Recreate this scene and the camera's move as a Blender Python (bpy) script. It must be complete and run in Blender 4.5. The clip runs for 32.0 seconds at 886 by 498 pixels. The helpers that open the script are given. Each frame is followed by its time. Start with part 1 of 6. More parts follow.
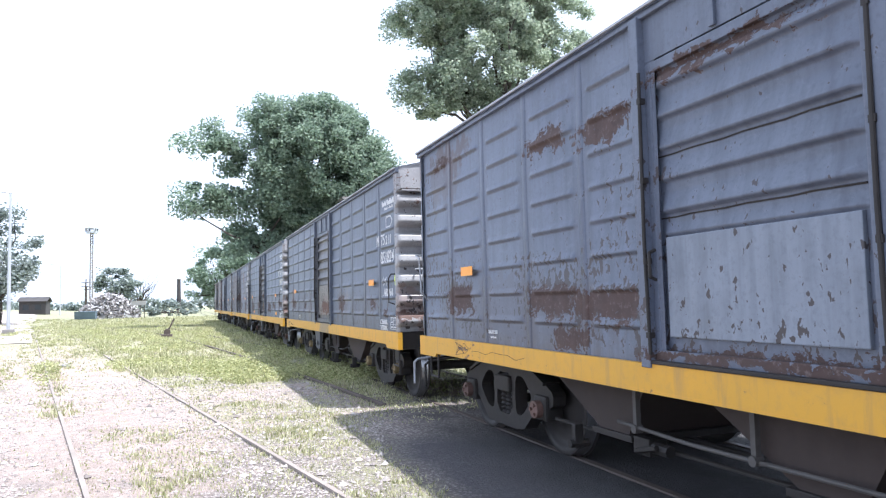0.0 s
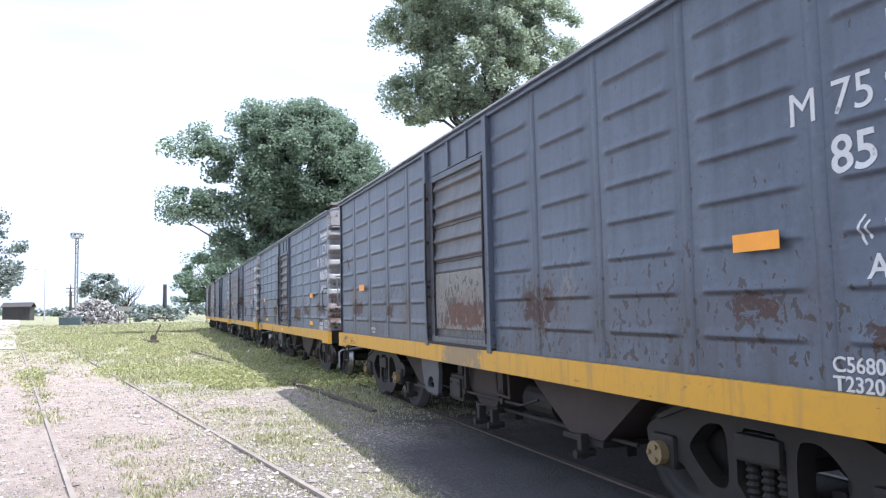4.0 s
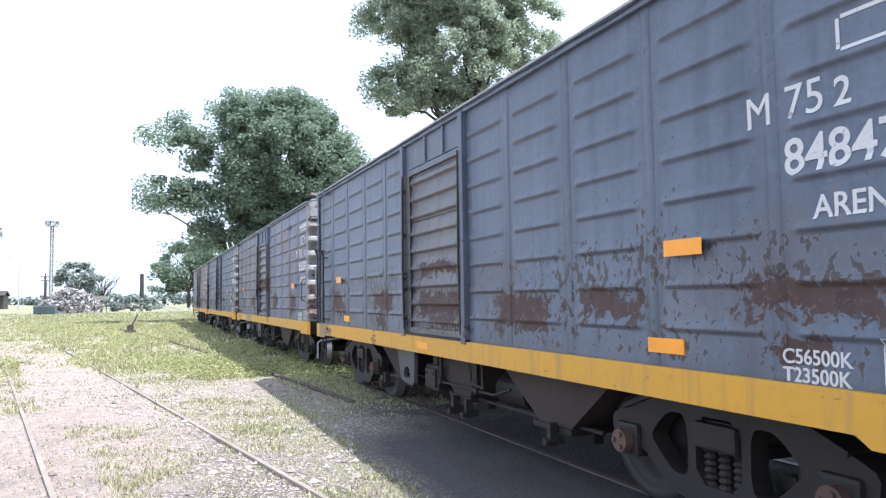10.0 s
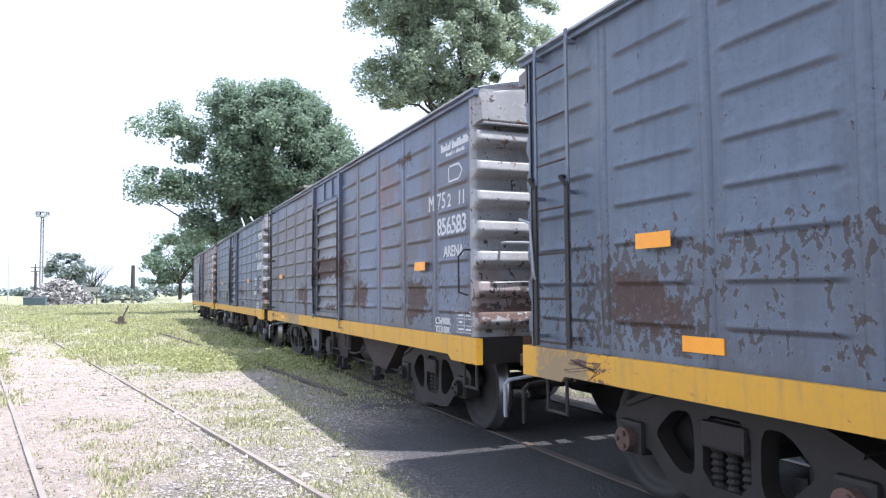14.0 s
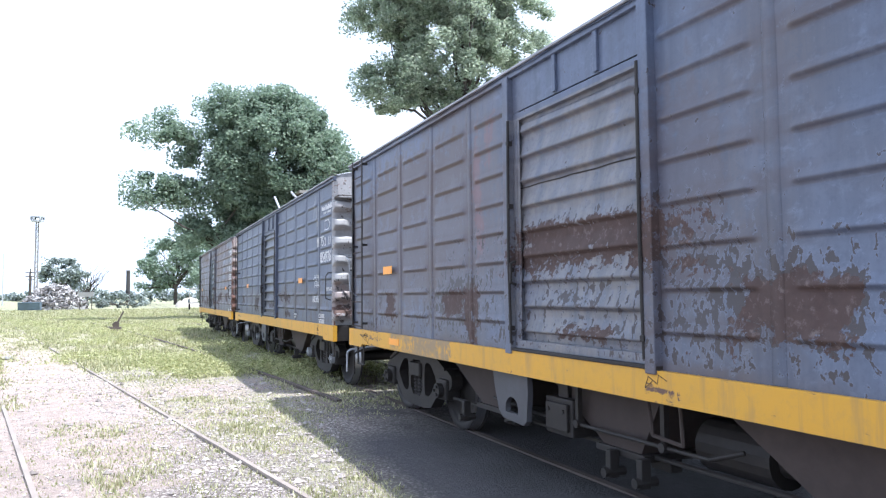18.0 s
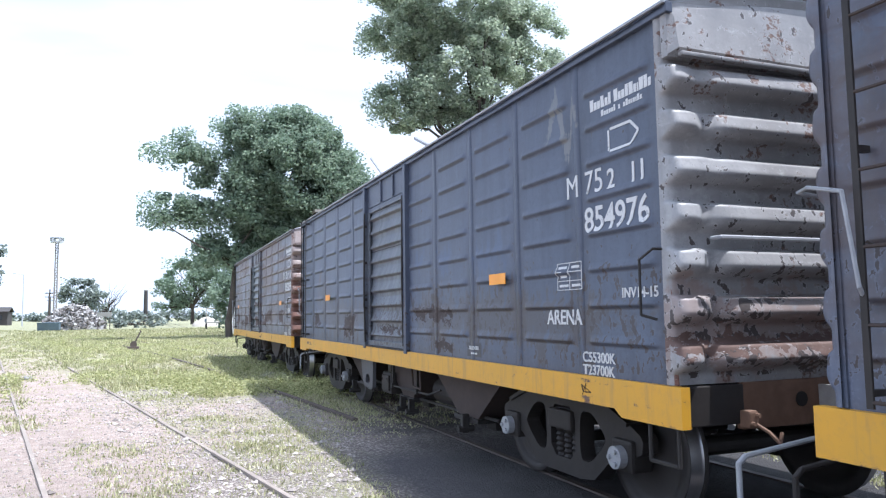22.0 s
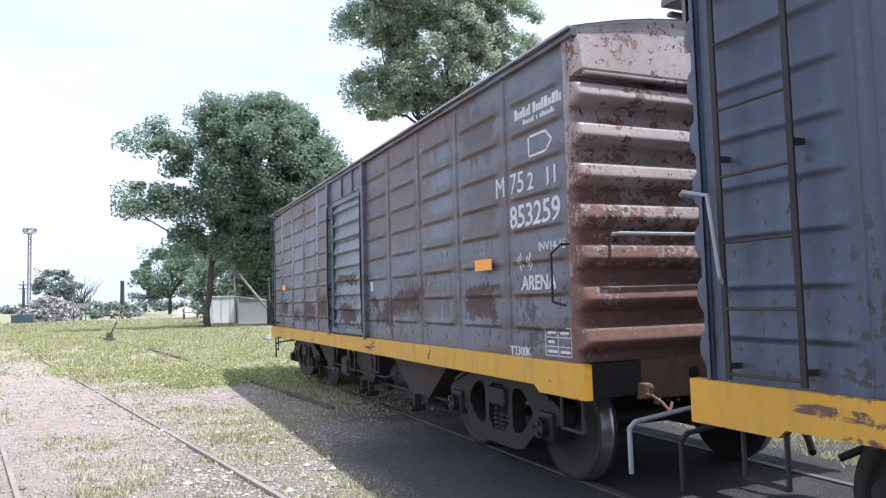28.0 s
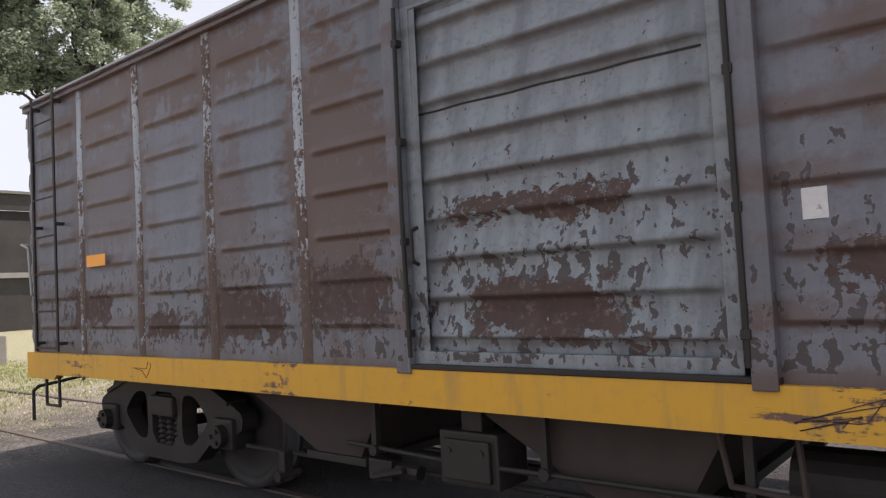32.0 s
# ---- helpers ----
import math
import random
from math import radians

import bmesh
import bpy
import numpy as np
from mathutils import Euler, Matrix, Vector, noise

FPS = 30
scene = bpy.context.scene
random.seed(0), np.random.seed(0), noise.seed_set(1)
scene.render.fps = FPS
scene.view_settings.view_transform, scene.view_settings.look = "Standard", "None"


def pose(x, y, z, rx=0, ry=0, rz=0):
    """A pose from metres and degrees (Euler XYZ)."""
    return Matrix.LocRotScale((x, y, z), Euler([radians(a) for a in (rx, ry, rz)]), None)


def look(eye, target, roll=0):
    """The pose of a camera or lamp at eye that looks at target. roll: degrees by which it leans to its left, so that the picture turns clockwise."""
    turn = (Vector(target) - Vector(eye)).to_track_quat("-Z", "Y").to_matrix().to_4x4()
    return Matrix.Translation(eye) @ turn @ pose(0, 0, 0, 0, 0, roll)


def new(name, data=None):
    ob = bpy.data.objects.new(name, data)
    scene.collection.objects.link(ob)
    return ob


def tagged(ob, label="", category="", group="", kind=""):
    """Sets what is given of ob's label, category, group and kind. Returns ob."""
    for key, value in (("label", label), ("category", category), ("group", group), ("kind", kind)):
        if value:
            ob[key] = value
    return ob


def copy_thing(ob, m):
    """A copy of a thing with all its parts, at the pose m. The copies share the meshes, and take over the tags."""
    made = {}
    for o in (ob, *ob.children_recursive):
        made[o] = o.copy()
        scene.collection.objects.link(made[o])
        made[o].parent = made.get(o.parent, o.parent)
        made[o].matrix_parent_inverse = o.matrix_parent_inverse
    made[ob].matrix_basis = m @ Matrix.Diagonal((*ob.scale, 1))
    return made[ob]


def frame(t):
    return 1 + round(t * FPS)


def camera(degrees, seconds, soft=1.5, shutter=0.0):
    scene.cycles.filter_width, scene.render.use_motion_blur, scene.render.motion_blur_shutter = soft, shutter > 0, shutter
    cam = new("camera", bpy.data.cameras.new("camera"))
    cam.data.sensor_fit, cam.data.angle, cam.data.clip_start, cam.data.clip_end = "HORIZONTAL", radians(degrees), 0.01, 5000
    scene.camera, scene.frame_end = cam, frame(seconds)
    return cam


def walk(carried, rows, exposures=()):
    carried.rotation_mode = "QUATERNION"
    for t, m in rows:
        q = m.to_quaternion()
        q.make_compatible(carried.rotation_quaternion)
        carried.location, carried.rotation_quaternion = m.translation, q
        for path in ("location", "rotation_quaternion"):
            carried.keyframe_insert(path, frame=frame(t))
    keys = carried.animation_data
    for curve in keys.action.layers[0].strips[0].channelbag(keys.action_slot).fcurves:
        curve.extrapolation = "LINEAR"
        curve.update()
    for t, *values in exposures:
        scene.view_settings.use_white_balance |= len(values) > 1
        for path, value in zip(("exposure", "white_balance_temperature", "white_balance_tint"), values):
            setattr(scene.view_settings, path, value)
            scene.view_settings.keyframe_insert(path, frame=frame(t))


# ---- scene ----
SECONDS = 32.0
cam = camera(62.40, SECONDS, soft=1.25)

# The camera is held by hand beside the track: seconds, x, y, z, pitch, roll, yaw.
CAMERA_ROWS = [
    (0.0, 0.000, -0.000, 1.520, 3.97, 1.31, -19.59),
    (0.5, -0.002, -0.011, 1.519, 4.04, 1.46, -18.82),
    (1.0, -0.016, -0.017, 1.528, 4.33, 1.56, -18.42),
    (1.5, -0.026, -0.024, 1.527, 4.80, 1.62, -18.49),
    (2.0, -0.027, -0.023, 1.523, 5.13, 1.63, -18.89),
    (2.5, -0.026, -0.008, 1.522, 4.58, 1.60, -19.03),
    (3.0, -0.031, 0.007, 1.519, 4.73, 1.39, -19.38),
    (3.5, -0.042, 0.037, 1.516, 4.58, 1.19, -20.07),
    (5.5, -0.040, 0.017, 1.517, 4.10, 1.56, -21.40),
    (6.0, -0.039, -0.001, 1.521, 3.87, 1.34, -21.84),
    (6.5, -0.043, -0.013, 1.531, 3.85, 1.11, -21.84),
    (7.0, -0.040, -0.010, 1.526, 3.94, 1.22, -21.92),
    (7.5, -0.038, -0.003, 1.525, 4.09, 1.18, -21.72),
    (8.0, -0.041, -0.001, 1.519, 4.22, 1.07, -21.44),
    (8.5, -0.042, 0.005, 1.521, 3.56, 1.10, -21.25),
    (9.0, -0.053, 0.026, 1.518, 3.60, 1.00, -21.37),
    (9.5, -0.064, 0.041, 1.515, 3.70, 0.62, -21.92),
    (10.0, -0.054, -0.008, 1.520, 3.73, 0.85, -22.13),
    (10.5, -0.050, -0.022, 1.524, 3.64, 0.51, -22.11),
    (11.0, -0.049, -0.003, 1.525, 3.84, 0.26, -21.81),
    (11.5, -0.043, -0.003, 1.534, 3.96, 0.44, -21.70),
    (12.0, -0.040, 0.004, 1.541, 3.76, 0.43, -21.73),
    (12.5, -0.046, 0.015, 1.534, 3.81, 0.36, -21.81),
    (13.0, -0.049, 0.007, 1.534, 3.64, 0.29, -21.89),
    (13.5, -0.052, -0.007, 1.536, 3.55, 0.46, -22.27),
    (14.0, -0.046, 0.041, 1.521, 3.23, 0.46, -22.74),
    (14.5, -0.045, 0.057, 1.515, 3.17, 0.59, -22.79),
    (15.0, -0.040, 0.063, 1.515, 3.34, 0.51, -22.89),
    (15.5, -0.044, 0.066, 1.508, 3.46, 0.25, -23.02),
    (17.5, -0.044, -0.013, 1.532, 3.34, 0.41, -22.60),
    (18.0, -0.038, -0.025, 1.536, 3.61, 0.47, -23.05),
    (18.5, -0.031, -0.029, 1.542, 3.81, 0.82, -22.61),
    (19.0, -0.032, -0.032, 1.543, 3.97, 0.82, -21.61),
    (19.5, -0.029, -0.034, 1.540, 4.21, 0.62, -21.53),
    (20.0, -0.040, -0.018, 1.541, 4.44, 0.53, -21.67),
    (20.5, -0.040, 0.003, 1.532, 4.78, 0.56, -21.35),
    (21.0, -0.043, 0.034, 1.525, 4.99, 0.66, -21.41),
    (21.5, -0.036, 0.011, 1.528, 4.98, 0.71, -21.64),
    (22.0, -0.036, -0.003, 1.526, 5.05, 0.76, -21.84),
    (22.5, -0.031, 0.003, 1.531, 4.74, 0.72, -21.98),
    (23.0, -0.031, 0.014, 1.531, 4.84, 0.80, -22.01),
    (23.5, -0.033, 0.003, 1.537, 4.78, 0.76, -22.13),
    (24.0, -0.032, -0.007, 1.541, 4.66, 0.82, -22.36),
    (24.5, -0.030, 0.028, 1.541, 4.48, 0.89, -22.90),
    (26.5, -0.008, -0.076, 1.549, 3.86, 1.13, -23.88),
    (27.0, -0.003, -0.065, 1.547, 3.89, 1.36, -23.73),
    (27.5, -0.001, -0.042, 1.543, 4.04, 1.23, -23.68),
    (28.0, 0.022, -0.021, 1.539, 3.96, 1.54, -23.39),
    (28.5, 0.057, -0.024, 1.530, 4.31, 1.17, -21.63),
    (29.0, 0.069, -0.006, 1.530, 3.68, 1.00, -21.98),
    (29.5, 0.041, 0.016, 1.530, 3.81, 2.31, -23.54),
    (30.0, 0.021, 0.050, 1.537, 3.84, 1.82, -25.15),
    (30.5, 0.013, 0.066, 1.531, 3.60, 1.80, -28.11),
    (31.0, 0.007, 0.022, 1.530, 3.49, 1.35, -36.30),
    (31.5, 0.004, 0.039, 1.510, 2.63, 2.89, -45.36),
    (32.0, 0.016, 0.015, 1.502, 2.84, 2.96, -50.43),
]
# How far the train has rolled towards the camera: seconds, metres.
TRAIN_ROWS = [
    (0.0, -0.170), (1.0, 2.007), (2.0, 4.186), (3.0, 6.366), (6.0, 12.986), (7.0, 15.128),
    (8.0, 17.272), (9.0, 19.411), (10.0, 21.534), (11.0, 23.645), (12.0, 25.739), (13.0, 27.808),
    (14.0, 29.854), (15.0, 31.871), (18.0, 37.725), (19.0, 39.677), (20.0, 41.666), (21.0, 43.684),
    (22.0, 45.711), (23.0, 47.747), (24.0, 49.784), (27.0, 56.036), (28.0, 58.160), (29.0, 60.307),
    (30.0, 62.470), (31.0, 64.633), (32.0, 66.794),
]
walk(cam, [(t, pose(x, y, z, 90 + p, r, w)) for t, x, y, z, p, r, w in CAMERA_ROWS],
     exposures=[(0.0, 1.05, 5750, 14), (1.0, 0.90, 5750, 14), (2.0, 0.74, 5750, 14), (3.0, 0.72, 5750, 14), (6.0, 0.94, 5800, 14), (12.0, 0.90, 5800, 14),
                (18.0, 1.03, 5650, 13), (20.0, 0.95, 5650, 13), (23.0, 0.75, 5650, 13), (28.0, 0.61, 5800, 14), (30.0, 0.56, 5850, 14), (31.0, 0.44, 6100, 14),
                (32.0, 0.24, 6900, 17)])

# ---------------------------------------------------------------- light
SUN = Vector((0.305, -0.19, 1.0)).normalized()
world = bpy.data.worlds.new("sky")
scene.world = world
world.use_nodes = True
_n = world.node_tree.nodes
_sky = _n.new("ShaderNodeTexSky")
_sky.sky_type, _sky.sun_disc = "NISHITA", False
_sky.sun_elevation = math.asin(SUN.z)
_sky.sun_rotation = math.atan2(SUN.x, SUN.y)
_sky.dust_density, _sky.air_density = 3.0, 1.0
# thin bright cloud over most of the sky
_tc = _n.new("ShaderNodeTexCoord")
_map = _n.new("ShaderNodeMapping")
_map.inputs["Scale"].default_value = (1.0, 1.0, 3.2)
_cloud = _n.new("ShaderNodeTexNoise")
_cloud.inputs["Scale"].default_value, _cloud.inputs["Detail"].default_value = 1.7, 7.0
_cloud.inputs["Distortion"].default_value = 0.5
_cover = _n.new("ShaderNodeValToRGB")
_cover.color_ramp.elements[0].position, _cover.color_ramp.elements[0].color = 0.36, (0.62, 0.62, 0.62, 1)
_cover.color_ramp.elements[1].position, _cover.color_ramp.elements[1].color = 0.58, (0.97, 0.97, 0.97, 1)
_blend = _n.new("ShaderNodeMix")
_blend.data_type = "RGBA"
_blend.inputs[7].default_value = (5.8, 6.4, 7.2, 1)
_lk = world.node_tree.links.new
_lk(_tc.outputs["Generated"], _map.inputs[0])
_lk(_map.outputs[0], _cloud.inputs["Vector"])
_lk(_cloud.outputs[0], _cover.inputs[0])
_lk(_cover.outputs[0], _blend.inputs[0])
_lk(_sky.outputs[0], _blend.inputs[6])
_lk(_blend.outputs[2], _n["Background"].inputs[0])
_n["Background"].inputs[1].default_value = 0.125
sun = new("sun", bpy.data.lights.new("sun", "SUN"))
sun.data.energy, sun.data.angle, sun.data.color = 4.5, radians(0.6), (1.0, 0.95, 0.87)
sun.matrix_world = look(SUN * 60, (0, 0, 0))


# ---------------------------------------------------------------- materials
class Nodes:
    """Short hand for a node material."""

    def __init__(self, name, rough=0.8, metal=0.0):
        self.mat = bpy.data.materials.new(name)
        self.mat.use_nodes = True
        self.tree = self.mat.node_tree
        self.bsdf = self.tree.nodes["Principled BSDF"]
        self.set("Roughness", rough)
        self.set("Metallic", metal)

    def set(self, key, value):
        if isinstance(value, bpy.types.NodeSocket):
            self.tree.links.new(value, self.bsdf.inputs[key])
        else:
            self.bsdf.inputs[key].default_value = value

    def node(self, kind, **sockets):
        n = self.tree.nodes.new(kind)
        for key, value in sockets.items():
            s = n.inputs[key.replace("_", " ")]
            if isinstance(value, bpy.types.NodeSocket):
                self.tree.links.new(value, s)
            else:
                s.default_value = value
        return n

    def coords(self, kind="Object", scale=(1, 1, 1), shift=(0, 0, 0)):
        tc = self.tree.nodes.new("ShaderNodeTexCoord")
        m = self.node("ShaderNodeMapping", Vector=tc.outputs[kind], Scale=scale, Location=shift)
        return m.outputs[0]

    def world_coords(self, scale=(1, 1, 1)):
        g = self.tree.nodes.new("ShaderNodeNewGeometry")
        return self.node("ShaderNodeMapping", Vector=g.outputs["Position"], Scale=scale).outputs[0]

    def noise(self, vec, scale, detail=5.0, rough=0.55, warp=0.0):
        return self.node("ShaderNodeTexNoise", Vector=vec, Scale=scale, Detail=detail, Roughness=rough,
                         Distortion=warp).outputs[0]

    def ramp(self, fac, *stops):
        n = self.node("ShaderNodeValToRGB", Fac=fac)
        e = n.color_ramp.elements
        while len(e) < len(stops):
            e.new(0.5)
        for el, (pos, col) in zip(e, stops):
            el.position = pos
            el.color = (*col, 1) if isinstance(col, tuple) else (col, col, col, 1)
        return n.outputs[0]

    def mix(self, fac, a, b, kind="MIX"):
        n = self.tree.nodes.new("ShaderNodeMix")
        n.data_type, n.blend_type = "RGBA", kind
        for i, v in ((0, fac), (6, a), (7, b)):
            if isinstance(v, bpy.types.NodeSocket):
                self.tree.links.new(v, n.inputs[i])
            elif i == 0:
                n.inputs[0].default_value = v
            else:
                n.inputs[i].default_value = (*v, 1)
        return n.outputs[2]

    def math(self, op, a, b=0.0, clamp=False):
        n = self.tree.nodes.new("ShaderNodeMath")
        n.operation, n.use_clamp = op, clamp
        for i, v in ((0, a), (1, b)):
            if isinstance(v, bpy.types.NodeSocket):
                self.tree.links.new(v, n.inputs[i])
            else:
                n.inputs[i].default_value = v
        return n.outputs[0]

    def axis(self, vec, k):
        return self.node("ShaderNodeSeparateXYZ", Vector=vec).outputs[k]

    def bump(self, height, strength=0.3, distance=0.01):
        self.set("Normal", self.node("ShaderNodeBump", Height=height, Strength=strength, Distance=distance).outputs[0])


def plain(name, colour, rough=0.7, metal=0.0, grain=30.0, spread=0.25, bump=0.15):
    """A worn surface of one colour, with stains at two scales and a fine grain."""
    m = Nodes(name, rough, metal)
    v = m.coords()
    stain = m.noise(v, grain * 0.07, 5, 0.6)
    fine = m.noise(v, grain, 6, 0.65)
    dark = tuple(c * (1 - spread) for c in colour)
    light = tuple(min(1, c * (1 + spread)) for c in colour)
    c = m.mix(m.ramp(stain, (0.3, 0.0), (0.7, 1.0)), dark, light)
    c = m.mix(m.ramp(fine, (0.35, 0.0), (0.75, 0.5)), c, dark)
    m.set("Base Color", c)
    m.bump(fine, bump, 0.004)
    return m.mat


def wagon_paint(name, paint, patch, rust, low, high, streak, seed, patches=(), door=None, pale=0.35, stains=(), ribrust=None, flaked=()):
    """Old wagon paint: two tones of paint, peeling to rust. low and high: how bare it is near the
    sill and higher up; streak: vertical runs; patches: (y, z, half width, half height) of bare steel;
    door: another tone of the sliding door; stains: soft (y, z, half width, half height, strength, colour);
    flaked: (y, z, half width, half height) where many small flakes have come off."""
    m = Nodes(name, 0.52)
    v = m.coords(shift=(0, seed * 3.7, seed * 1.3))
    raw = m.coords()
    y, z = m.axis(raw, 1), m.axis(raw, 2)
    soft = m.noise(v, 0.55, 3, 0.5)
    mid = m.noise(v, 2.4, 6, 0.62, 0.3)
    chips = m.noise(m.coords(scale=(1, 1, 1.5), shift=(seed, seed, 0)), 8.0, 7, 0.66, 0.5)
    runs = m.noise(m.coords(scale=(2.2, 5.5, 0.35), shift=(0, seed, 0)), 1.5, 5, 0.6)
    tone = m.mix(m.ramp(soft, (0.38, 0.0), (0.60, 1.0)), paint, patch)
    if door:
        inside = m.math("MULTIPLY", m.math("GREATER_THAN", y, 5.23), m.math("LESS_THAN", y, 7.0))
        inside = m.math("MULTIPLY", inside, m.math("LESS_THAN", z, 3.06))
        tone = m.mix(inside, tone, door)
        # patchy brown bands under the door's ribs
        step = m.math("FRACT", m.math("MULTIPLY", m.math("SUBTRACT", m.math("ADD", z, m.math("MULTIPLY", m.math("SUBTRACT", mid, 0.5), 0.10)), 1.16), 1 / 0.213))
        rib_band = m.math("MULTIPLY", m.ramp(step, (0.05, 0.0), (0.16, 1.0), (0.30, 1.0), (0.42, 0.0)), m.math("MULTIPLY", inside, m.ramp(mid, (0.38, 0.0), (0.55, 0.75))))
        tone = m.mix(rib_band, tone, (0.088, 0.071, 0.066))
    tone = m.mix(m.math("MULTIPLY", m.ramp(runs, (0.43, 0.0), (0.70, 1.0)), 0.65), tone, tuple(c * 0.55 for c in paint))
    tone = m.mix(m.math("MULTIPLY", m.ramp(mid, (0.42, 0.0), (0.66, 1.0)), 0.35), tone, tuple(c * 1.3 + 0.01 for c in paint))
    tone = m.mix(m.math("MULTIPLY", m.ramp(m.noise(v, 26.0, 6, 0.7), (0.50, 0.0), (0.70, 1.0)), 0.5), tone, tuple(c * 0.6 for c in paint))
    tone = m.mix(m.math("MULTIPLY", m.ramp(chips, (0.55, 0.0), (0.72, 1.0)), pale), tone, tuple(min(1, c * 1.45 + 0.05) for c in paint))
    sy = m.math("ADD", y, m.math("MULTIPLY", m.math("SUBTRACT", mid, 0.5), 0.5))
    sz = m.math("ADD", z, m.math("MULTIPLY", m.math("SUBTRACT", runs, 0.5), 1.1))
    for cy, cz, ry, rz, strength, colour in stains:
        dy = m.math("MULTIPLY", m.math("SUBTRACT", sy, cy), 1 / ry)
        dz = m.math("MULTIPLY", m.math("SUBTRACT", sz, cz), 1 / rz)
        d = m.math("ADD", m.math("MULTIPLY", dy, dy), m.math("MULTIPLY", dz, dz))
        f = m.math("ADD", m.math("SUBTRACT", 1.0, d), m.math("MULTIPLY", m.math("SUBTRACT", chips, 0.5), 2.2))
        tone = m.mix(m.math("MULTIPLY", m.ramp(f, (0.20, 0.0), (0.62, 1.0)), strength), tone, colour)
    if ribrust:
        # rust that follows the pressed ribs: strength, colour
        p = m.math("FRACT", m.math("MULTIPLY", m.math("SUBTRACT", m.math("ADD", z, m.math("MULTIPLY", m.math("SUBTRACT", chips, 0.5), 0.12)), 1.24), 1 / 0.266))
        near = m.ramp(p, (0.02, 0.0), (0.14, 1.0), (0.45, 0.8), (0.62, 0.0))
        near = m.math("MULTIPLY", near, m.ramp(m.math("ADD", m.math("MULTIPLY", soft, 0.6), m.math("MULTIPLY", mid, 0.5)), (0.50, 0.0), (0.60, 1.0)))
        if door:
            near = m.math("MULTIPLY", near, m.math("SUBTRACT", 1.0, inside))
        tone = m.mix(m.math("MULTIPLY", near, ribrust[0]), tone, ribrust[1])
    # bareness falls with the height above the sill
    fall = m.node("ShaderNodeMapRange", Value=z, From_Min=1.15, From_Max=2.2, To_Min=low, To_Max=high).outputs[0]
    flakes = m.noise(m.coords(scale=(1, 1.3, 1), shift=(0, seed, seed)), 24.0, 5, 0.62, 0.3)
    wide = m.math("ADD", m.math("MULTIPLY", mid, 0.45), m.math("MULTIPLY", chips, 0.50))
    wide = m.math("ADD", wide, m.math("MULTIPLY", m.math("SUBTRACT", flakes, 0.5), 0.42))
    wide = m.math("ADD", wide, m.math("MULTIPLY", soft, 0.35))
    wide = m.math("ADD", wide, m.math("MULTIPLY", runs, streak))
    wy = m.math("ADD", y, m.math("MULTIPLY", m.math("SUBTRACT", mid, 0.5), 0.9))
    wz = m.math("ADD", z, m.math("MULTIPLY", m.math("SUBTRACT", chips, 0.5), 0.45))
    for cy, cz, ry, rz in patches:
        d = m.math("MAXIMUM", m.math("MULTIPLY", m.math("ABSOLUTE", m.math("SUBTRACT", wy, cy)), 1 / ry),
                   m.math("MULTIPLY", m.math("ABSOLUTE", m.math("SUBTRACT", wz, cz)), 1 / rz))
        wide = m.math("ADD", wide, m.math("MULTIPLY", m.math("SUBTRACT", 1.25, d, True), 0.52))
    bare = m.math("MULTIPLY", m.math("SUBTRACT", m.math("ADD", wide, fall), 1.055), 20.0, True)
    # small sharp chips, thick near the bare patches and the sill
    nick = m.noise(m.coords(scale=(1, 1.25, 0.85), shift=(0, seed * 2, seed)), 15.0, 3, 0.55, 0.25)
    lift = m.node("ShaderNodeMapRange", Value=z, From_Min=1.2, From_Max=2.5, To_Min=0.10, To_Max=-0.01).outputs[0]
    close = m.node("ShaderNodeMapRange", Value=m.math("ADD", wide, fall), From_Min=0.80, From_Max=1.06, To_Min=0.0, To_Max=0.10).outputs[0]
    lift = m.math("ADD", lift, m.math("ADD", close, m.math("MULTIPLY", m.math("SUBTRACT", mid, 0.5), 0.22)))
    for cy, cz, ry, rz in flaked:
        d = m.math("MAXIMUM", m.math("MULTIPLY", m.math("ABSOLUTE", m.math("SUBTRACT", wy, cy)), 1 / ry),
                   m.math("MULTIPLY", m.math("ABSOLUTE", m.math("SUBTRACT", wz, cz)), 1 / rz))
        lift = m.math("ADD", lift, m.math("MULTIPLY", m.math("SUBTRACT", 1.3, d, True), 0.115))
    lift = m.math("MULTIPLY", lift, m.math("GREATER_THAN", z, 1.10))
    nicks = m.math("MULTIPLY", m.math("SUBTRACT", m.math("ADD", nick, lift), 0.70), 34.0, True)
    rim = m.math("MULTIPLY", m.math("SUBTRACT", m.math("ADD", nick, lift), 0.655), 22.0, True)
    tone = m.mix(m.math("MULTIPLY", rim, pale), tone, tuple(min(1, c * 1.35 + 0.04) for c in paint))
    tone = m.mix(m.math("MULTIPLY", nicks, 0.95), tone, (0.046, 0.036, 0.034))
    rusty = m.mix(m.ramp(chips, (0.3, 0.0), (0.7, 1.0)), tuple(c * 0.6 for c in rust), rust)
    rusty = m.mix(m.math("MULTIPLY", m.ramp(runs, (0.4, 0.0), (0.7, 1.0)), 0.6), rusty, tuple(c * 0.75 + 0.02 for c in rust))
    rusty = m.mix(m.math("MULTIPLY", m.ramp(m.noise(v, 18.0, 6, 0.7), (0.55, 0.0), (0.68, 1.0)), 0.45), rusty, (0.24, 0.20, 0.18))
    m.set("Base Color", m.mix(bare, tone, rusty))
    m.set("Roughness", m.math("ADD", m.math("MULTIPLY", bare, 0.32), m.math("ADD", 0.36, m.math("MULTIPLY", mid, 0.2))))
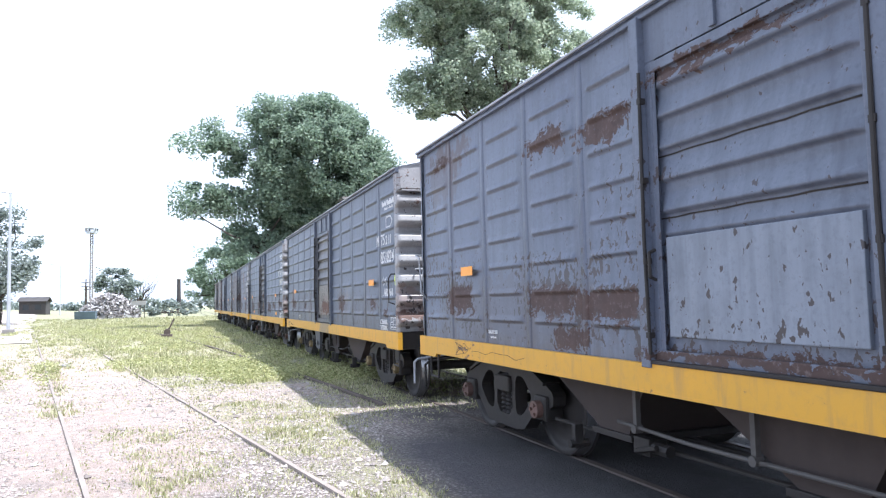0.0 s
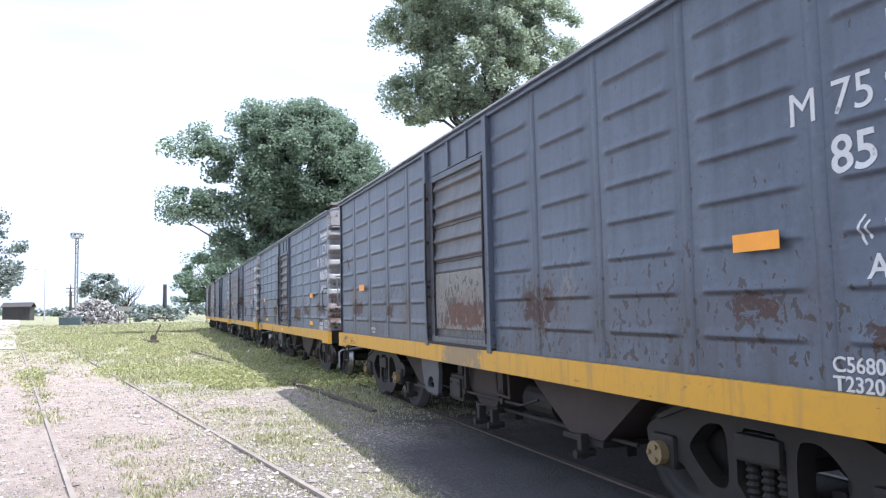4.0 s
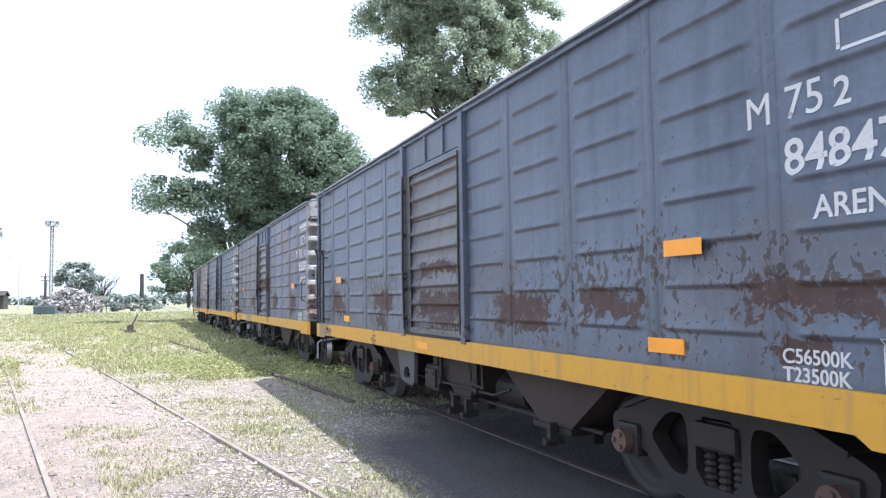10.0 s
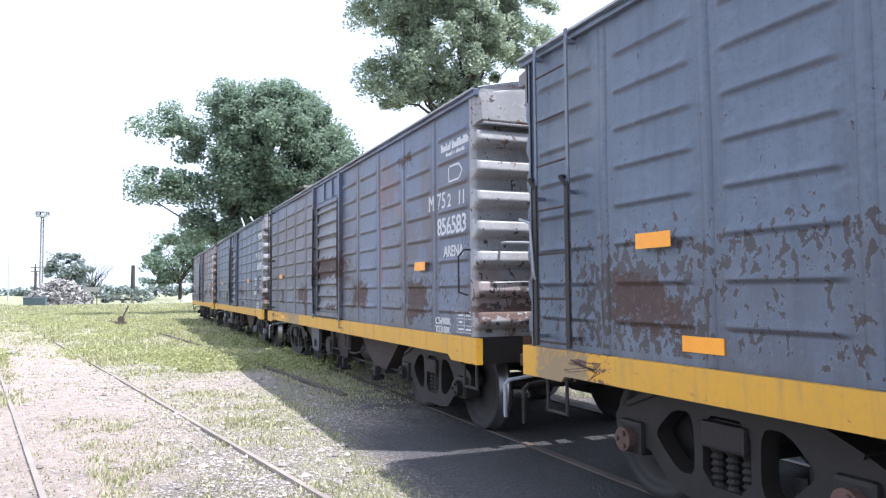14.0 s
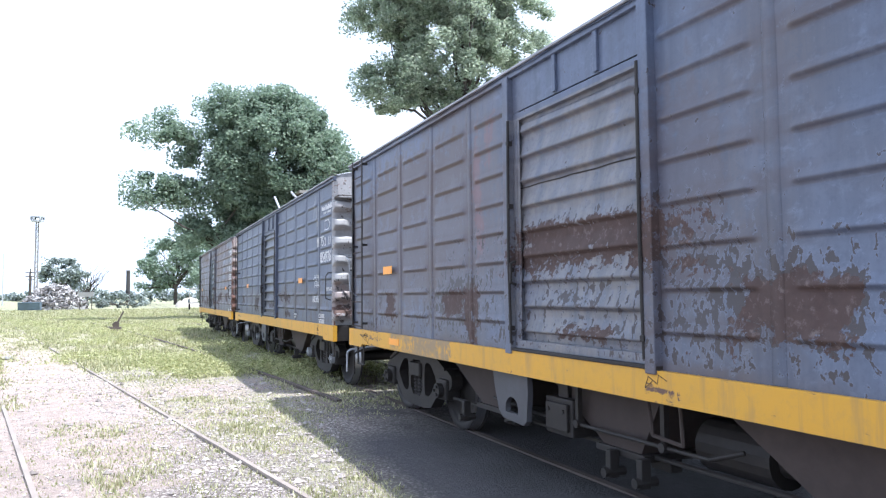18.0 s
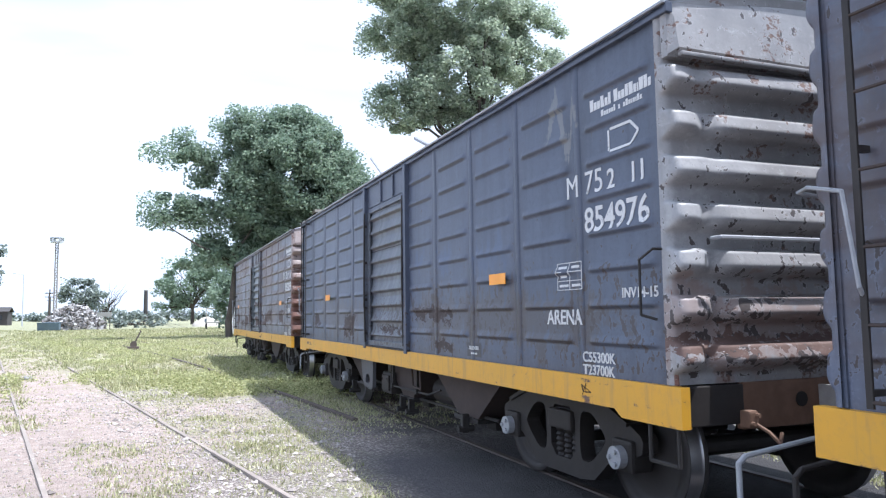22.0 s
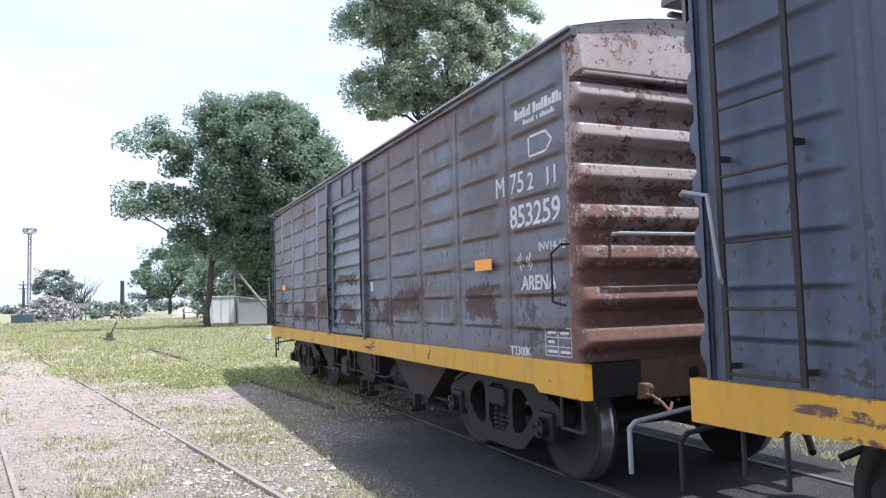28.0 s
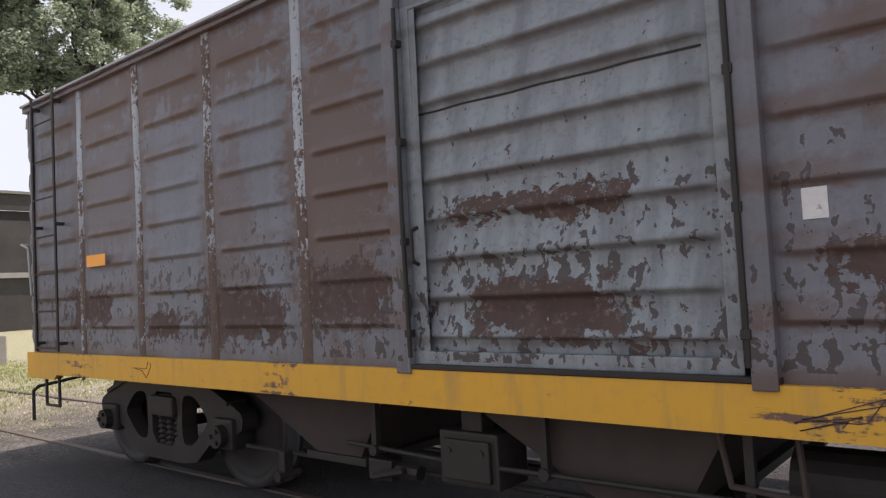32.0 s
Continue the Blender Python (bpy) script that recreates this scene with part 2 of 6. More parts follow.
    edge = m.math("ADD", m.math("MULTIPLY", bare, -0.7), m.math("MULTIPLY", chips, 0.5))
    m.bump(edge, 0.4, 0.006)
    return m.mat


def yellow_paint(name, scuffs=(), worn=()):
    """Yellow sill paint; scuffs: (y, half width) scraped to brown steel; worn: (y, half width) rubbed to grey."""
    m = Nodes(name, 0.5)
    v = m.coords()
    y, z = m.axis(v, 1), m.axis(v, 2)
    fine = m.noise(v, 14.0, 7, 0.7, 0.4)
    big = m.noise(v, 1.1, 4, 0.6)
    scrape = m.noise(m.coords(scale=(1, 0.8, 7)), 2.6, 6, 0.65)
    drip = m.noise(m.coords(scale=(1, 6, 0.6)), 2.2, 5, 0.6)

    def zone(cy, half):
        d = m.math("ABSOLUTE", m.math("SUBTRACT", m.math("ADD", y, m.math("MULTIPLY", m.math("SUBTRACT", fine, 0.5), 0.5)), cy))
        return m.math("SUBTRACT", 1.0, m.math("MULTIPLY", d, 1 / half), True)

    c = m.mix(m.ramp(big, (0.35, 0.0), (0.65, 1.0)), (0.66, 0.335, 0.022), (0.60, 0.32, 0.03))
    c = m.mix(m.math("MULTIPLY", m.ramp(fine, (0.5, 0.0), (0.75, 1.0)), 0.35), c, (0.36, 0.23, 0.08))
    c = m.mix(m.math("MULTIPLY", m.ramp(drip, (0.52, 0.0), (0.70, 1.0)), 0.45), c, (0.30, 0.20, 0.085))
    for cy, half in worn:
        f = m.math("ADD", m.math("MULTIPLY", m.ramp(zone(cy, half), (0.0, 0.0), (0.3, 0.5)), 1.0), m.math("ADD", m.math("MULTIPLY", big, 0.5), m.math("MULTIPLY", fine, 0.45)))
        c = m.mix(m.ramp(f, (0.90, 0.0), (1.0, 0.75)), c, (0.19, 0.165, 0.13))
    bits = m.math("ADD", m.math("MULTIPLY", fine, 0.5), m.math("MULTIPLY", scrape, 0.75))
    for cy, half in scuffs:
        bits = m.math("ADD", bits, m.math("MULTIPLY", m.ramp(zone(cy, half), (0.0, 0.0), (0.5, 1.0)), 0.115))
    # the lower lip is knocked bare here and there
    bits = m.math("ADD", bits, m.node("ShaderNodeMapRange", Value=z, From_Min=0.80, From_Max=0.885, To_Min=0.07, To_Max=0.0).outputs[0])
    bare = m.math("MULTIPLY", m.math("SUBTRACT", bits, 0.757), 18, True)
    c = m.mix(bare, c, m.mix(scrape, (0.075, 0.045, 0.036), (0.16, 0.085, 0.06)))
    m.set("Base Color", c)
    m.bump(m.math("ADD", m.math("MULTIPLY", bare, -1.0), fine), 0.25, 0.004)
    return m.mat


M = {}
M["yellow"] = yellow_paint("yellow_sill_paint")
SILL = {"A": yellow_paint("scribbled_sill_paint", [(10.5, 0.35)]), "B": yellow_paint("plain_sill_paint", [(11.6, 0.3)], [(6.0, 0.8)]),
        "C": yellow_paint("scuffed_sill_paint", [(11.1, 0.35), (8.4, 0.2)], [(11.5, 0.5)]), "D": yellow_paint("rubbed_sill_paint", [(10.95, 0.38), (5.1, 0.2)], [(9.3, 1.25)]),
        "E": yellow_paint("chipped_sill_paint", [(11.15, 0.3), (1.05, 0.12)]), "F": yellow_paint("dented_sill_paint", [(4.95, 0.34), (8.15, 0.25), (11.0, 0.3)])}
M["iron"] = plain("dark_greasy_iron", (0.023, 0.019, 0.017), 0.66, 0.0, 18, 0.45, 0.4)
M["wheel"] = plain("brown_wheel_steel", (0.036, 0.031, 0.029), 0.65, 0.1, 10, 0.35, 0.2)
M["tread"] = plain("bright_worn_steel", (0.42, 0.42, 0.43), 0.3, 0.9, 30, 0.2, 0.05)
M["hopper"] = plain("dusty_hopper_plate", (0.050, 0.036, 0.031), 0.8, 0.0, 9, 0.35, 0.3)
M["grab"] = plain("pale_painted_bar", (0.34, 0.35, 0.37), 0.5, 0.0, 25, 0.3, 0.1)
def stencil_paint():
    """White stencil paint, rubbed away in spots."""
    m = Nodes("white_stencil_paint", 0.6)
    v = m.coords()
    worn = m.math("ADD", m.math("MULTIPLY", m.noise(v, 22.0, 5, 0.65), 0.6), m.math("MULTIPLY", m.noise(v, 5.0, 3), 0.4))
    c = m.mix(m.noise(v, 60.0, 3), (0.50, 0.50, 0.50), (0.66, 0.66, 0.65))
    m.set("Base Color", m.mix(m.ramp(worn, (0.585, 0.0), (0.64, 0.8)), c, (0.17, 0.18, 0.21)))
    return m.mat


M["white"] = stencil_paint()
M["pipe"] = plain("dusty_grey_pipe", (0.085, 0.078, 0.073), 0.7, 0.0, 20, 0.3, 0.2)
M["rust_plate"] = plain("rusty_chipped_plate", (0.20, 0.115, 0.075), 0.8, 0.0, 12, 0.5, 0.4)
M["chipped"] = plain("chipped_pale_paint", (0.27, 0.25, 0.24), 0.6, 0.0, 16, 0.4, 0.2)
M["cap_brown"] = plain("rust_red_axle_cap", (0.13, 0.075, 0.06), 0.7, 0.0, 20, 0.35, 0.3)
M["cap_yellow"] = plain("dusty_yellow_axle_cap", (0.23, 0.17, 0.085), 0.7, 0.0, 20, 0.35, 0.2)
M["orange"] = plain("orange_reflector", (0.95, 0.36, 0.02), 0.35, 0.0, 60, 0.12, 0.05)
M["lime"] = plain("lime_sticker", (0.62, 0.78, 0.05), 0.4, 0.0, 60, 0.1, 0.05)
M["bracket"] = plain("grey_blue_bracket_paint", (0.070, 0.070, 0.078), 0.6, 0.0, 14, 0.25, 0.1)
M["rail"] = plain("rusty_rail_steel", (0.11, 0.085, 0.072), 0.65, 0.1, 12, 0.35, 0.2)
M["railhead"] = plain("worn_rail_head", (0.075, 0.068, 0.064), 0.55, 0.1, 14, 0.3, 0.1)
M["oldhead"] = plain("dull_old_rail_head", (0.36, 0.315, 0.28), 0.75, 0.0, 14, 0.3, 0.1)
M["railold"] = plain("dusty_old_rail", (0.27, 0.23, 0.20), 0.8, 0.0, 12, 0.3, 0.2)
M["sleeper"] = plain("weathered_sleeper", (0.15, 0.12, 0.10), 0.9, 0.0, 20, 0.4, 0.6)
# concrete, plaster and whitewash: darkened to hold the tree crowns' shade
M["concrete"] = plain("stained_concrete", (0.25, 0.235, 0.215), 0.9, 0.0, 8, 0.3, 0.4)
M["brick"] = plain("shade_dark_plaster", (0.062, 0.057, 0.055), 0.9, 0.0, 6, 0.3, 0.3)
M["wash"] = plain("white_washed_wall", (0.30, 0.295, 0.28), 0.85, 0.0, 8, 0.2, 0.2)
M["black"] = plain("black_wall_paint", (0.03, 0.03, 0.032), 0.7, 0.0, 20, 0.3, 0.05)
M["container"] = plain("white_painted_sheet", (0.86, 0.87, 0.88), 0.5, 0.0, 6, 0.1, 0.1)
M["timber"] = plain("pale_dry_timber", (0.44, 0.40, 0.34), 0.85, 0.0, 14, 0.25, 0.4)
M["sand"] = plain("pale_sand", (0.46, 0.42, 0.37), 0.95, 0.0, 12, 0.15, 0.5)
M["scrap"] = plain("mixed_scrap", (0.33, 0.32, 0.31), 0.8, 0.0, 3, 0.5, 0.5)
M["tank"] = plain("blue_grey_skip", (0.12, 0.17, 0.22), 0.6, 0.0, 6, 0.3, 0.1)
M["asphalt"] = plain("pale_worn_road", (0.36, 0.315, 0.28), 0.95, 0.0, 6, 0.15, 0.3)
M["bark"] = plain("grey_brown_bark", (0.075, 0.062, 0.052), 0.9, 0.0, 9, 0.4, 0.8)
M["glass"] = plain("dark_window_glass", (0.03, 0.035, 0.04), 0.12, 0.0, 5, 0.2, 0.02)
M["pole"] = plain("galvanised_pole", (0.50, 0.52, 0.54), 0.5, 0.3, 10, 0.15, 0.05)


# ---------------------------------------------------------------- mesh helpers
def part(name, bm, material, parent=None, label="", smooth=False):
    """Links a bmesh or a mesh as one object under a thing or a part."""
    if isinstance(bm, bmesh.types.BMesh):
        bmesh.ops.recalc_face_normals(bm, faces=bm.faces)
        me = bpy.data.meshes.new(name)
        bm.to_mesh(me)
        bm.free()
    else:
        me = bm
    if material and not me.materials:
        me.materials.append(material)
    if smooth:
        me.polygons.foreach_set("use_smooth", [True] * len(me.polygons))
    ob = new(name, me)
    ob.parent = parent
    if label:
        tagged(ob, label)
    return ob


def thing(name, at=(0, 0, 0), turn=0.0):
    e = new(name)
    e.empty_display_size = 0.2
    e.matrix_basis = pose(*at, 0, 0, turn)
    return e


def box(bm, x0, x1, y0, y1, z0, z1, bevel=0.0, turn=None):
    m = Matrix.LocRotScale(((x0 + x1) / 2, (y0 + y1) / 2, (z0 + z1) / 2), turn, (abs(x1 - x0), abs(y1 - y0), abs(z1 - z0)))
    vs = bmesh.ops.create_cube(bm, size=1.0, matrix=m)["verts"]
    if bevel:
        es = list({e for v in vs for e in v.link_edges})
        bmesh.ops.bevel(bm, geom=es, offset=bevel, segments=2, affect="EDGES", profile=0.6)
    return bm


def rod(bm, a, b, r, n=8, r2=None):
    a, b = Vector(a), Vector(b)
    d = b - a
    m = Matrix.Translation((a + b) / 2) @ d.to_track_quat("Z", "Y").to_matrix().to_4x4()
    bmesh.ops.create_cone(bm, cap_ends=True, segments=n, radius1=r, radius2=r if r2 is None else r2, depth=d.length, matrix=m)
    return bm


def tube(bm, points, r, n=8):
    """A bent bar: straight lengths with round knees."""
    for a, b in zip(points, points[1:]):
        rod(bm, a, b, r, n)
    for p in points[1:-1]:
        bmesh.ops.create_icosphere(bm, subdivisions=1, radius=r * 1.04, matrix=Matrix.Translation(p))
    return bm


def prism(bm, outline, x0, x1):
    """An outline in (y, z), pushed from x0 to x1."""
    a = [bm.verts.new((x0, y, z)) for y, z in outline]
    b = [bm.verts.new((x1, y, z)) for y, z in outline]
    bm.faces.new(a)
    bm.faces.new(b[::-1])
    for i in range(len(a)):
        j = (i + 1) % len(a)
        bm.faces.new((a[i], a[j], b[j], b[i]))
    return bm


def sheet(name, us, vs, place):
    """A grid mesh: place(u, v) gives each corner."""
    verts = [place(u, v) for v in vs for u in us]
    n = len(us)
    faces = [(j * n + i, j * n + i + 1, (j + 1) * n + i + 1, (j + 1) * n + i)
             for j in range(len(vs) - 1) for i in range(n - 1)]
    me = bpy.data.meshes.new(name)
    me.from_pydata(verts, [], faces)
    me.polygons.foreach_set("use_smooth", [True] * len(faces))
    me.update()
    return me


def leaf_material(name, dark, light, back=0.25):
    m = Nodes(name, 0.5)
    g = m.tree.nodes.new("ShaderNodeNewGeometry")
    c = m.mix(g.outputs["Random Per Island"], dark, light)
    c = m.mix(m.math("MULTIPLY", m.noise(m.world_coords(), 0.5, 3), 0.6), c, tuple(k * 0.6 for k in dark))
    m.set("Base Color", c)
    tr = m.node("ShaderNodeBsdfTranslucent", Color=c)
    mx = m.node("ShaderNodeMixShader", Fac=back)
    m.tree.links.new(m.bsdf.outputs[0], mx.inputs[1])
    m.tree.links.new(tr.outputs[0], mx.inputs[2])
    m.tree.links.new(mx.outputs[0], m.tree.nodes["Material Output"].inputs[0])
    return m.mat


M["leaf_dark"] = leaf_material("dark_green_leaves", (0.175, 0.25, 0.175), (0.45, 0.55, 0.42), 0.6)
M["leaf_pale"] = leaf_material("silvery_green_leaves", (0.27, 0.34, 0.24), (0.66, 0.73, 0.57), 0.6)
# distant foliage: haze painted in as a paler, greyer leaf colour
M["leaf_far"] = leaf_material("haze_tinted_leaves", (0.22, 0.265, 0.24), (0.38, 0.43, 0.39))
M["grass"] = leaf_material("dry_green_grass", (0.21, 0.235, 0.085), (0.80, 0.76, 0.48), 0.4)
M["weed"] = leaf_material("yellow_green_weeds", (0.24, 0.275, 0.09), (0.78, 0.76, 0.42), 0.4)
M["straw"] = leaf_material("pale_weeds", (0.46, 0.43, 0.24), (0.68, 0.65, 0.45), 0.3)


def lathe(profile, centre, axis="z", n=10):
    """A turned shape: profile of (radius, height)."""
    verts, faces = [], []
    m = len(profile)
    for i in range(n):
        a = 2 * math.pi * i / n
        for r, h in profile:
            p = (r * math.cos(a), r * math.sin(a), h)
            verts.append((centre[0] + p[0], centre[1] + p[1], centre[2] + p[2]))
    for i in range(n):
        j = (i + 1) % n
        faces += [(i * m + k, j * m + k, j * m + k + 1, i * m + k + 1) for k in range(m - 1)]
    me = bpy.data.meshes.new("turned")
    me.from_pydata(verts, [], faces)
    me.update()
    return me


# ---------------------------------------------------------------- ground and tracks
TRACK_X, HALF_GAUGE = 4.47, 0.873


def siding_x(y):
    """Middle of the old siding that runs off to the left."""
    return -0.20 - 0.1765 * (y - 8.85)


def turnout_x(y):
    """Near rail of the track that leaves the main one beside the camera."""
    if y < 4.0:
        return 3.28
    return 3.28 - 0.062 * (y - 4.0) - 0.00135 * (y - 4.0) ** 2 if y < 36 else -0.09 - 0.1484 * (y - 36)


def ground_height(x, y):
    h = 0.018 * noise.noise(Vector((x * 0.7, y * 0.7, 1.0))) + 0.006 * noise.noise(Vector((x * 3.1, y * 3.1, 4.0)))
    far = min(1.0, max(0.0, (y - 14) / 30.0))
    h += 0.05 * far * noise.noise(Vector((x * 0.25, y * 0.25, 7.0)))
    if x < -14 and y > 60:
        h += min(1.6, (-14 - x) * 0.05)
    track = min(1.0, max(0.0, (2.3 - abs(x - TRACK_X)) / 0.5)) * min(1.0, max(0.0, (12.5 - y) / 2.0))
    return h * (1 - 0.7 * track) - 0.045 + 0.012 * track


def ground_material():
    m = Nodes("yard_ground", 0.95)
    v = m.world_coords()
    x, y = m.axis(v, 0), m.axis(v, 1)

    def between(value, a, b, p, q):
        return m.node("ShaderNodeMapRange", Value=value, From_Min=a, From_Max=b, To_Min=p, To_Max=q).outputs[0]

    stones = m.node("ShaderNodeTexVoronoi", Vector=v, Scale=30.0)
    pebble, sand = m.noise(v, 60.0, 6, 0.7), m.noise(v, 9.0, 6, 0.65)
    broad, patch = m.noise(v, 0.22, 5, 0.6, 0.4), m.noise(v, 1.3, 6, 0.65, 0.3)
    grit = m.mix(m.ramp(stones.outputs["Color"], (0.0, 0.0), (1.0, 1.0)), (0.30, 0.26, 0.235), (0.72, 0.645, 0.59))
    grit = m.mix(m.ramp(stones.outputs["Distance"], (0.25, 0.0), (0.58, 0.9)), grit, (0.15, 0.125, 0.11))
    dirt = m.mix(m.ramp(sand, (0.3, 0.0), (0.7, 1.0)), (0.34, 0.272, 0.235), (0.52, 0.425, 0.372))
    dirt = m.mix(m.ramp(pebble, (0.5, 0.0), (0.72, 0.7)), dirt, (0.25, 0.195, 0.165))
    dirt = m.mix(m.ramp(patch, (0.5, 0.0), (0.7, 0.5)), dirt, (0.24, 0.20, 0.17))
    stony = m.math("ADD", between(y, 5.5, 12.0, 0.30, -0.05), between(x, 0.8, 2.4, 0.0, 0.18))
    stony = m.math("ADD", stony, m.math("ADD", m.math("MULTIPLY", patch, 0.8), m.math("MULTIPLY", broad, 0.3)))
    # trodden smooth dirt along the old siding
    along = m.math("SUBTRACT", m.math("ADD", x, m.math("MULTIPLY", y, 0.1765)), 0.75)
    trod = m.math("MULTIPLY", between(m.math("ABSOLUTE", along), 0.45, 1.1, 1.0, 0.0), between(y, 6.5, 9.0, 0.35, 1.0))
    stony = m.math("SUBTRACT", stony, m.math("MULTIPLY", trod, 0.4))
    c = m.mix(m.ramp(stony, (0.60, 0.0), (0.78, 0.95)), dirt, grit)
    # worn grass, thickest between the tracks
    turf = m.mix(m.ramp(pebble, (0.3, 0.0), (0.7, 1.0)), (0.24, 0.245, 0.135), (0.41, 0.395, 0.25))
    turf = m.mix(m.ramp(sand, (0.45, 0.0), (0.7, 0.7)), turf, (0.36, 0.325, 0.22))
    turf = m.mix(between(y, 40.0, 110.0, 0.0, 0.75), turf, (0.22, 0.235, 0.13))
    tufts = m.noise(v, 5.0, 6, 0.7)
    grow = m.math("ADD", m.math("MULTIPLY", m.math("SUBTRACT", patch, 0.5), 0.9), m.math("MULTIPLY", m.math("SUBTRACT", tufts, 0.5), 1.1))
    grow = m.math("ADD", grow, m.math("MULTIPLY", m.math("SUBTRACT", broad, 0.5), 0.5))
    reach = between(y, 6.0, 22.0, 0.46, 0.72)
    left = m.math("MULTIPLY", between(m.math("SUBTRACT", m.math("ADD", x, m.math("MULTIPLY", y, 0.1765)), 1.362), 0.0, 1.3, -0.55, 0.0), between(y, 20.0, 34.0, 1.0, 0.15))
    bald = m.math("MULTIPLY", m.math("SUBTRACT", 1.0, m.math("MULTIPLY", m.math("ABSOLUTE", m.math("SUBTRACT", y, 13.3)), 0.7), True), -0.35)
    past = between(y, 60.0, 90.0, 0.0, 0.45)
    under = m.math("MULTIPLY", between(x, 1.9, 2.9, 0.0, -0.45), between(y, 9.5, 12.5, 1.0, 0.0))
    cover = m.math("ADD", m.math("ADD", m.math("ADD", grow, reach), bald), m.math("ADD", m.math("ADD", left, past), under))
    c = m.mix(m.ramp(cover, (0.30, 0.0), (0.72, 0.9)), c, turf)
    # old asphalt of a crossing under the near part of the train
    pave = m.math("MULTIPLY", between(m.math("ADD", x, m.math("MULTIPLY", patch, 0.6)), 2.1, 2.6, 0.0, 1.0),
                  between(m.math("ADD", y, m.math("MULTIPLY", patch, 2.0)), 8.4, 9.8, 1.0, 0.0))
    # tar darker and bluer, with the train's shade mixed into its colour
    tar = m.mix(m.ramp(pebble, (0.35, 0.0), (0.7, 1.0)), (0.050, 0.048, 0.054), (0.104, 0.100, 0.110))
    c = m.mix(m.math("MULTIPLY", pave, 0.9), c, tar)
    # near-black ballast beneath the train: its shade put into the ground colour
    train_shade = between(m.math("ABSOLUTE", m.math("SUBTRACT", x, TRACK_X)), 1.45, 2.05, 1.0, 0.0)
    train_shade = m.math("MULTIPLY", m.math("MULTIPLY", train_shade, between(y, 9.5, 14.0, 1.0, 0.08)), m.ramp(patch, (0.3, 0.5), (0.7, 1.0)))
    c = m.mix(m.math("MULTIPLY", train_shade, 0.85), c, (0.026, 0.024, 0.023))
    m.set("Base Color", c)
    m.bump(m.math("ADD", m.math("MULTIPLY", stones.outputs["Distance"], -0.6), pebble), 1.0, 0.035)
    return m.mat


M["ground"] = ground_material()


def build_ground():
    def stretch(lo, hi, dense_lo, dense_hi, step):
        a = list(np.arange(dense_lo, dense_hi + 1e-6, step))
        k, d = dense_hi, step
        while k < hi:
            d *= 1.45
            k += d
            a.append(min(k, hi))
        k, d = dense_lo, step
        while k > lo:
            d *= 1.45
            k -= d
            a.insert(0, max(k, lo))
        return a

    xs, ys = stretch(-900, 900, -8, 9, 0.25), stretch(-200, 2600, 2, 45, 0.25)
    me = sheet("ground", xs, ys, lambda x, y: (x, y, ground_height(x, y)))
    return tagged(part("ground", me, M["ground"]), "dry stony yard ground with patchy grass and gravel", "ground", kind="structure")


build_ground()


def rail_mesh(points, top=0.02, body="rail", head="railhead", name="rail"):
    """A rail with a foot, web and worn head along points in the plan."""
    prof = [(-0.035, 0), (-0.036, -0.03), (-0.012, -0.042), (-0.010, -0.11), (-0.06, -0.125), (-0.06, -0.14),
            (0.06, -0.14), (0.06, -0.125), (0.010, -0.11), (0.012, -0.042), (0.036, -0.03), (0.035, 0)]
    verts, faces = [], []
    wide = 0.65 if body == "railold" else 1.0
    n = len(prof)
    for i, p in enumerate(points):
        a, b = Vector(points[max(0, i - 1)]), Vector(points[min(len(points) - 1, i + 1)])
        d = (b - a).normalized()
        side = Vector((d.y, -d.x))
        for u, z in prof:
            verts.append((p[0] + side.x * u * wide, p[1] + side.y * u * wide, top + z))
        if i:
            for k in range(n):
                j = (k + 1) % n
                faces.append(((i - 1) * n + k, (i - 1) * n + j, i * n + j, i * n + k))
    faces += [tuple(range(n)), tuple(range(len(verts) - n, len(verts)))[::-1]]
    me = bpy.data.meshes.new(name)
    me.from_pydata(verts, [], faces)
    me.materials.append(M[body])
    me.materials.append(M[head])
    for f in me.polygons:
        if f.normal.z > 0.9 and f.center.z > top - 0.02:
            f.material_index = 1
    me.update()
    return me


def build_track(name, label, lines, sleepers=(), tops=0.02, body="rail"):
    e = thing(name)
    tagged(e, label, "railway track", kind="structure")
    for pts in lines:
        part("rail", rail_mesh(pts, tops, body, "oldhead" if body == "railold" else "railhead"), None, e)
    if sleepers:
        bm = bmesh.new()
        box(bm, -1.25, 1.25, -0.12, 0.12, -0.27, -0.06, 0.015)
        me = None
        for x, y, turn in sleepers:
            if me is None:
                ob = part("sleeper", bm, M["sleeper"], e)
                me = ob.data
            else:
                ob = part("sleeper", me, None, e)
            ob.matrix_basis = pose(x, y, -0.005 + 0.01 * noise.noise(Vector((x, y, 0))), 0, 0, turn)
    return e


main_ys = [-60 + 2.0 * i for i in range(180)]
build_track("main_track", "worn steel rails of the track the train runs on",
            [[(TRACK_X + s * HALF_GAUGE, y) for y in main_ys] for s in (-1, 1)],
            [(TRACK_X, -3 + 0.65 * i, 0) for i in range(110)], tops=-0.018)
siding_ys = [0 + 1.0 * i for i in range(70)]
build_track("siding_track", "old siding rails sunk into dirt and grass",
            [[(siding_x(y) + s * 0.9, y) for y in siding_ys] for s in (-1, 1)], tops=-0.015, body="railold")
turn_ys = [10.6 + 1.0 * i for i in range(54)]
build_track("turnout_track", "rusty rails of a turnout curving off through grass",
            [[(turnout_x(y), y) for y in turn_ys],
             [(turnout_x(y) + 1.76, y) for y in turn_ys if turnout_x(y) + 1.76 < 3.55]], tops=0.015)


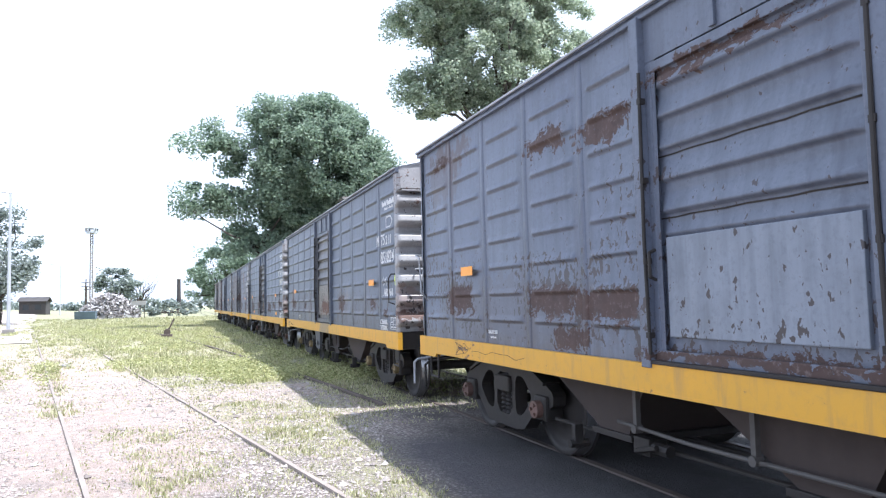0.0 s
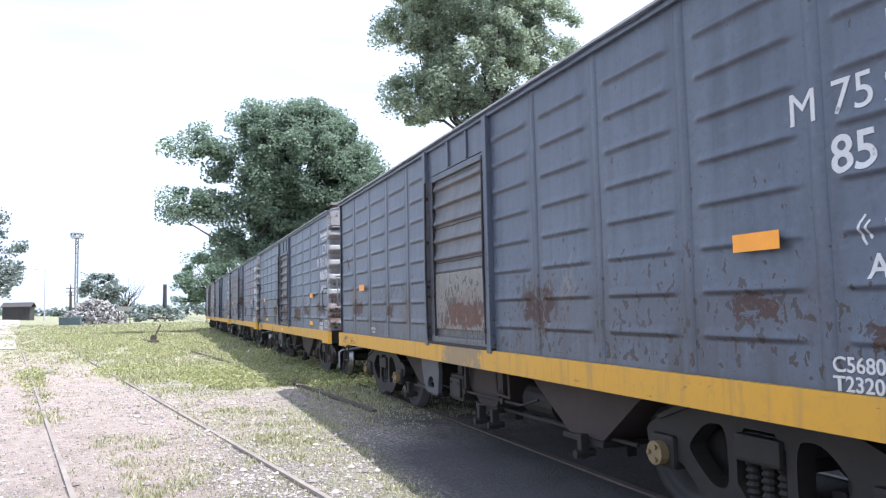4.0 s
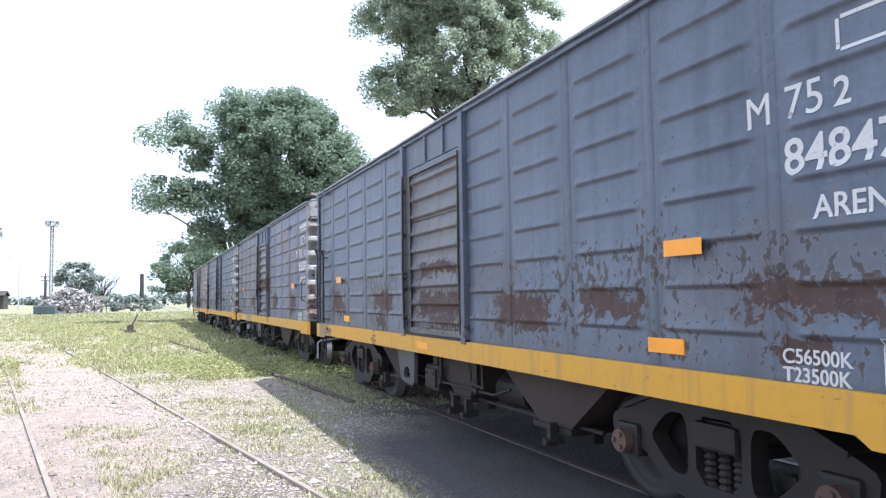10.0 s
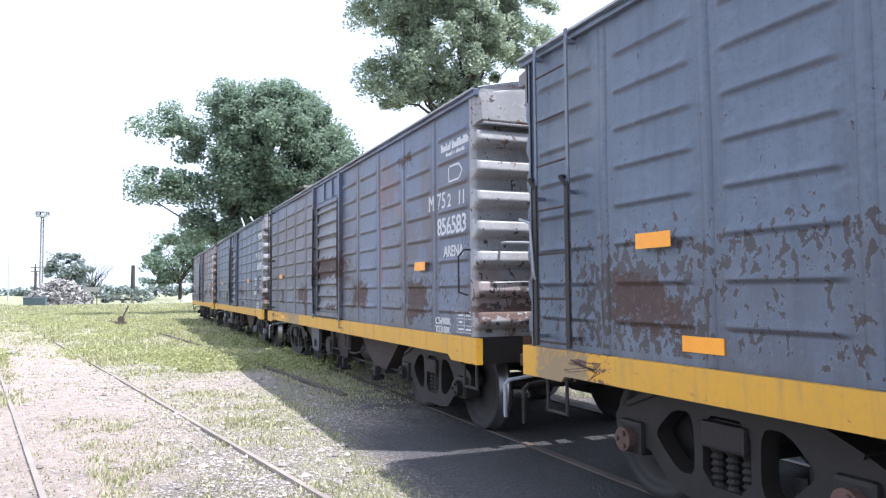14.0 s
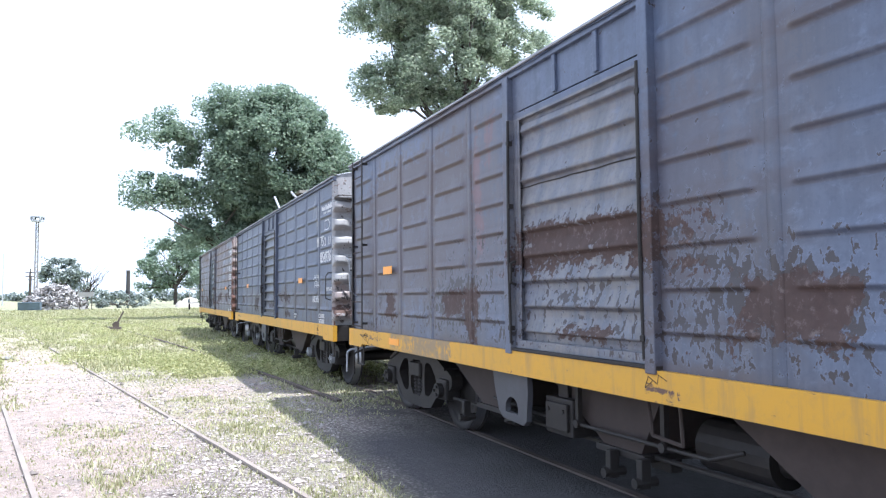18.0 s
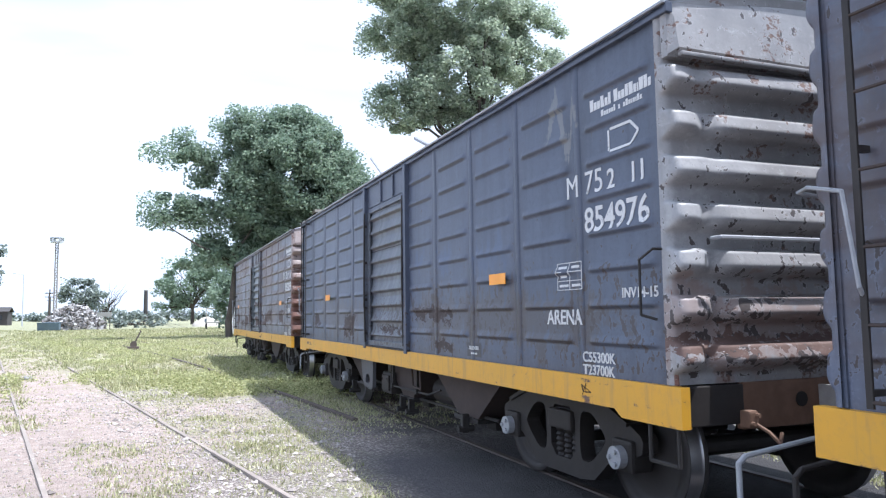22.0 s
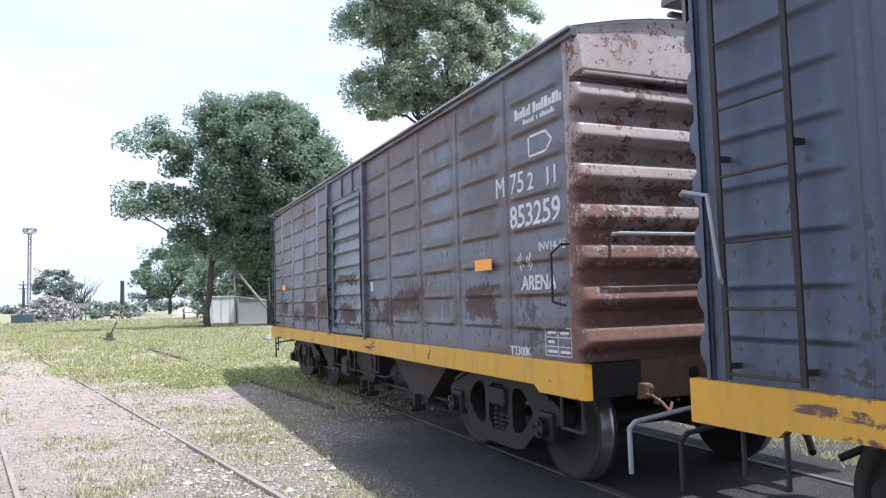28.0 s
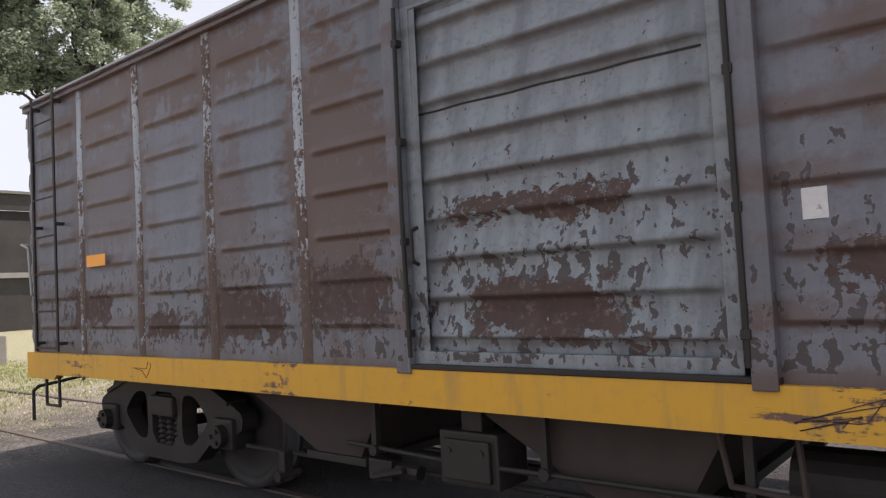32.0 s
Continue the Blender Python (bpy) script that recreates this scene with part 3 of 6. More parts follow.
# ---------------------------------------------------------------- the train
LENGTH, HALF_WIDTH = 12.1, 1.47
RIBS = [3.17 - 0.266 * i for i in range(8)]
STARTS = {"A": -2.95, "B": 10.21, "C": 23.28, "D": 36.30, "E": 49.36, "F": 62.52}
ROLL_R = 0.475
BROWN, RED, DUSK = (0.082, 0.063, 0.064), (0.19, 0.078, 0.070), (0.105, 0.094, 0.100)
OXIDE = (0.098, 0.060, 0.049)
BARE = (0.080, 0.048, 0.041)
# low side bands: grime, plus the lower panels' dimmer light as colour
DIRT_SHADE = (0.085, 0.080, 0.092)
BOX = dict(
    A=wagon_paint("grey_blue_wagon_paint", (0.105, 0.122, 0.166), (0.118, 0.137, 0.178), BARE, 0.20, 0.12, 0.10, 1.0,
                  [(8.46, 2.90, 0.50, 0.13), (7.49, 2.80, 0.46, 0.14), (8.47, 1.48, 0.50, 0.14), (7.55, 1.46, 0.46, 0.15), (8.16, 1.17, 0.26, 0.10), (10.65, 1.52, 0.42, 0.17),
                   (11.2, 3.20, 0.45, 0.08), (6.3, 3.0, 0.8, 0.05), (6.0, 1.12, 1.2, 0.05)], pale=0.25,
                  stains=[(11.2, 3.0, 0.7, 0.5, 0.6, BROWN), (11.0, 3.2, 0.9, 0.22, 0.9, (0.068, 0.048, 0.050)), (9.3, 1.35, 2.6, 0.5, 0.55, DIRT_SHADE)],
                  flaked=[(8.05, 1.72, 1.1, 0.24), (10.9, 1.65, 0.6, 0.25), (7.3, 2.3, 0.4, 0.5), (11.5, 2.5, 0.4, 0.8)]),
    B=wagon_paint("slate_wagon_paint", (0.085, 0.101, 0.133), (0.096, 0.113, 0.144), BARE, 0.16, 0.05, 0.12, 2.0,
                  [(10.74, 1.50, 0.40, 0.15), (8.94, 1.45, 0.20, 0.09), (1.68, 1.48, 0.14, 0.07), (0.83, 1.32, 0.13, 0.08), (4.2, 1.50, 0.25, 0.20), (11.45, 2.3, 0.12, 0.10)],
                  door=(0.135, 0.130, 0.126), pale=0.2,
                  stains=[(8.04, 1.40, 0.32, 0.36, 0.8, (0.098, 0.066, 0.060)), (10.98, 1.63, 0.35, 0.32, 0.75, OXIDE), (9.3, 1.4, 2.8, 0.4, 0.55, (0.072, 0.068, 0.078)),
                          (3.66, 1.62, 0.16, 0.22, 0.8, (0.17, 0.155, 0.14)), (4.0, 1.5, 0.6, 0.3, 0.6, BROWN), (3.0, 1.4, 2.5, 0.35, 0.55, (0.072, 0.068, 0.078))],
                  flaked=[(11.5, 1.75, 0.4, 0.14), (8.5, 1.75, 1.2, 0.14), (11.45, 2.3, 0.35, 0.28), (4.2, 1.6, 0.6, 0.22)]),
    C=wagon_paint("blue_wagon_paint", (0.095, 0.117, 0.158), (0.11, 0.132, 0.171), BARE, 0.20, 0.06, 0.08, 3.0,
                  [(10.58, 1.46, 0.40, 0.20), (8.02, 1.47, 0.52, 0.15), (8.13, 1.18, 0.28, 0.12), (6.13, 1.86, 0.60, 0.08), (6.01, 1.44, 0.74, 0.14), (5.89, 1.24, 0.38, 0.05),
                   (4.01, 1.38, 0.62, 0.20), (2.63, 1.47, 0.42, 0.14), (0.90, 1.50, 0.62, 0.13), (0.95, 1.22, 0.28, 0.08)],
                  door=(0.158, 0.147, 0.136), pale=0.3,
                  stains=[(1.2, 1.6, 1.0, 0.4, 0.5, DUSK), (4.5, 1.6, 0.8, 0.4, 0.4, BROWN), (9.5, 1.4, 2.5, 0.45, 0.4, DIRT_SHADE), (6.1, 1.4, 0.9, 0.5, 0.6, DUSK),
                          (1.90, 1.41, 0.26, 0.30, 0.7, (0.125, 0.135, 0.160)), (7.77, 2.16, 0.17, 0.10, 0.7, (0.085, 0.105, 0.15)), (11.3, 2.9, 0.5, 0.6, 0.4, (0.17, 0.18, 0.20))],
                  flaked=[(9.1, 1.76, 2.2, 0.20), (2.6, 1.74, 2.3, 0.18), (8.0, 1.55, 0.9, 0.3), (10.8, 1.5, 0.7, 0.4)]),
    D=wagon_paint("brown_stained_wagon_paint", (0.104, 0.128, 0.189), (0.107, 0.1, 0.111), BARE, 0.14, 0.07, 0.16, 4.0,
                  [(6.05, 1.94, 1.25, 0.25), (10.27, 1.42, 0.26, 0.19), (8.36, 1.45, 0.26, 0.13), (7.87, 1.34, 0.20, 0.28), (6.0, 1.24, 0.40, 0.05),
                   (1.69, 1.42, 0.40, 0.25), (4.08, 1.45, 0.45, 0.20), (2.1, 3.15, 0.3, 0.1)],
                  door=(0.188, 0.180, 0.180), pale=0.35,
                  stains=[(9.6, 2.3, 3.2, 1.3, 0.6, (0.100, 0.080, 0.082)), (9.9, 2.75, 1.8, 0.55, 0.9, BROWN), (8.4, 2.9, 0.8, 0.35, 0.85, BROWN), (9.6, 1.9, 1.4, 0.5, 0.55, BROWN), (7.75, 2.5, 0.12, 0.75, 0.5, RED), (7.43, 3.02, 0.10, 0.28, 0.45, RED),
                          (2.80, 2.93, 0.60, 0.36, 0.75, (0.115, 0.062, 0.060)), (1.36, 2.49, 0.22, 0.95, 0.8, BROWN), (3.05, 2.3, 0.13, 0.9, 0.55, RED), (2.4, 2.58, 0.45, 0.07, 0.6, RED), (2.0, 2.1, 0.5, 0.45, 0.7, BROWN),
                          (4.9, 2.2, 0.5, 0.9, 0.5, BROWN), (11.2, 1.7, 0.6, 0.4, 0.5, BROWN), (1.2, 2.6, 0.7, 0.7, 0.4, DUSK)], ribrust=(0.5, BROWN),
                  flaked=[(6.0, 1.53, 0.6, 0.16), (4.3, 1.6, 0.7, 0.3), (1.6, 1.6, 0.7, 0.3), (8.4, 1.5, 1.0, 0.25)]),
    E=wagon_paint("dark_blue_wagon_paint", (0.063, 0.077, 0.116), (0.07, 0.083, 0.118), (0.054, 0.038, 0.035), 0.16, 0.02, 0.10, 5.0,
                  [(10.60, 1.45, 0.42, 0.17), (8.05, 1.36, 0.40, 0.18), (4.60, 1.54, 0.42, 0.09), (3.90, 1.50, 0.35, 0.09), (3.95, 1.17, 0.35, 0.06), (6.0, 1.32, 0.7, 0.05)],
                  door=(0.126, 0.139, 0.156), pale=0.2,
                  stains=[(2.4, 1.48, 2.3, 0.30, 0.8, (0.062, 0.054, 0.055)), (8.6, 1.5, 2.2, 0.35, 0.6, (0.07, 0.06, 0.06)), (4.2, 1.5, 0.8, 0.3, 0.6, (0.07, 0.06, 0.06)), (1.37, 3.03, 0.30, 0.14, 0.6, (0.20, 0.20, 0.19)),
                          (4.72, 2.20, 0.20, 0.12, 0.7, (0.060, 0.085, 0.150)), (3.93, 2.14, 0.32, 0.17, 0.7, (0.060, 0.085, 0.150)), (2.8, 2.08, 0.5, 0.2, 0.6, (0.060, 0.085, 0.150)), (10.36, 2.2, 0.14, 0.12, 0.6, OXIDE),
                          (10.0, 1.9, 0.8, 0.3, 0.5, (0.085, 0.075, 0.078))],
                  flaked=[(6.0, 1.55, 0.85, 0.20), (10.5, 1.76, 0.5, 0.14), (0.95, 1.6, 0.6, 0.3), (4.2, 1.72, 0.9, 0.16), (2.6, 1.55, 0.6, 0.2)]),
    F=wagon_paint("rusted_wagon_paint", (0.138, 0.144, 0.170), (0.126, 0.122, 0.138), BARE, 0.18, 0.05, 0.14, 6.0,
                  [(6.14, 1.38, 0.48, 0.15), (6.22, 1.88, 0.55, 0.09), (1.70, 1.52, 0.30, 0.18), (4.80, 1.52, 0.16, 0.10), (4.45, 1.33, 0.40, 0.09), (4.1, 1.48, 0.35, 0.13), (3.5, 1.55, 0.4, 0.14),
                   (10.89, 1.46, 0.36, 0.18), (8.61, 1.38, 0.50, 0.20), (9.5, 1.30, 0.3, 0.12), (7.5, 1.5, 0.40, 0.22)],
                  door=(0.215, 0.245, 0.262), pale=0.15, ribrust=(0.85, OXIDE),
                  stains=[(3.9, 2.75, 1.3, 0.75, 0.85, OXIDE), (3.3, 3.35, 1.9, 0.28, 0.85, OXIDE), (1.66, 3.10, 0.45, 0.35, 0.95, (0.07, 0.048, 0.044)), (1.60, 2.33, 0.42, 0.40, 0.85, (0.09, 0.060, 0.054)),
                          (7.6, 2.2, 0.62, 1.2, 0.95, OXIDE), (9.6, 3.15, 2.6, 0.35, 0.9, OXIDE), (8.7, 2.1, 0.4, 0.5, 0.6, OXIDE), (10.4, 2.4, 0.9, 0.6, 0.5, OXIDE), (8.7, 1.6, 0.5, 0.25, 0.7, OXIDE),
                          (4.5, 2.2, 0.4, 0.35, 0.7, (0.105, 0.080, 0.070)), (3.6, 1.7, 0.8, 0.3, 0.5, DUSK), (2.55, 2.5, 0.40, 0.55, 0.5, (0.17, 0.20, 0.25)),
                          (3.2, 1.50, 1.5, 0.24, 0.8, (0.085, 0.055, 0.048))],
                  flaked=[(6.1, 1.6, 0.6, 0.12), (9.0, 1.66, 1.6, 0.10), (3.2, 1.75, 0.8, 0.15)]),
)

# streaked and rusty near-end paints, lightened to carry sunlight on the ribs
END_PAINT = wagon_paint("sunlit_streaked_end_paint", (0.33, 0.33, 0.335), (0.26, 0.25, 0.245), (0.17, 0.105, 0.085), 0.20, 0.14, 0.30, 7.0, [(6.0, 1.3, 9.0, 0.05)], stains=[(0.0, 1.4, 30.0, 0.35, 0.5, (0.22, 0.13, 0.10))])
RUSTY_END = wagon_paint("rusty_end_paint", (0.34, 0.29, 0.27), (0.26, 0.18, 0.155), (0.20, 0.10, 0.075), 0.36, 0.27, 0.30, 9.0)
HOOD_BROWN = wagon_paint("brown_hood_paint", (0.17, 0.145, 0.15), (0.13, 0.10, 0.10), (0.15, 0.10, 0.085), 0.1, 0.12, 0.1, 10.0)
PLATE_PAINT = {"A": wagon_paint("clean_plate_paint", (0.185, 0.21, 0.255), (0.195, 0.22, 0.262), BARE, 0.02, 0.0, 0.05, 11.0, pale=0.1),
               "B": wagon_paint("stained_plate_paint", (0.205, 0.19, 0.175), (0.17, 0.155, 0.145), (0.15, 0.078, 0.055), 0.16, 0.10, 0.12, 12.0,
                                [(5.95, 1.42, 0.62, 0.14)], stains=[(5.95, 1.45, 0.75, 0.25, 0.75, (0.15, 0.082, 0.060))], flaked=[(6.0, 1.6, 0.8, 0.3)])}
PALE_SEAM = wagon_paint("pale_worn_seam_paint", (0.36, 0.40, 0.45), (0.26, 0.28, 0.31), (0.115, 0.075, 0.06), 0.34, 0.22, 0.35, 8.0)


def warp(y, z, k):
    """Slight waves and dents of old sheet steel."""
    return 0.011 * noise.noise(Vector((y * 0.9, z * 1.1, k))) + 0.003 * noise.noise(Vector((y * 3.5, z * 3.5, k + 9)))


def rib_shape(z, centre):
    """How far a pressed rib stands out at height z: a long slope above, a flat sharp ledge below."""
    d = z - centre
    if d > 0.055 or d < -0.055:
        return 0.0
    if d > -0.005:
        return 0.027 * (1 - (d + 0.005) / 0.060) ** 1.2
    return 0.027 - 0.033 * (-0.005 - d) / 0.029 if d > -0.034 else -0.006 * (d + 0.055) / 0.021


RIB_ZS = sorted({1.04, 3.46} | {round(c + d, 4) for c in RIBS for d in (0.055, 0.040, 0.024, 0.008, -0.001, -0.008, -0.020, -0.034, -0.044, -0.055)})


def side_panel(y0, y1, side, k):
    """One pressed steel panel with eight ribs."""
    w = y1 - y0
    us = [0, 0.06, 0.11, 0.14, 0.17] + [0.17 + (w - 0.34) * i / 6 for i in range(1, 6)] + [w - 0.17, w - 0.14, w - 0.11, w - 0.06, w]

    def place(u, z):
        ends = min(1.0, max(0.0, (min(u, w - u) - 0.11) / 0.05))
        out = warp(y0 + u, z, k) * 0.8
        out += ends * sum(rib_shape(z, c) for c in RIBS)
        return (side * (1.445 + out), y0 + u, z)

    return sheet("side_panel", us, RIB_ZS, place)


def door_sheet(k, flat_to=1.22):
    zs = [1.10 + 0.0107 * i for i in range(184)]
    us = [5.24, 5.27, 5.31, 5.37] + [5.37 + 0.15 * i for i in range(1, 10)] + [6.86, 6.92, 6.96, 6.99]

    def place(y, z):
        ends = min(1.0, max(0.0, (min(y - 5.24, 6.99 - y) - 0.07) / 0.06))
        p = ((z - 1.16) / 0.213) % 1.0
        bulge = 0.048 * (1 - (p - 0.30) / 0.62) ** 1.2 if 0.30 <= p < 0.92 else (0.048 * (p - 0.20) / 0.10 if 0.20 <= p < 0.30 else 0.0)
        if z < flat_to or z > 3.0:
            bulge = 0
        return (-(1.405 + ends * bulge + warp(y, z, k + 5) * 1.3), y, z)

    return sheet("door_sheet", us, zs, place)


def end_rib(z):
    """Depth of the corrugated end at height z: seven ribs, each with a shelf-like top and a round belly."""
    for i in range(7):
        d = 3.115 - 0.298 * i - z
        if 0.0 <= d < 0.195:
            if d < 0.02:
                return 0.72 * d / 0.02, i
            return (0.72 + 0.28 * (d - 0.02) / 0.09 if d < 0.11 else max(0.0, math.cos(math.pi / 2 * (d - 0.11) / 0.085)) ** 0.8), i
    return 0.0, -1


def end_sheet(k, y, out):
    """Corrugated end wall that wraps round both corners. out: +1 or -1, which way it bulges."""
    zs = [1.06 + 0.0149 * i for i in range(165)]
    r = 0.07
    flat = [-1.405, -1.36, -1.30, -1.24, -1.18, -1.12, -1.06, -1.0, -0.94, -0.85, -0.7] + [-0.5 + 0.2 * i for i in range(6)] + [0.7, 0.9, 1.1, 1.2, 1.3, 1.36, 1.405]
    path = [("l", a) for a in (90, 72, 54, 36, 18)] + [("f", x) for x in flat] + [("r", a) for a in (18, 36, 54, 72, 90)]
    torn = k == ord("E") * 1.7 and out < 0

    def place(i, z):
        kind, v = path[int(i)]
        depth, rib = end_rib(z)
        if kind == "f":
            x, yy, nx, ny, e = v, y, 0.0, out, 1.0
        else:
            a, s = radians(v), -1 if kind == "l" else 1
            x, yy = s * (1.405 + r * math.sin(a)), y - out * r * (1 - math.cos(a))
            nx, ny, e = s * math.sin(a), out * math.cos(a), min(1.0, (90 - v) / 60)
        d = (0.115 if out < 0 else 0.036) * depth * e
        if torn and rib >= 0:
            # ribs knocked in beside the corner
            d *= 1 - 0.75 * math.exp(-((x + 1.22 - 0.03 * (rib % 3)) / 0.07) ** 2) * (0.4 + 0.6 * (rib % 2 or rib > 3))
        bend = (0.05 if torn else 0.014) * noise.noise(Vector((x * 1.3, z * 0.9, k + out))) * min(1.0, (1.475 - abs(x)) / 0.2)
        return (max(-1.472, min(1.472, x + nx * d)), yy + ny * d + out * bend, z)

    return sheet("end_wall", list(range(len(path))), zs, place)


def roof_z(x):
    return 3.50 + 0.20 * (1 - (x / 1.47) ** 2)


def rounded(pts, times=1):
    """Cuts the corners of a closed outline."""
    for _ in range(times):
        out = []
        for a, b in zip(pts, pts[1:] + pts[:1]):
            out += [(a[0] * 0.8 + b[0] * 0.2, a[1] * 0.8 + b[1] * 0.2), (a[0] * 0.2 + b[0] * 0.8, a[1] * 0.2 + b[1] * 0.8)]
        pts = out
    return pts


def cut_plate(bm, loops, x0, x1):
    """A thick plate in the (y, z) plane: the first loop is its outline, the others are openings."""
    edges = []
    for pts in loops:
        vs = [bm.verts.new((x0, p, q)) for p, q in pts]
        edges += [bm.edges.new((p, q)) for p, q in zip(vs, vs[1:] + vs[:1])]
    faces = [f for f in bmesh.ops.triangle_fill(bm, use_beauty=True, edges=edges)["geom"] if isinstance(f, bmesh.types.BMFace)]
    out = bmesh.ops.extrude_face_region(bm, geom=faces)["geom"]
    bmesh.ops.translate(bm, vec=(x1 - x0, 0, 0), verts=[v for v in out if isinstance(v, bmesh.types.BMVert)])
    return bm


def cast_frame(bm, y, side):
    """One cast side frame of a bogie with its three openings."""
    half = [(1.10, 0.46), (1.12, 0.60), (0.98, 0.67), (0.60, 0.83)]
    low = [(0.44, 0.15), (0.62, 0.30), (0.74, 0.40)]
    outline = low + half + [(-a, b) for a, b in half[::-1]] + [(-a, b) for a, b in low[::-1]]
    gap = [(0.27, 0.31), (0.42, 0.30), (0.60, 0.45), (0.66, 0.53), (0.47, 0.71), (0.28, 0.71)]
    loops = [rounded(outline), rounded([(0.20, 0.28), (0.20, 0.72), (-0.20, 0.72), (-0.20, 0.28)]),
             rounded(gap, 2), rounded([(-a, b) for a, b in gap], 2)]
    cut_plate(bm, [[(y + p, q) for p, q in pts] for pts in loops], side * 1.02, side * 1.16)
    # raised edge along the top
    prism(bm, [(y - 0.95, 0.665), (y - 0.58, 0.80), (y + 0.58, 0.80), (y + 0.95, 0.665), (y + 0.96, 0.695), (y + 0.60, 0.838), (y - 0.60, 0.838), (y - 0.96, 0.695)], side * 1.0, side * 1.185)


def bogie(parent, y, k):
    bm = bmesh.new()
    box(bm, -1.14, 1.14, y - 0.19, y + 0.19, 0.56, 0.70, 0.02)
    box(bm, -0.3, 0.3, y - 0.25, y + 0.25, 0.66, 0.78, 0.02)
    b = part("bogie", bm, M["iron"], parent, "dark cast steel bogie")
    for side in (-1, 1):
        bm = bmesh.new()
        cast_frame(bm, y, side)
        part("side_frame", bm, M["iron"], b)
        bm = bmesh.new()
        box(bm, side * 0.98, side * 1.20, y - 0.19, y + 0.19, 0.52, 0.69, 0.025)
        part("bolster_end", bm, M["iron"], b)
    for side in (-1, 1):
        for dy in (-0.13, 0.0, 0.13):
            coil = [(0.036 if i % 2 else 0.054, 0.022 * i) for i in range(14)]
            part("spring", lathe(coil, (side * 1.09, y + dy, 0.28)), M["iron"], b)
        for dy in (-0.9, 0.9):
            bm = bmesh.new()
            box(bm, side * 1.0, side * 1.2, y + dy - 0.13, y + dy + 0.13, 0.33, 0.57, 0.03)
            part("axle_box", bm, M["iron"], b)
            bm = bmesh.new()
            rod(bm, (side * 1.19, y + dy, 0.44), (side * 1.265, y + dy, 0.44), 0.085, 16)
            for a in range(3):
                rod(bm, (side * 1.26, y + dy + 0.05 * math.cos(a * 2.09), 0.44 + 0.05 * math.sin(a * 2.09)),
                    (side * 1.285, y + dy + 0.05 * math.cos(a * 2.09), 0.44 + 0.05 * math.sin(a * 2.09)), 0.018, 6)
            cap, words = {"A": ("cap_brown", "rust-red axle cap"), "B": ("cap_yellow", "dusty yellow axle cap"), "C": ("cap_brown", "rust-red axle cap"),
                          "E": ("grab", "pale grey axle cap")}.get(k, ("iron", ""))
            part("axle_cap", bm, M[cap], b, words)
    for s in (-1, 1):
        bm = bmesh.new()
        box(bm, -0.95, 0.95, y + s * 0.36 - 0.05, y + s * 0.36 + 0.05, 0.33, 0.42, 0.01)
        for x in (-0.8, 0.8):
            box(bm, x - 0.09, x + 0.09, y + s * 0.40, y + s * 0.475, 0.28, 0.55, 0.02)
        part("brake_beam", bm, M["iron"], b)
    return b


WHEEL_PROFILE = [(0.000, 0.075), (0.095, 0.100), (0.120, 0.060), (0.331, 0.025), (0.392, 0.035), (0.398, 0.060),
                 (0.470, 0.060), (0.475, 0.055), (0.477, -0.030), (0.492, -0.050), (0.506, -0.065), (0.503, -0.080), (0.398, -0.085), (0.387, -0.040), (0.120, -0.050), (0.000, -0.090)]


def wheel_mesh(side):
    n = 40
    verts, faces, kinds = [], [], []
    for i in range(n):
        a = 2 * math.pi * i / n
        for r, w in WHEEL_PROFILE:
            verts.append((side * w, r * math.cos(a), r * math.sin(a)))
    m = len(WHEEL_PROFILE)
    for i in range(n):
        j = (i + 1) % n
        for k in range(m - 1):
            faces.append((i * m + k, i * m + k + 1, j * m + k + 1, j * m + k))
            kinds.append(1 if k in (7, 8) else 0)
    me = bpy.data.meshes.new("wheel")
    me.from_pydata(verts, [], faces)
    me.materials.append(M["wheel"])
    me.materials.append(M["tread"])
    me.polygons.foreach_set("material_index", kinds)
    me.polygons.foreach_set("use_smooth", [True] * len(faces))
    me.update()
    return me


WHEELS = {s: wheel_mesh(s) for s in (-1, 1)}
axles = []


def wheelset(parent, y):
    bm = rod(bmesh.new(), (-1.14, 0, 0), (1.14, 0, 0), 0.075, 14)
    ax = part("axle", bm, M["iron"], parent, smooth=False)
    ax.matrix_basis = pose(0, y, ROLL_R - 0.018)
    for s in (-1, 1):
        w = part("wheel", WHEELS[s], None, ax)
        w.matrix_basis = pose(s * 0.895, 0, 0)
    axles.append(ax)
    return ax


SKIN = {"k": 0.0}
PANEL_EDGES = [0.13 + 1.017 * i for i in range(6)] + [6.885 + 1.017 * i for i in range(6)]


def skin(y, z):
    """How far the near side stands out from the middle at this spot."""
    out = 1.445 + 0.8 * warp(y, z, SKIN["k"])
    for a, b in zip(PANEL_EDGES, PANEL_EDGES[1:]):
        if a <= y < b:
            u = y - a
            ends = min(1.0, max(0.0, (min(u, b - a - u) - 0.11) / 0.05))
            out += ends * sum(rib_shape(z, c) for c in RIBS)
    return out + (0.006 if min(abs(y - e) for e in PANEL_EDGES) < 0.055 else 0.0)


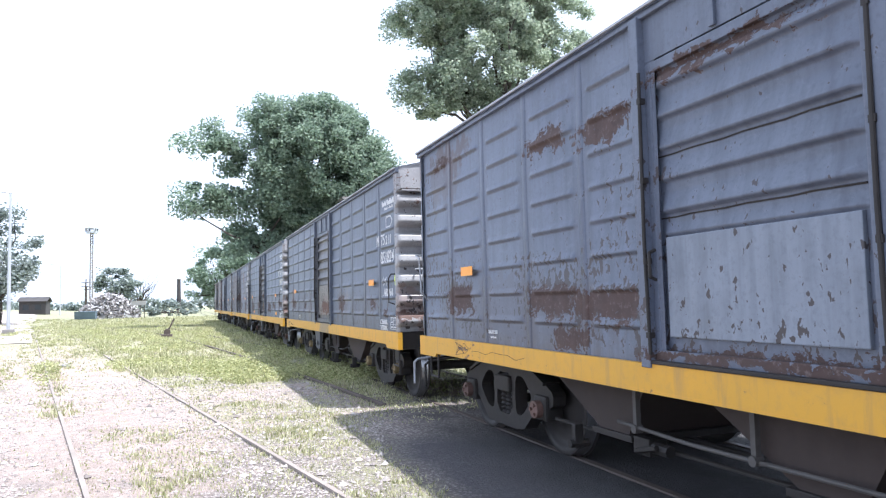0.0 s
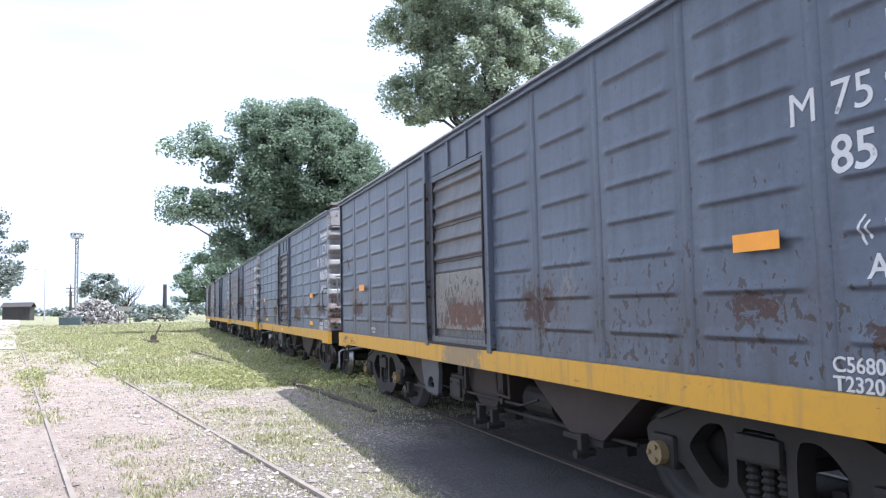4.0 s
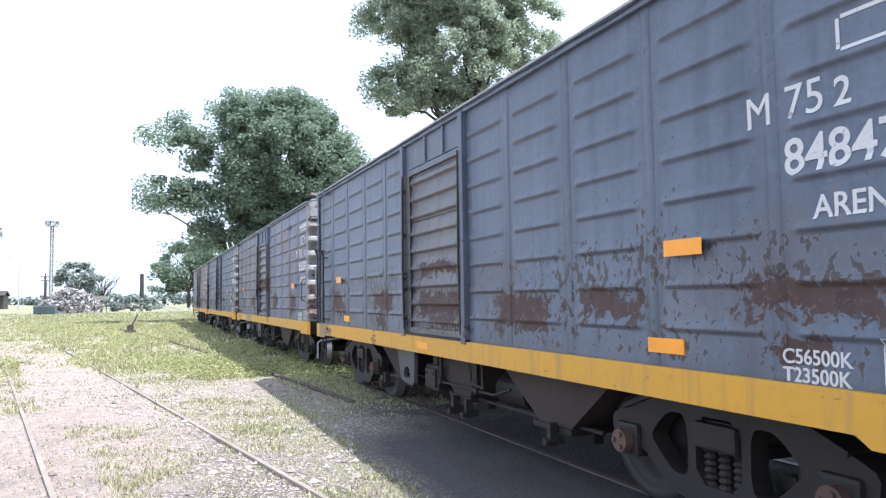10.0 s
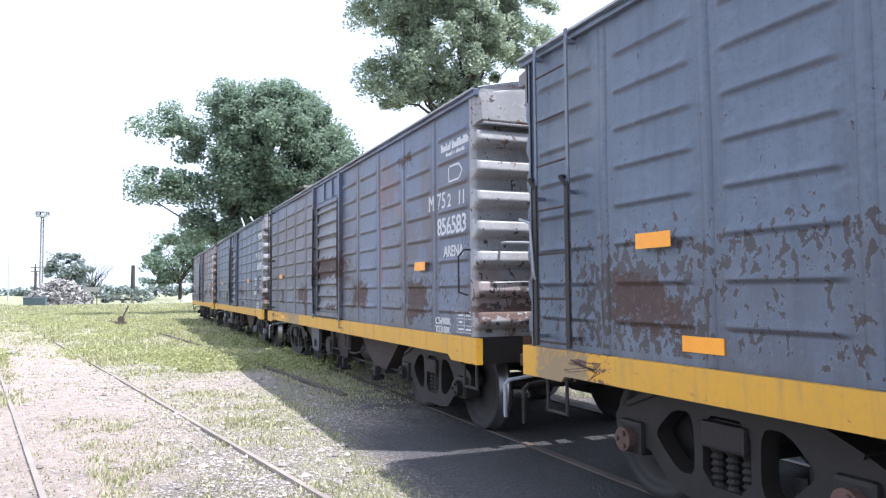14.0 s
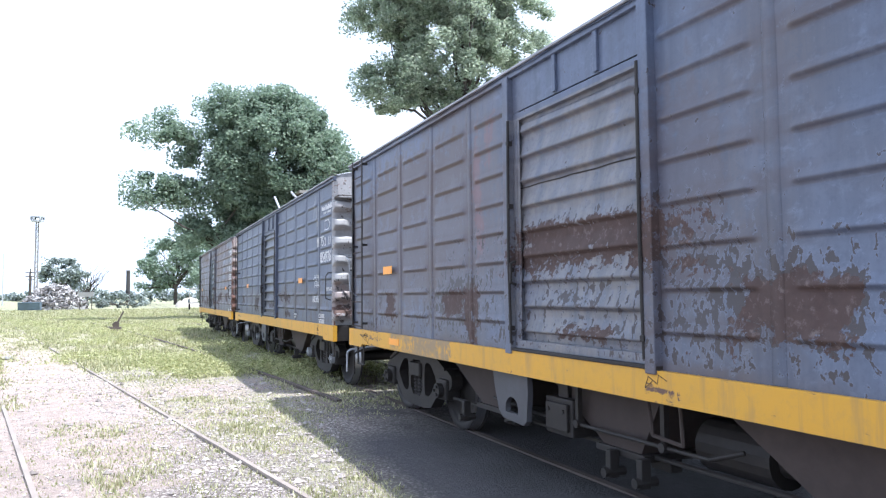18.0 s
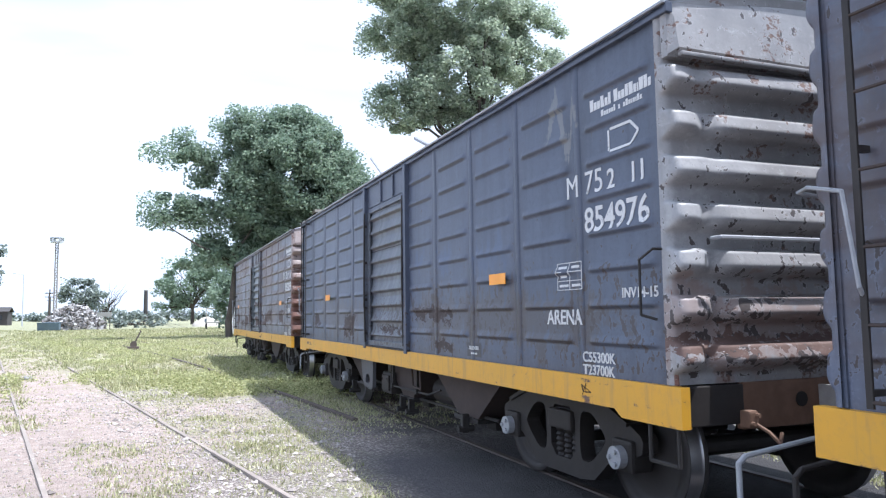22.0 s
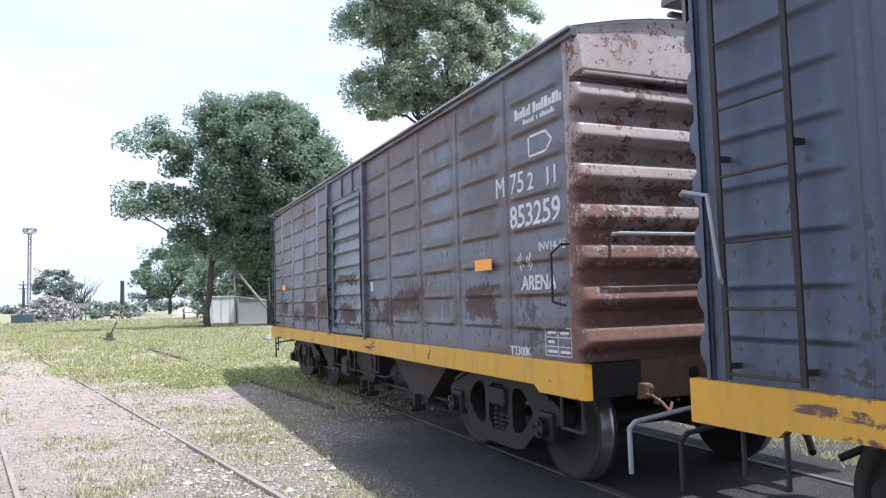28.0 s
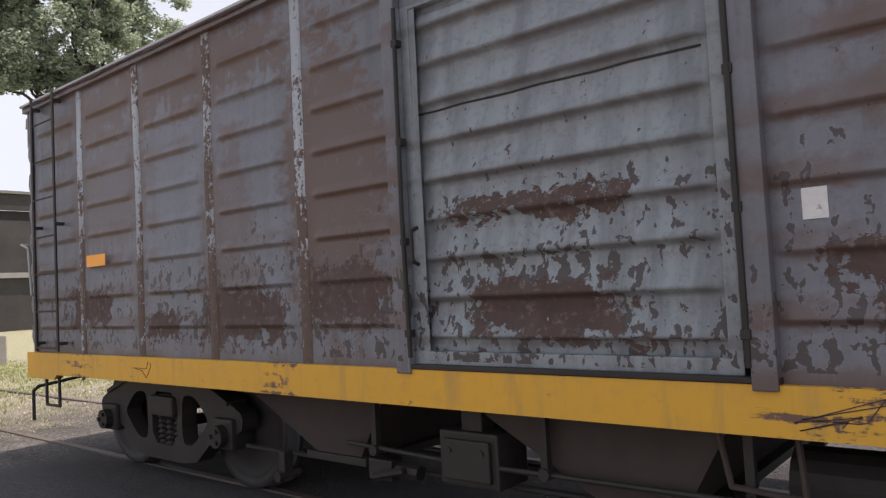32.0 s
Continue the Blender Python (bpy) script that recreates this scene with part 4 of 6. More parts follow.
def lay_on(bm, thick=0.004):
    """Lays a flat shape, built in the plane x = 0 (back) to x < 0 (front), on the ribbed side."""
    zs = [v.co.z for v in bm.verts]
    for z in RIB_ZS:
        if min(zs) < z < max(zs):
            bmesh.ops.bisect_plane(bm, geom=bm.verts[:] + bm.edges[:] + bm.faces[:], plane_co=(0, 0, z), plane_no=(0, 0, 1))
    for v in bm.verts:
        v.co.x = -(skin(v.co.y, v.co.z) + (thick if v.co.x < -1e-5 else -0.01))
    return bm


def text_part(words, y, z, size, parent, material, tilt=0.0):
    """Stencilled letters on the near side, each character a part."""
    cu = bpy.data.curves.new("lettering", "FONT")
    cu.body, cu.size, cu.extrude, cu.align_x, cu.offset = words, size, 0.0015, "LEFT", 0.0 if "M" in words else size * 0.014
    ob = bpy.data.objects.new("lettering", cu)
    scene.collection.objects.link(ob)
    me = bpy.data.meshes.new_from_object(ob.evaluated_get(bpy.context.evaluated_depsgraph_get()))
    bpy.data.objects.remove(ob)
    whole = bmesh.new()
    whole.from_mesh(me)
    bmesh.ops.remove_doubles(whole, verts=whole.verts, dist=1e-5)
    seen = set()
    for start in whole.verts:
        if start in seen:
            continue
        piece, queue = [], [start]
        seen.add(start)
        while queue:
            v = queue.pop()
            piece.append(v)
            for e in v.link_edges:
                o = e.other_vert(v)
                if o not in seen:
                    seen.add(o)
                    queue.append(o)
        bm = bmesh.new()
        to = {v: bm.verts.new((-1.0 if v.co.z > 0 else 0.0, y - v.co.x, z + v.co.y)) for v in piece}
        for f in {f for v in piece for f in v.link_faces}:
            bm.faces.new([to[v] for v in f.verts])
        part("letter", lay_on(bm, 0.005), material, parent)
    whole.free()


def plate(name, y0, y1, z0, z1, parent, material, label="", x=None, thick=0.003):
    bm = bmesh.new()
    if x is None:
        box(bm, -1.0, 0.0, y0, y1, z0, z1)
        lay_on(bm, thick)
    else:
        box(bm, x - thick, x, y0, y1, z0, z1)
    return part(name, bm, material, parent, label)


LETTERS = {
    "B": ("M 75", "2 11", "851824", "C56800K", "T23200K"),
    "C": ("M 75", "2   11", "848473", "C56500K", "T23500K"),
    "D": ("M 75", "2   11", "856583", "C56900K", "T23100K"),
    "E": ("M 75", "2   11", "854976", "C55300K", "T23700K"),
    "F": ("M 75", "2   11", "853259", "", "T2300K"),
}


def strips(name, lines, parent, material, width=0.014, x=None):
    """Flat painted lines on the near side, each from (y, z) to (y, z)."""
    bm = bmesh.new()
    for (ya, za), (yb, zb) in lines:
        d = Vector((yb - ya, zb - za)).normalized()
        n = Vector((-d.y, d.x)) * width / 2
        vs = [bm.verts.new((xx, y, z)) for xx in ((0.0, -1.0) if x is None else (x, x - 0.002)) for y, z in
              ((ya + n.x, za + n.y), (yb + n.x, zb + n.y), (yb - n.x, zb - n.y), (ya - n.x, za - n.y))]
        bm.faces.new(vs[:4])
        bm.faces.new(vs[4:][::-1])
        for i in range(4):
            j = (i + 1) % 4
            bm.faces.new((vs[i], vs[j], vs[4 + j], vs[4 + i]))
    return part(name, lay_on(bm) if x is None else bm, material, parent)


def markings(key, w):
    """Stencils, reflectors and stickers on the near side."""
    ink = M["white"]
    SKIN["k"] = ord(key) * 1.7 - 1
    spots = {"A": [(10.35, 1.83)], "B": [(1.55, 1.83), (10.3, 1.84)], "C": [(1.82, 1.80), (10.38, 1.83)], "D": [(1.5, 1.80), (10.3, 1.86)],
             "E": [(2.5, 1.84), (9.5, 1.84)], "F": [(1.52, 1.84), (10.6, 1.87)]}[key]
    for y, z in spots:
        plate("reflector", y - 0.17, y + 0.17, z - 0.05, z + 0.05, w, M["orange"], "orange reflective strip", -1.490, 0.004)
    if key == "C":
        for y in (2.05, 10.0):
            plate("reflector", y - 0.17, y + 0.17, 1.14, 1.235, w, M["orange"], "orange reflective strip", None, 0.011)
        plate("reflector", 6.2, 6.56, 0.91, 0.99, w, M["orange"], "orange reflective strip", -1.489)
    if key == "D":
        plate("reflector", 9.89, 10.25, 0.92, 1.0, w, M["orange"], "orange reflective strip", -1.489)
    # small unreadable lines near the far end
    if key in "ABE":
        y = 9.75 if key != "E" else 3.15
        if key == "E":
            plate("stencil_panel", y - 0.17, y + 0.17, 1.09, 1.23, w, M["bracket"], "repainted grey stencil panel", None, 0.002)
        text_part("SALIO 583", y + 0.12, 1.16, 0.052, w, ink)
        for a, b in ((-0.10, -0.04), (-0.02, 0.03), (0.05, 0.10)):
            plate("small_print", y + a * 0.7, y + b * 0.7, 1.113, 1.131, w, ink)
    if key == "F":
        plate("notice", 4.90, 4.99, 1.68, 1.80, w, ink, "faded white paper notice")
    # scribbled scratches on the yellow sill
    rng = np.random.default_rng(ord(key))
    for y0, wide, n in {"A": ((10.55, 0.5, 9), (9.6, 1.3, 7)), "C": ((11.2, 0.55, 16), (8.4, 0.3, 4)), "D": ((11.3, 0.5, 14), (5.1, 0.35, 5)), "B": ((11.0, 0.5, 8),), "E": ((1.05, 0.14, 10),), "F": ((4.95, 0.4, 9), (2.9, 0.16, 9), (9.9, 0.4, 6))}[key]:
        pts = [(y0 + wide * (rng.random() - 0.5) if wide < 1 else y0 + wide * (i / n - 0.5), 0.955 + 0.045 * rng.normal() * (0.4 if wide > 1 else 1)) for i in range(n + 1)]
        pts = [(a, min(1.03, max(0.875, b))) for a, b in pts]
        strips("scratch_mark", list(zip(pts, pts[1:])), w, M["hopper"], 0.004, -1.4885)
    if key not in LETTERS:
        return
    m75, rest, number, tare, load = LETTERS[key]
    # two-line operator mark, as plain bars
    for base, tall, start, words in ((3.02, 0.085, 0.94, (0.045, 0.035, 0.035, 0.045, 0.035, 0.030, 0, 0.045, 0.030, 0.035, 0.035, 0.045, 0.030, 0.015, 0.045, 0.035, 0.030)),
                                     (2.955, 0.045, 0.80, (0.028, 0.022, 0.022, 0.022, 0.022, 0.018, 0, 0.020, 0, 0.022, 0.024, 0.022, 0.012, 0.020, 0.012, 0.022, 0.022))):
        y = start
        for n, wide in enumerate(words):
            if wide:
                plate("operator_mark", y - wide, y, base, base + tall * (1.0 if wide > 0.04 or n % 5 == 0 else 0.68), w, ink)
            y -= (wide + 0.008) if wide else 0.03
    strips("arrow_mark", [((0.72, 2.68), (0.72, 2.83)), ((0.70, 2.835), (0.46, 2.835)), ((0.46, 2.835), (0.37, 2.755)),
                          ((0.37, 2.755), (0.46, 2.675)), ((0.46, 2.675), (0.70, 2.675))], w, ink, 0.02)
    text_part(m75, 1.32, 2.41, 0.25, w, ink)
    text_part(rest, 0.76, 2.41, 0.20, w, ink)
    text_part(number, 1.07, 2.12, 0.265, w, ink)
    text_part("ARENA", 0.90 if key != "E" else 1.66, 1.88 if key in "CD" else (1.43 if key == "E" else 1.60), 0.165, w, ink)
    if tare:
        text_part(tare, 1.13, 1.155, 0.105, w, ink)
    text_part(load, 1.13, 1.062, 0.105, w, ink)
    y0, z0 = (0.56, 1.09) if key != "E" else (1.48, 1.70)
    lines = [((y0 - 0.18 * i, z0), (y0 - 0.18 * i, z0 + 0.21)) for i in range(3)]
    lines += [((y0, z0 + 0.07 * i), (y0 - 0.36, z0 + 0.07 * i)) for i in range(4)]
    strips("stencil_table", lines, w, ink, 0.006)
    for i, (a, b) in enumerate(((0.03, 0.15), (0.21, 0.33), (0.04, 0.13), (0.03, 0.16), (0.21, 0.34))):
        zz = z0 + (0.165, 0.165, 0.095, 0.022, 0.022)[i]
        plate("stencil_bar", y0 - b, y0 - a, zz, zz + 0.020, w, ink)
    if key in "EF":
        text_part("INV14-15", 0.62, 1.62 if key == "E" else 1.90, 0.10, w, ink)
    if key in "BC":
        plate("sticker", 0.10, 0.26, 1.76, 1.92, w, M["lime"], "lime square sticker")
    if key in "BF":
        for r in (0.06, 0.10):
            for s in (-1, 1):
                arc = [(0.83 + s * r * math.cos(a), 1.83 + r * math.sin(a)) for a in (-0.8, -0.3, 0.3, 0.8)]
                strips("signal_mark", list(zip(arc, arc[1:])), w, ink, 0.013)


def wagon(key, label):
    """A covered wagon: near end at y = 0, rails at z = 0, its middle at x = 0."""
    k = ord(key) * 1.7
    paint = BOX[key]
    w = thing("boxcar", (TRACK_X, STARTS[key], 0.0))
    tagged(w, label, "freight wagon", "wagons of the train")
    cols = [0.13 + 1.017 * i for i in range(6)]
    for side in (-1, 1):
        for base in (0.0, 6.755):
            for a, b in zip(cols, cols[1:]):
                off = 0.0 if base == 0 else base
                part("side_panel", side_panel(a + off, b + off, side, k + side), paint, w)
            for c in cols[1:-1]:
                y = c + (0.0 if base == 0 else base)
                bm = sheet("seam_strip", [y - 0.048, y - 0.044, y, y + 0.044, y + 0.048], [1.06 + 0.119 * i for i in range(21)],
                           lambda a, z, y=y: (side * (1.445 + 0.8 * warp(a, z, k + side) + (0.0055 if abs(a - y) < 0.046 else -0.001)), a, z))
                part("seam_strip", bm, PALE_SEAM if key == "F" and base and side < 0 else paint, w)
    # lapped corner strips with a wavy edge
    for side in (-1, 1):
        for y0, y1 in ((0.115, 0.165), (11.985, 11.935)):
            far = y0 > 6
            amp = 0.05 if key == "E" and not far else (0.010 if far else 0.006)

            def lap(u, z, y0=y0, y1=y1, amp=amp):
                n = noise.noise(Vector((z * 3.1, k, y0))) + 0.5 * noise.noise(Vector((z * 9.0, k, y0)))
                y = y0 + u * (y1 - y0) + amp * n * (1 - 0.6 * u)
                return (side * (1.452 + 0.4 * amp * max(0.0, n) * (1 - u) - (0.02 if u < 0 else 0.0)), y, z)

            bm = sheet("corner_strip", [-0.15, 0.0, 0.5, 1.0], [1.06 + 0.04 * i for i in range(61)], lap)
            part("corner_strip", bm, RUSTY_END if key == "E" and not far else paint, w)
    # doors on both sides
    for side in (-1, 1):
        if side < 0:
            d = part("door", door_sheet(k, 1.92 if key in 'AB' else 1.22), paint, w, "ribbed sliding door")
        else:
            d = part("door", box(bmesh.new(), 1.40, 1.44, 5.21, 7.02, 1.08, 3.1), paint, w, "ribbed sliding door")
        x0, x1 = side * 1.44, side * 1.505
        bm = bmesh.new()
        box(bm, side * 1.38, side * 1.45, 5.24, 6.99, 3.04, 3.11, 0.006)
        box(bm, side * 1.38, side * 1.455, 5.24, 6.99, 1.08, 1.15, 0.006)
        for y in (5.27, 6.96):
            box(bm, side * 1.38, side * 1.452, y - 0.03, y + 0.03, 1.09, 3.1, 0.006)
        part("door_frame", bm, paint, d)
        for y in (5.155, 7.04):
            bm = bmesh.new()
            box(bm, side * 1.40, x1, y - 0.05, y + 0.05, 1.03, 3.45, 0.008)
            part("door_post", bm, paint, w)
            bm = bmesh.new()
            yy = y + (0.055 if y < 6 else -0.055)
            tube(bm, [(side * 1.50, yy, 1.12), (side * 1.515, yy, 1.9), (side * 1.505, yy, 3.05)], 0.013, 8)
            for z in (1.25, 1.75, 2.30, 2.85):
                box(bm, side * 1.47, side * 1.518, yy - 0.02, yy + 0.02, z - 0.02, z + 0.02, 0.004)
            part("lock_rod", bm, M["iron"], d, "dark lock rod")
        if side < 0:
            for z in ((2.45,) if key in "CDEF" else (2.45, 2.03)):
                bm = bmesh.new()
                spots = [(-(1.408 + 1.3 * warp(5.34 + 0.16 * q, z, k + 5)), 5.34 + 0.16 * q, z + 0.003 * (q % 3)) for q in range(11)]
                for a, b in zip(spots, spots[1:]):
                    rod(bm, a, b, 0.006, 5)
                part("weld_seam", bm, M["iron"], d, "dark cracked weld seam")
        if key in "AB" and side < 0:
            bm = bmesh.new()
            box(bm, -1.432, -1.40, 5.36, 6.86, 1.24, 1.90, 0.008)
            part("lower_plate", bm, PLATE_PAINT[key], d, "flat steel plate welded over the door")
        bm = bmesh.new()
        box(bm, side * 1.42, side * 1.45, 5.2, 7.03, 3.12, 3.46)
        for y in (5.72, 6.28):
            box(bm, side * 1.44, side * 1.475, y - 0.025, y + 0.025, 3.13, 3.44, 0.005)
        part("door_header", bm, paint, w)
        bm = bmesh.new()
        box(bm, side * 1.42, side * 1.496, 5.10, 7.10, 1.058, 1.082, 0.004)
        part("door_track", bm, M["iron"], w, "dark door track")
        bm = bmesh.new()
        tube(bm, [(side * 1.49, 6.90, 1.62), (side * 1.54, 6.90, 1.64), (side * 1.54, 6.90, 1.80), (side * 1.49, 6.90, 1.82)], 0.012, 6)
        part("door_handle", bm, M["iron"], d)
    # roof and eaves
    us = [-1.50, -1.47] + [-1.35 + 0.3 * i for i in range(10)] + [1.47, 1.50]
    vs = [0.02 + 12.06 * i / 24 for i in range(25)]

    def roof_at(x, y):
        rise = 0.012 if abs(((y / 1.005) % 1.0) - 0.5) > 0.45 else 0.0
        return (x, y, roof_z(min(1.47, abs(x))) + rise - (0.04 if abs(x) > 1.48 else 0))

    part("roof", sheet("roof", us, vs, roof_at), paint, w)
    for side in (-1, 1):
        bm = bmesh.new()
        box(bm, side * 1.43, side * 1.487, 0.0, 12.1, 3.43, 3.505, 0.008)
        part("eave", bm, paint, w)
        bm = bmesh.new()
        box(bm, side * 1.487, side * 1.51, 0.0, 12.1, 3.485, 3.505, 0.003)
        part("gutter", bm, M["grab"], w, "thin pale gutter edge")
    # ends
    for y, out in ((0.08, -1), (12.02, 1)):
        e = part("end_wall", end_sheet(k, y, out), (RUSTY_END if key == "F" else END_PAINT) if key in "BCDEF" and out < 0 else paint, w, "corrugated end wall")
        bm = bmesh.new()
        # hood: the upper end stands out over the ribs, its corners rounded
        reach = 0.10 if out < 0 else 0.38
        foot = 3.15 if out < 0 else 3.32
        rows = []
        lean = 0.06 if out < 0 else 0.05
        steps = ((-0.01, 3.15), (reach * 0.45, 3.15), (reach - 0.05, 3.16), (reach, 3.20)) if out < 0 else \
            ((-0.01, 3.08), (0.02, 3.08), (0.035, foot - 0.02), (reach * 0.5, foot), (reach - 0.06, foot + 0.01), (reach, foot + 0.04))
        for deep, low in steps:
            last = deep > reach - 0.01
            inset, top = (0.07, -0.05) if last else (0.012, 0.0)
            if out > 0 and deep > 0.03:
                inset, top = inset + 0.05 + 0.12 * deep, top - 0.02 - 0.05 * deep
            ring = [(-1.475 + inset, low)] + [(-1.475 + inset, 3.47 + top)]
            ring += [(x, roof_z(x) - 0.008 + top) for x in [-1.40 + inset + (2.8 - 2 * inset) * q / 10 for q in range(11)]]
            ring += [(1.475 - inset, 3.47 + top), (1.475 - inset, low)]
            rows.append([bm.verts.new((x, y + out * (deep - (lean * (z - 3.15) / 0.4 if deep > 0.05 else 0.0)) + out * 0.012 * noise.noise(Vector((x * 2, z * 3, k))), z)) for x, z in ring])
        for a, b in zip(rows, rows[1:]):
            for i in range(len(a)):
                h = (i + 1) % len(a)
                bm.faces.new((a[i], a[h], b[h], b[i]))
        bm.faces.new(rows[-1])
        hood = HOOD_BROWN if out > 0 else (RUSTY_END if key == "F" else END_PAINT if key in "BCDE" else paint)
        part("gable", bm, hood, e, "hooded upper end panel")
        bm = bmesh.new()
        box(bm, -1.40 if out < 0 else -1.25, 1.40 if out < 0 else 1.25, y + out * (reach - 0.03), y + out * (reach + 0.016), foot - 0.005, foot + 0.025, 0.010)
        part("gable_rib", bm, hood, e)
        bm = bmesh.new()
        tube(bm, [(x, y + out * (reach - lean - 0.01), roof_z(x) + (0.004 if out < 0 else -0.05)) for x in [(-1.42 + 0.284 * q) * (1.0 if out < 0 else 0.90) for q in range(11)]], 0.020, 6)
        part("roof_edge", bm, M["grab"], e, "pale worn roof edge")
        for side in (-1, 1):
            bm = bmesh.new()
            box(bm, side * 0.95, side * 1.46, y - out * 0.04, y + out * 0.03, 0.80, 1.05, 0.008)
            part("end_beam", bm, M["iron"], w)
        bm = bmesh.new()
        box(bm, -0.95, 0.95, y - out * 0.04, y + out * 0.022, 0.76, 1.06, 0.008)
        part("end_plate", bm, M["yellow"] if key in "AC" else M["rust_plate"], w, "yellow painted end plate" if key in "AC" else "rusty end plate with chipped paint")
        bm = bmesh.new()
        rod(bm, (-0.45, y + out * 0.02, 0.93), (-0.45, y + out * 0.03, 0.93), 0.05, 14)
        part("lamp_hole", bm, M["iron"], w)
        # coupler with its head
        bm = bmesh.new()
        box(bm, -0.09, 0.09, y - out * 0.3, y + out * 0.32, 0.78, 0.96, 0.015)
        box(bm, -0.19, 0.13, y + out * 0.30, y + out * 0.47, 0.72, 1.0, 0.05)
        box(bm, -0.19, -0.06, y + out * 0.42, y + out * 0.53, 0.76, 0.97, 0.03)
        part("coupler", bm, M["iron"], w, "dark knuckle coupler")
        bm = bmesh.new()
        yy = y + out * 0.36
        tube(bm, [(-0.2, yy, 0.74), (-0.55, yy, 0.76), (-1.28, yy, 0.68), (-1.33, yy, 0.64), (-1.33, yy, 0.34)], 0.017, 8)
        part("uncoupling_lever", bm, M["grab"] if out < 0 else M["iron"], w)
        bm = bmesh.new()
        tube(bm, [(-0.93, y + out * 0.09, 0.81), (-0.90, y + out * 0.18, 0.76), (-0.88, y + out * 0.24, 0.70), (-0.84, y + out * 0.22, 0.76)], 0.012, 6)
        box(bm, -0.99, -0.91, y + out * 0.02, y + out * 0.11, 0.78, 0.89, 0.016)
        rod(bm, (-0.97, y + out * 0.10, 0.81), (-0.97, y + out * 0.14, 0.81), 0.014, 8)
        rod(bm, (-0.93, y + out * 0.10, 0.86), (-0.93, y + out * 0.14, 0.86), 0.014, 8)
        part("lever_bracket", bm, M["rust_plate"], w, "rusty chipped lever bracket")
        bm = bmesh.new()
        cut_plate(bm, [[(y + out * 0.03, 0.80), (y + out * 0.03, 1.02), (y + out * 0.30, 1.02), (y + out * 0.30, 0.96)]], -0.30, -0.26)
        part("gusset", bm, M["chipped"], w, "pale triangular gusset")
        bm = bmesh.new()
        tube(bm, [(0.32, y + out * 0.05, 0.80), (0.32, y + out * 0.22, 0.72), (0.30, y + out * 0.38, 0.42), (0.20, y + out * 0.5, 0.34)], 0.028, 8)
        part("brake_hose", bm, M["iron"], w)
        bm = bmesh.new()
        z = 1.98
        tube(bm, [(-1.2, y + out * 0.08, z), (-1.2, y + out * 0.17, z), (1.1, y + out * 0.17, z), (1.1, y + out * 0.08, z)], 0.014, 6)
        part("grab_bar", bm, M["grab"], w)
    # sill
    for side in (-1, 1):
        bm = bmesh.new()
        prism(bm, [(0.0, 1.055), (0.0, 0.80), (0.62, 0.80), (0.70, 0.855), (11.45, 0.855), (11.5, 0.81), (12.1, 0.81), (12.1, 1.055)], side * 1.42, side * 1.488)
        part("side_sill", bm, SILL[key], w, "yellow painted side sill")
        bm = bmesh.new()
        box(bm, side * 1.2, side * 1.42, 0.1, 12.0, 0.97, 1.03)
        part("floor_beam", bm, M["iron"], w)
    bm = bmesh.new()
    box(bm, -0.22, 0.22, 0.1, 12.0, 0.74, 1.02)
    part("centre_sill", bm, M["iron"], w)
    bm = bmesh.new()
    box(bm, -1.42, 1.42, 0.1, 12.0, 1.03, 1.06)
    part("wagon_floor", bm, M["iron"], w)
    # hopper bottoms between the bogies
    for pts in ([(8.93, 0.86), (8.12, 0.45), (7.70, 0.45), (7.46, 0.86)],
                [(6.85, 0.86), (6.05, 0.42), (5.62, 0.42), (5.38, 0.86)],
                [(4.88, 0.86), (4.1, 0.40), (3.6, 0.38), (2.95, 0.86)]):
        h = part("hopper", prism(bmesh.new(), pts, -1.22, 1.22), M["hopper"], w, "dusty sloping hopper bottom")
        y0, y1 = pts[2][0], pts[1][0]
        bm = bmesh.new()
        box(bm, -1.25, 1.25, y0 - 0.07, y1 + 0.07, pts[1][1] - 0.05, pts[1][1], 0.006)
        for x in (-1.0, 1.0):
            box(bm, x - 0.05, x + 0.05, y0 - 0.1, y0 + 0.12, pts[1][1] - 0.13, pts[1][1] - 0.04, 0.01)
        part("hopper_gate", bm, M["iron"], h)
    bm = bmesh.new()
    by = 6.78 if key == "F" else 6.56
    box(bm, -1.30, -1.02, by - 0.20, by + 0.20, 0.40, 0.70, 0.015)
    box(bm, -1.33, -1.30, by - 0.16, by + 0.16, 0.44, 0.66, 0.010)
    box(bm, -1.26, -1.14, by - 0.07, by + 0.07, 0.68, 0.88, 0.01)
    for dy in (-0.11, 0.11):
        rod(bm, (-1.34, by + dy, 0.60), (-1.31, by + dy, 0.60), 0.018, 6)
    if key == "A":
        bm.free()
    else:
        part("brake_box", bm, M["iron"], w)
    bm = bmesh.new()
    rod(bm, (-0.95, 5.2, 0.55), (-0.95, 4.6, 0.55), 0.17, 18)
    rod(bm, (-0.95, 4.6, 0.55), (-0.95, 4.5, 0.55), 0.10, 12)
    part("brake_cylinder", bm, M["iron"], w)
    bm = bmesh.new()
    tube(bm, [(-1.32, 5.42, 0.86), (-1.32, 5.37, 0.60), (-1.32, 5.08, 0.58), (-1.32, 5.10, 0.86)], 0.014, 6)
    part("hanger", bm, M["hopper"], w)
    bm = bmesh.new()
    tube(bm, [(-1.28, 7.75, 0.55), (-1.28, 6.9, 0.52), (-1.28, 4.9, 0.53), (-1.20, 4.7, 0.60)], 0.015, 8)
    for y in (7.5, 6.3, 5.3):
        box(bm, -1.30, -1.26, y - 0.02, y + 0.02, 0.50, 0.86)
        rod(bm, (-1.315, y, 0.53), (-1.245, y, 0.53), 0.034, 8)
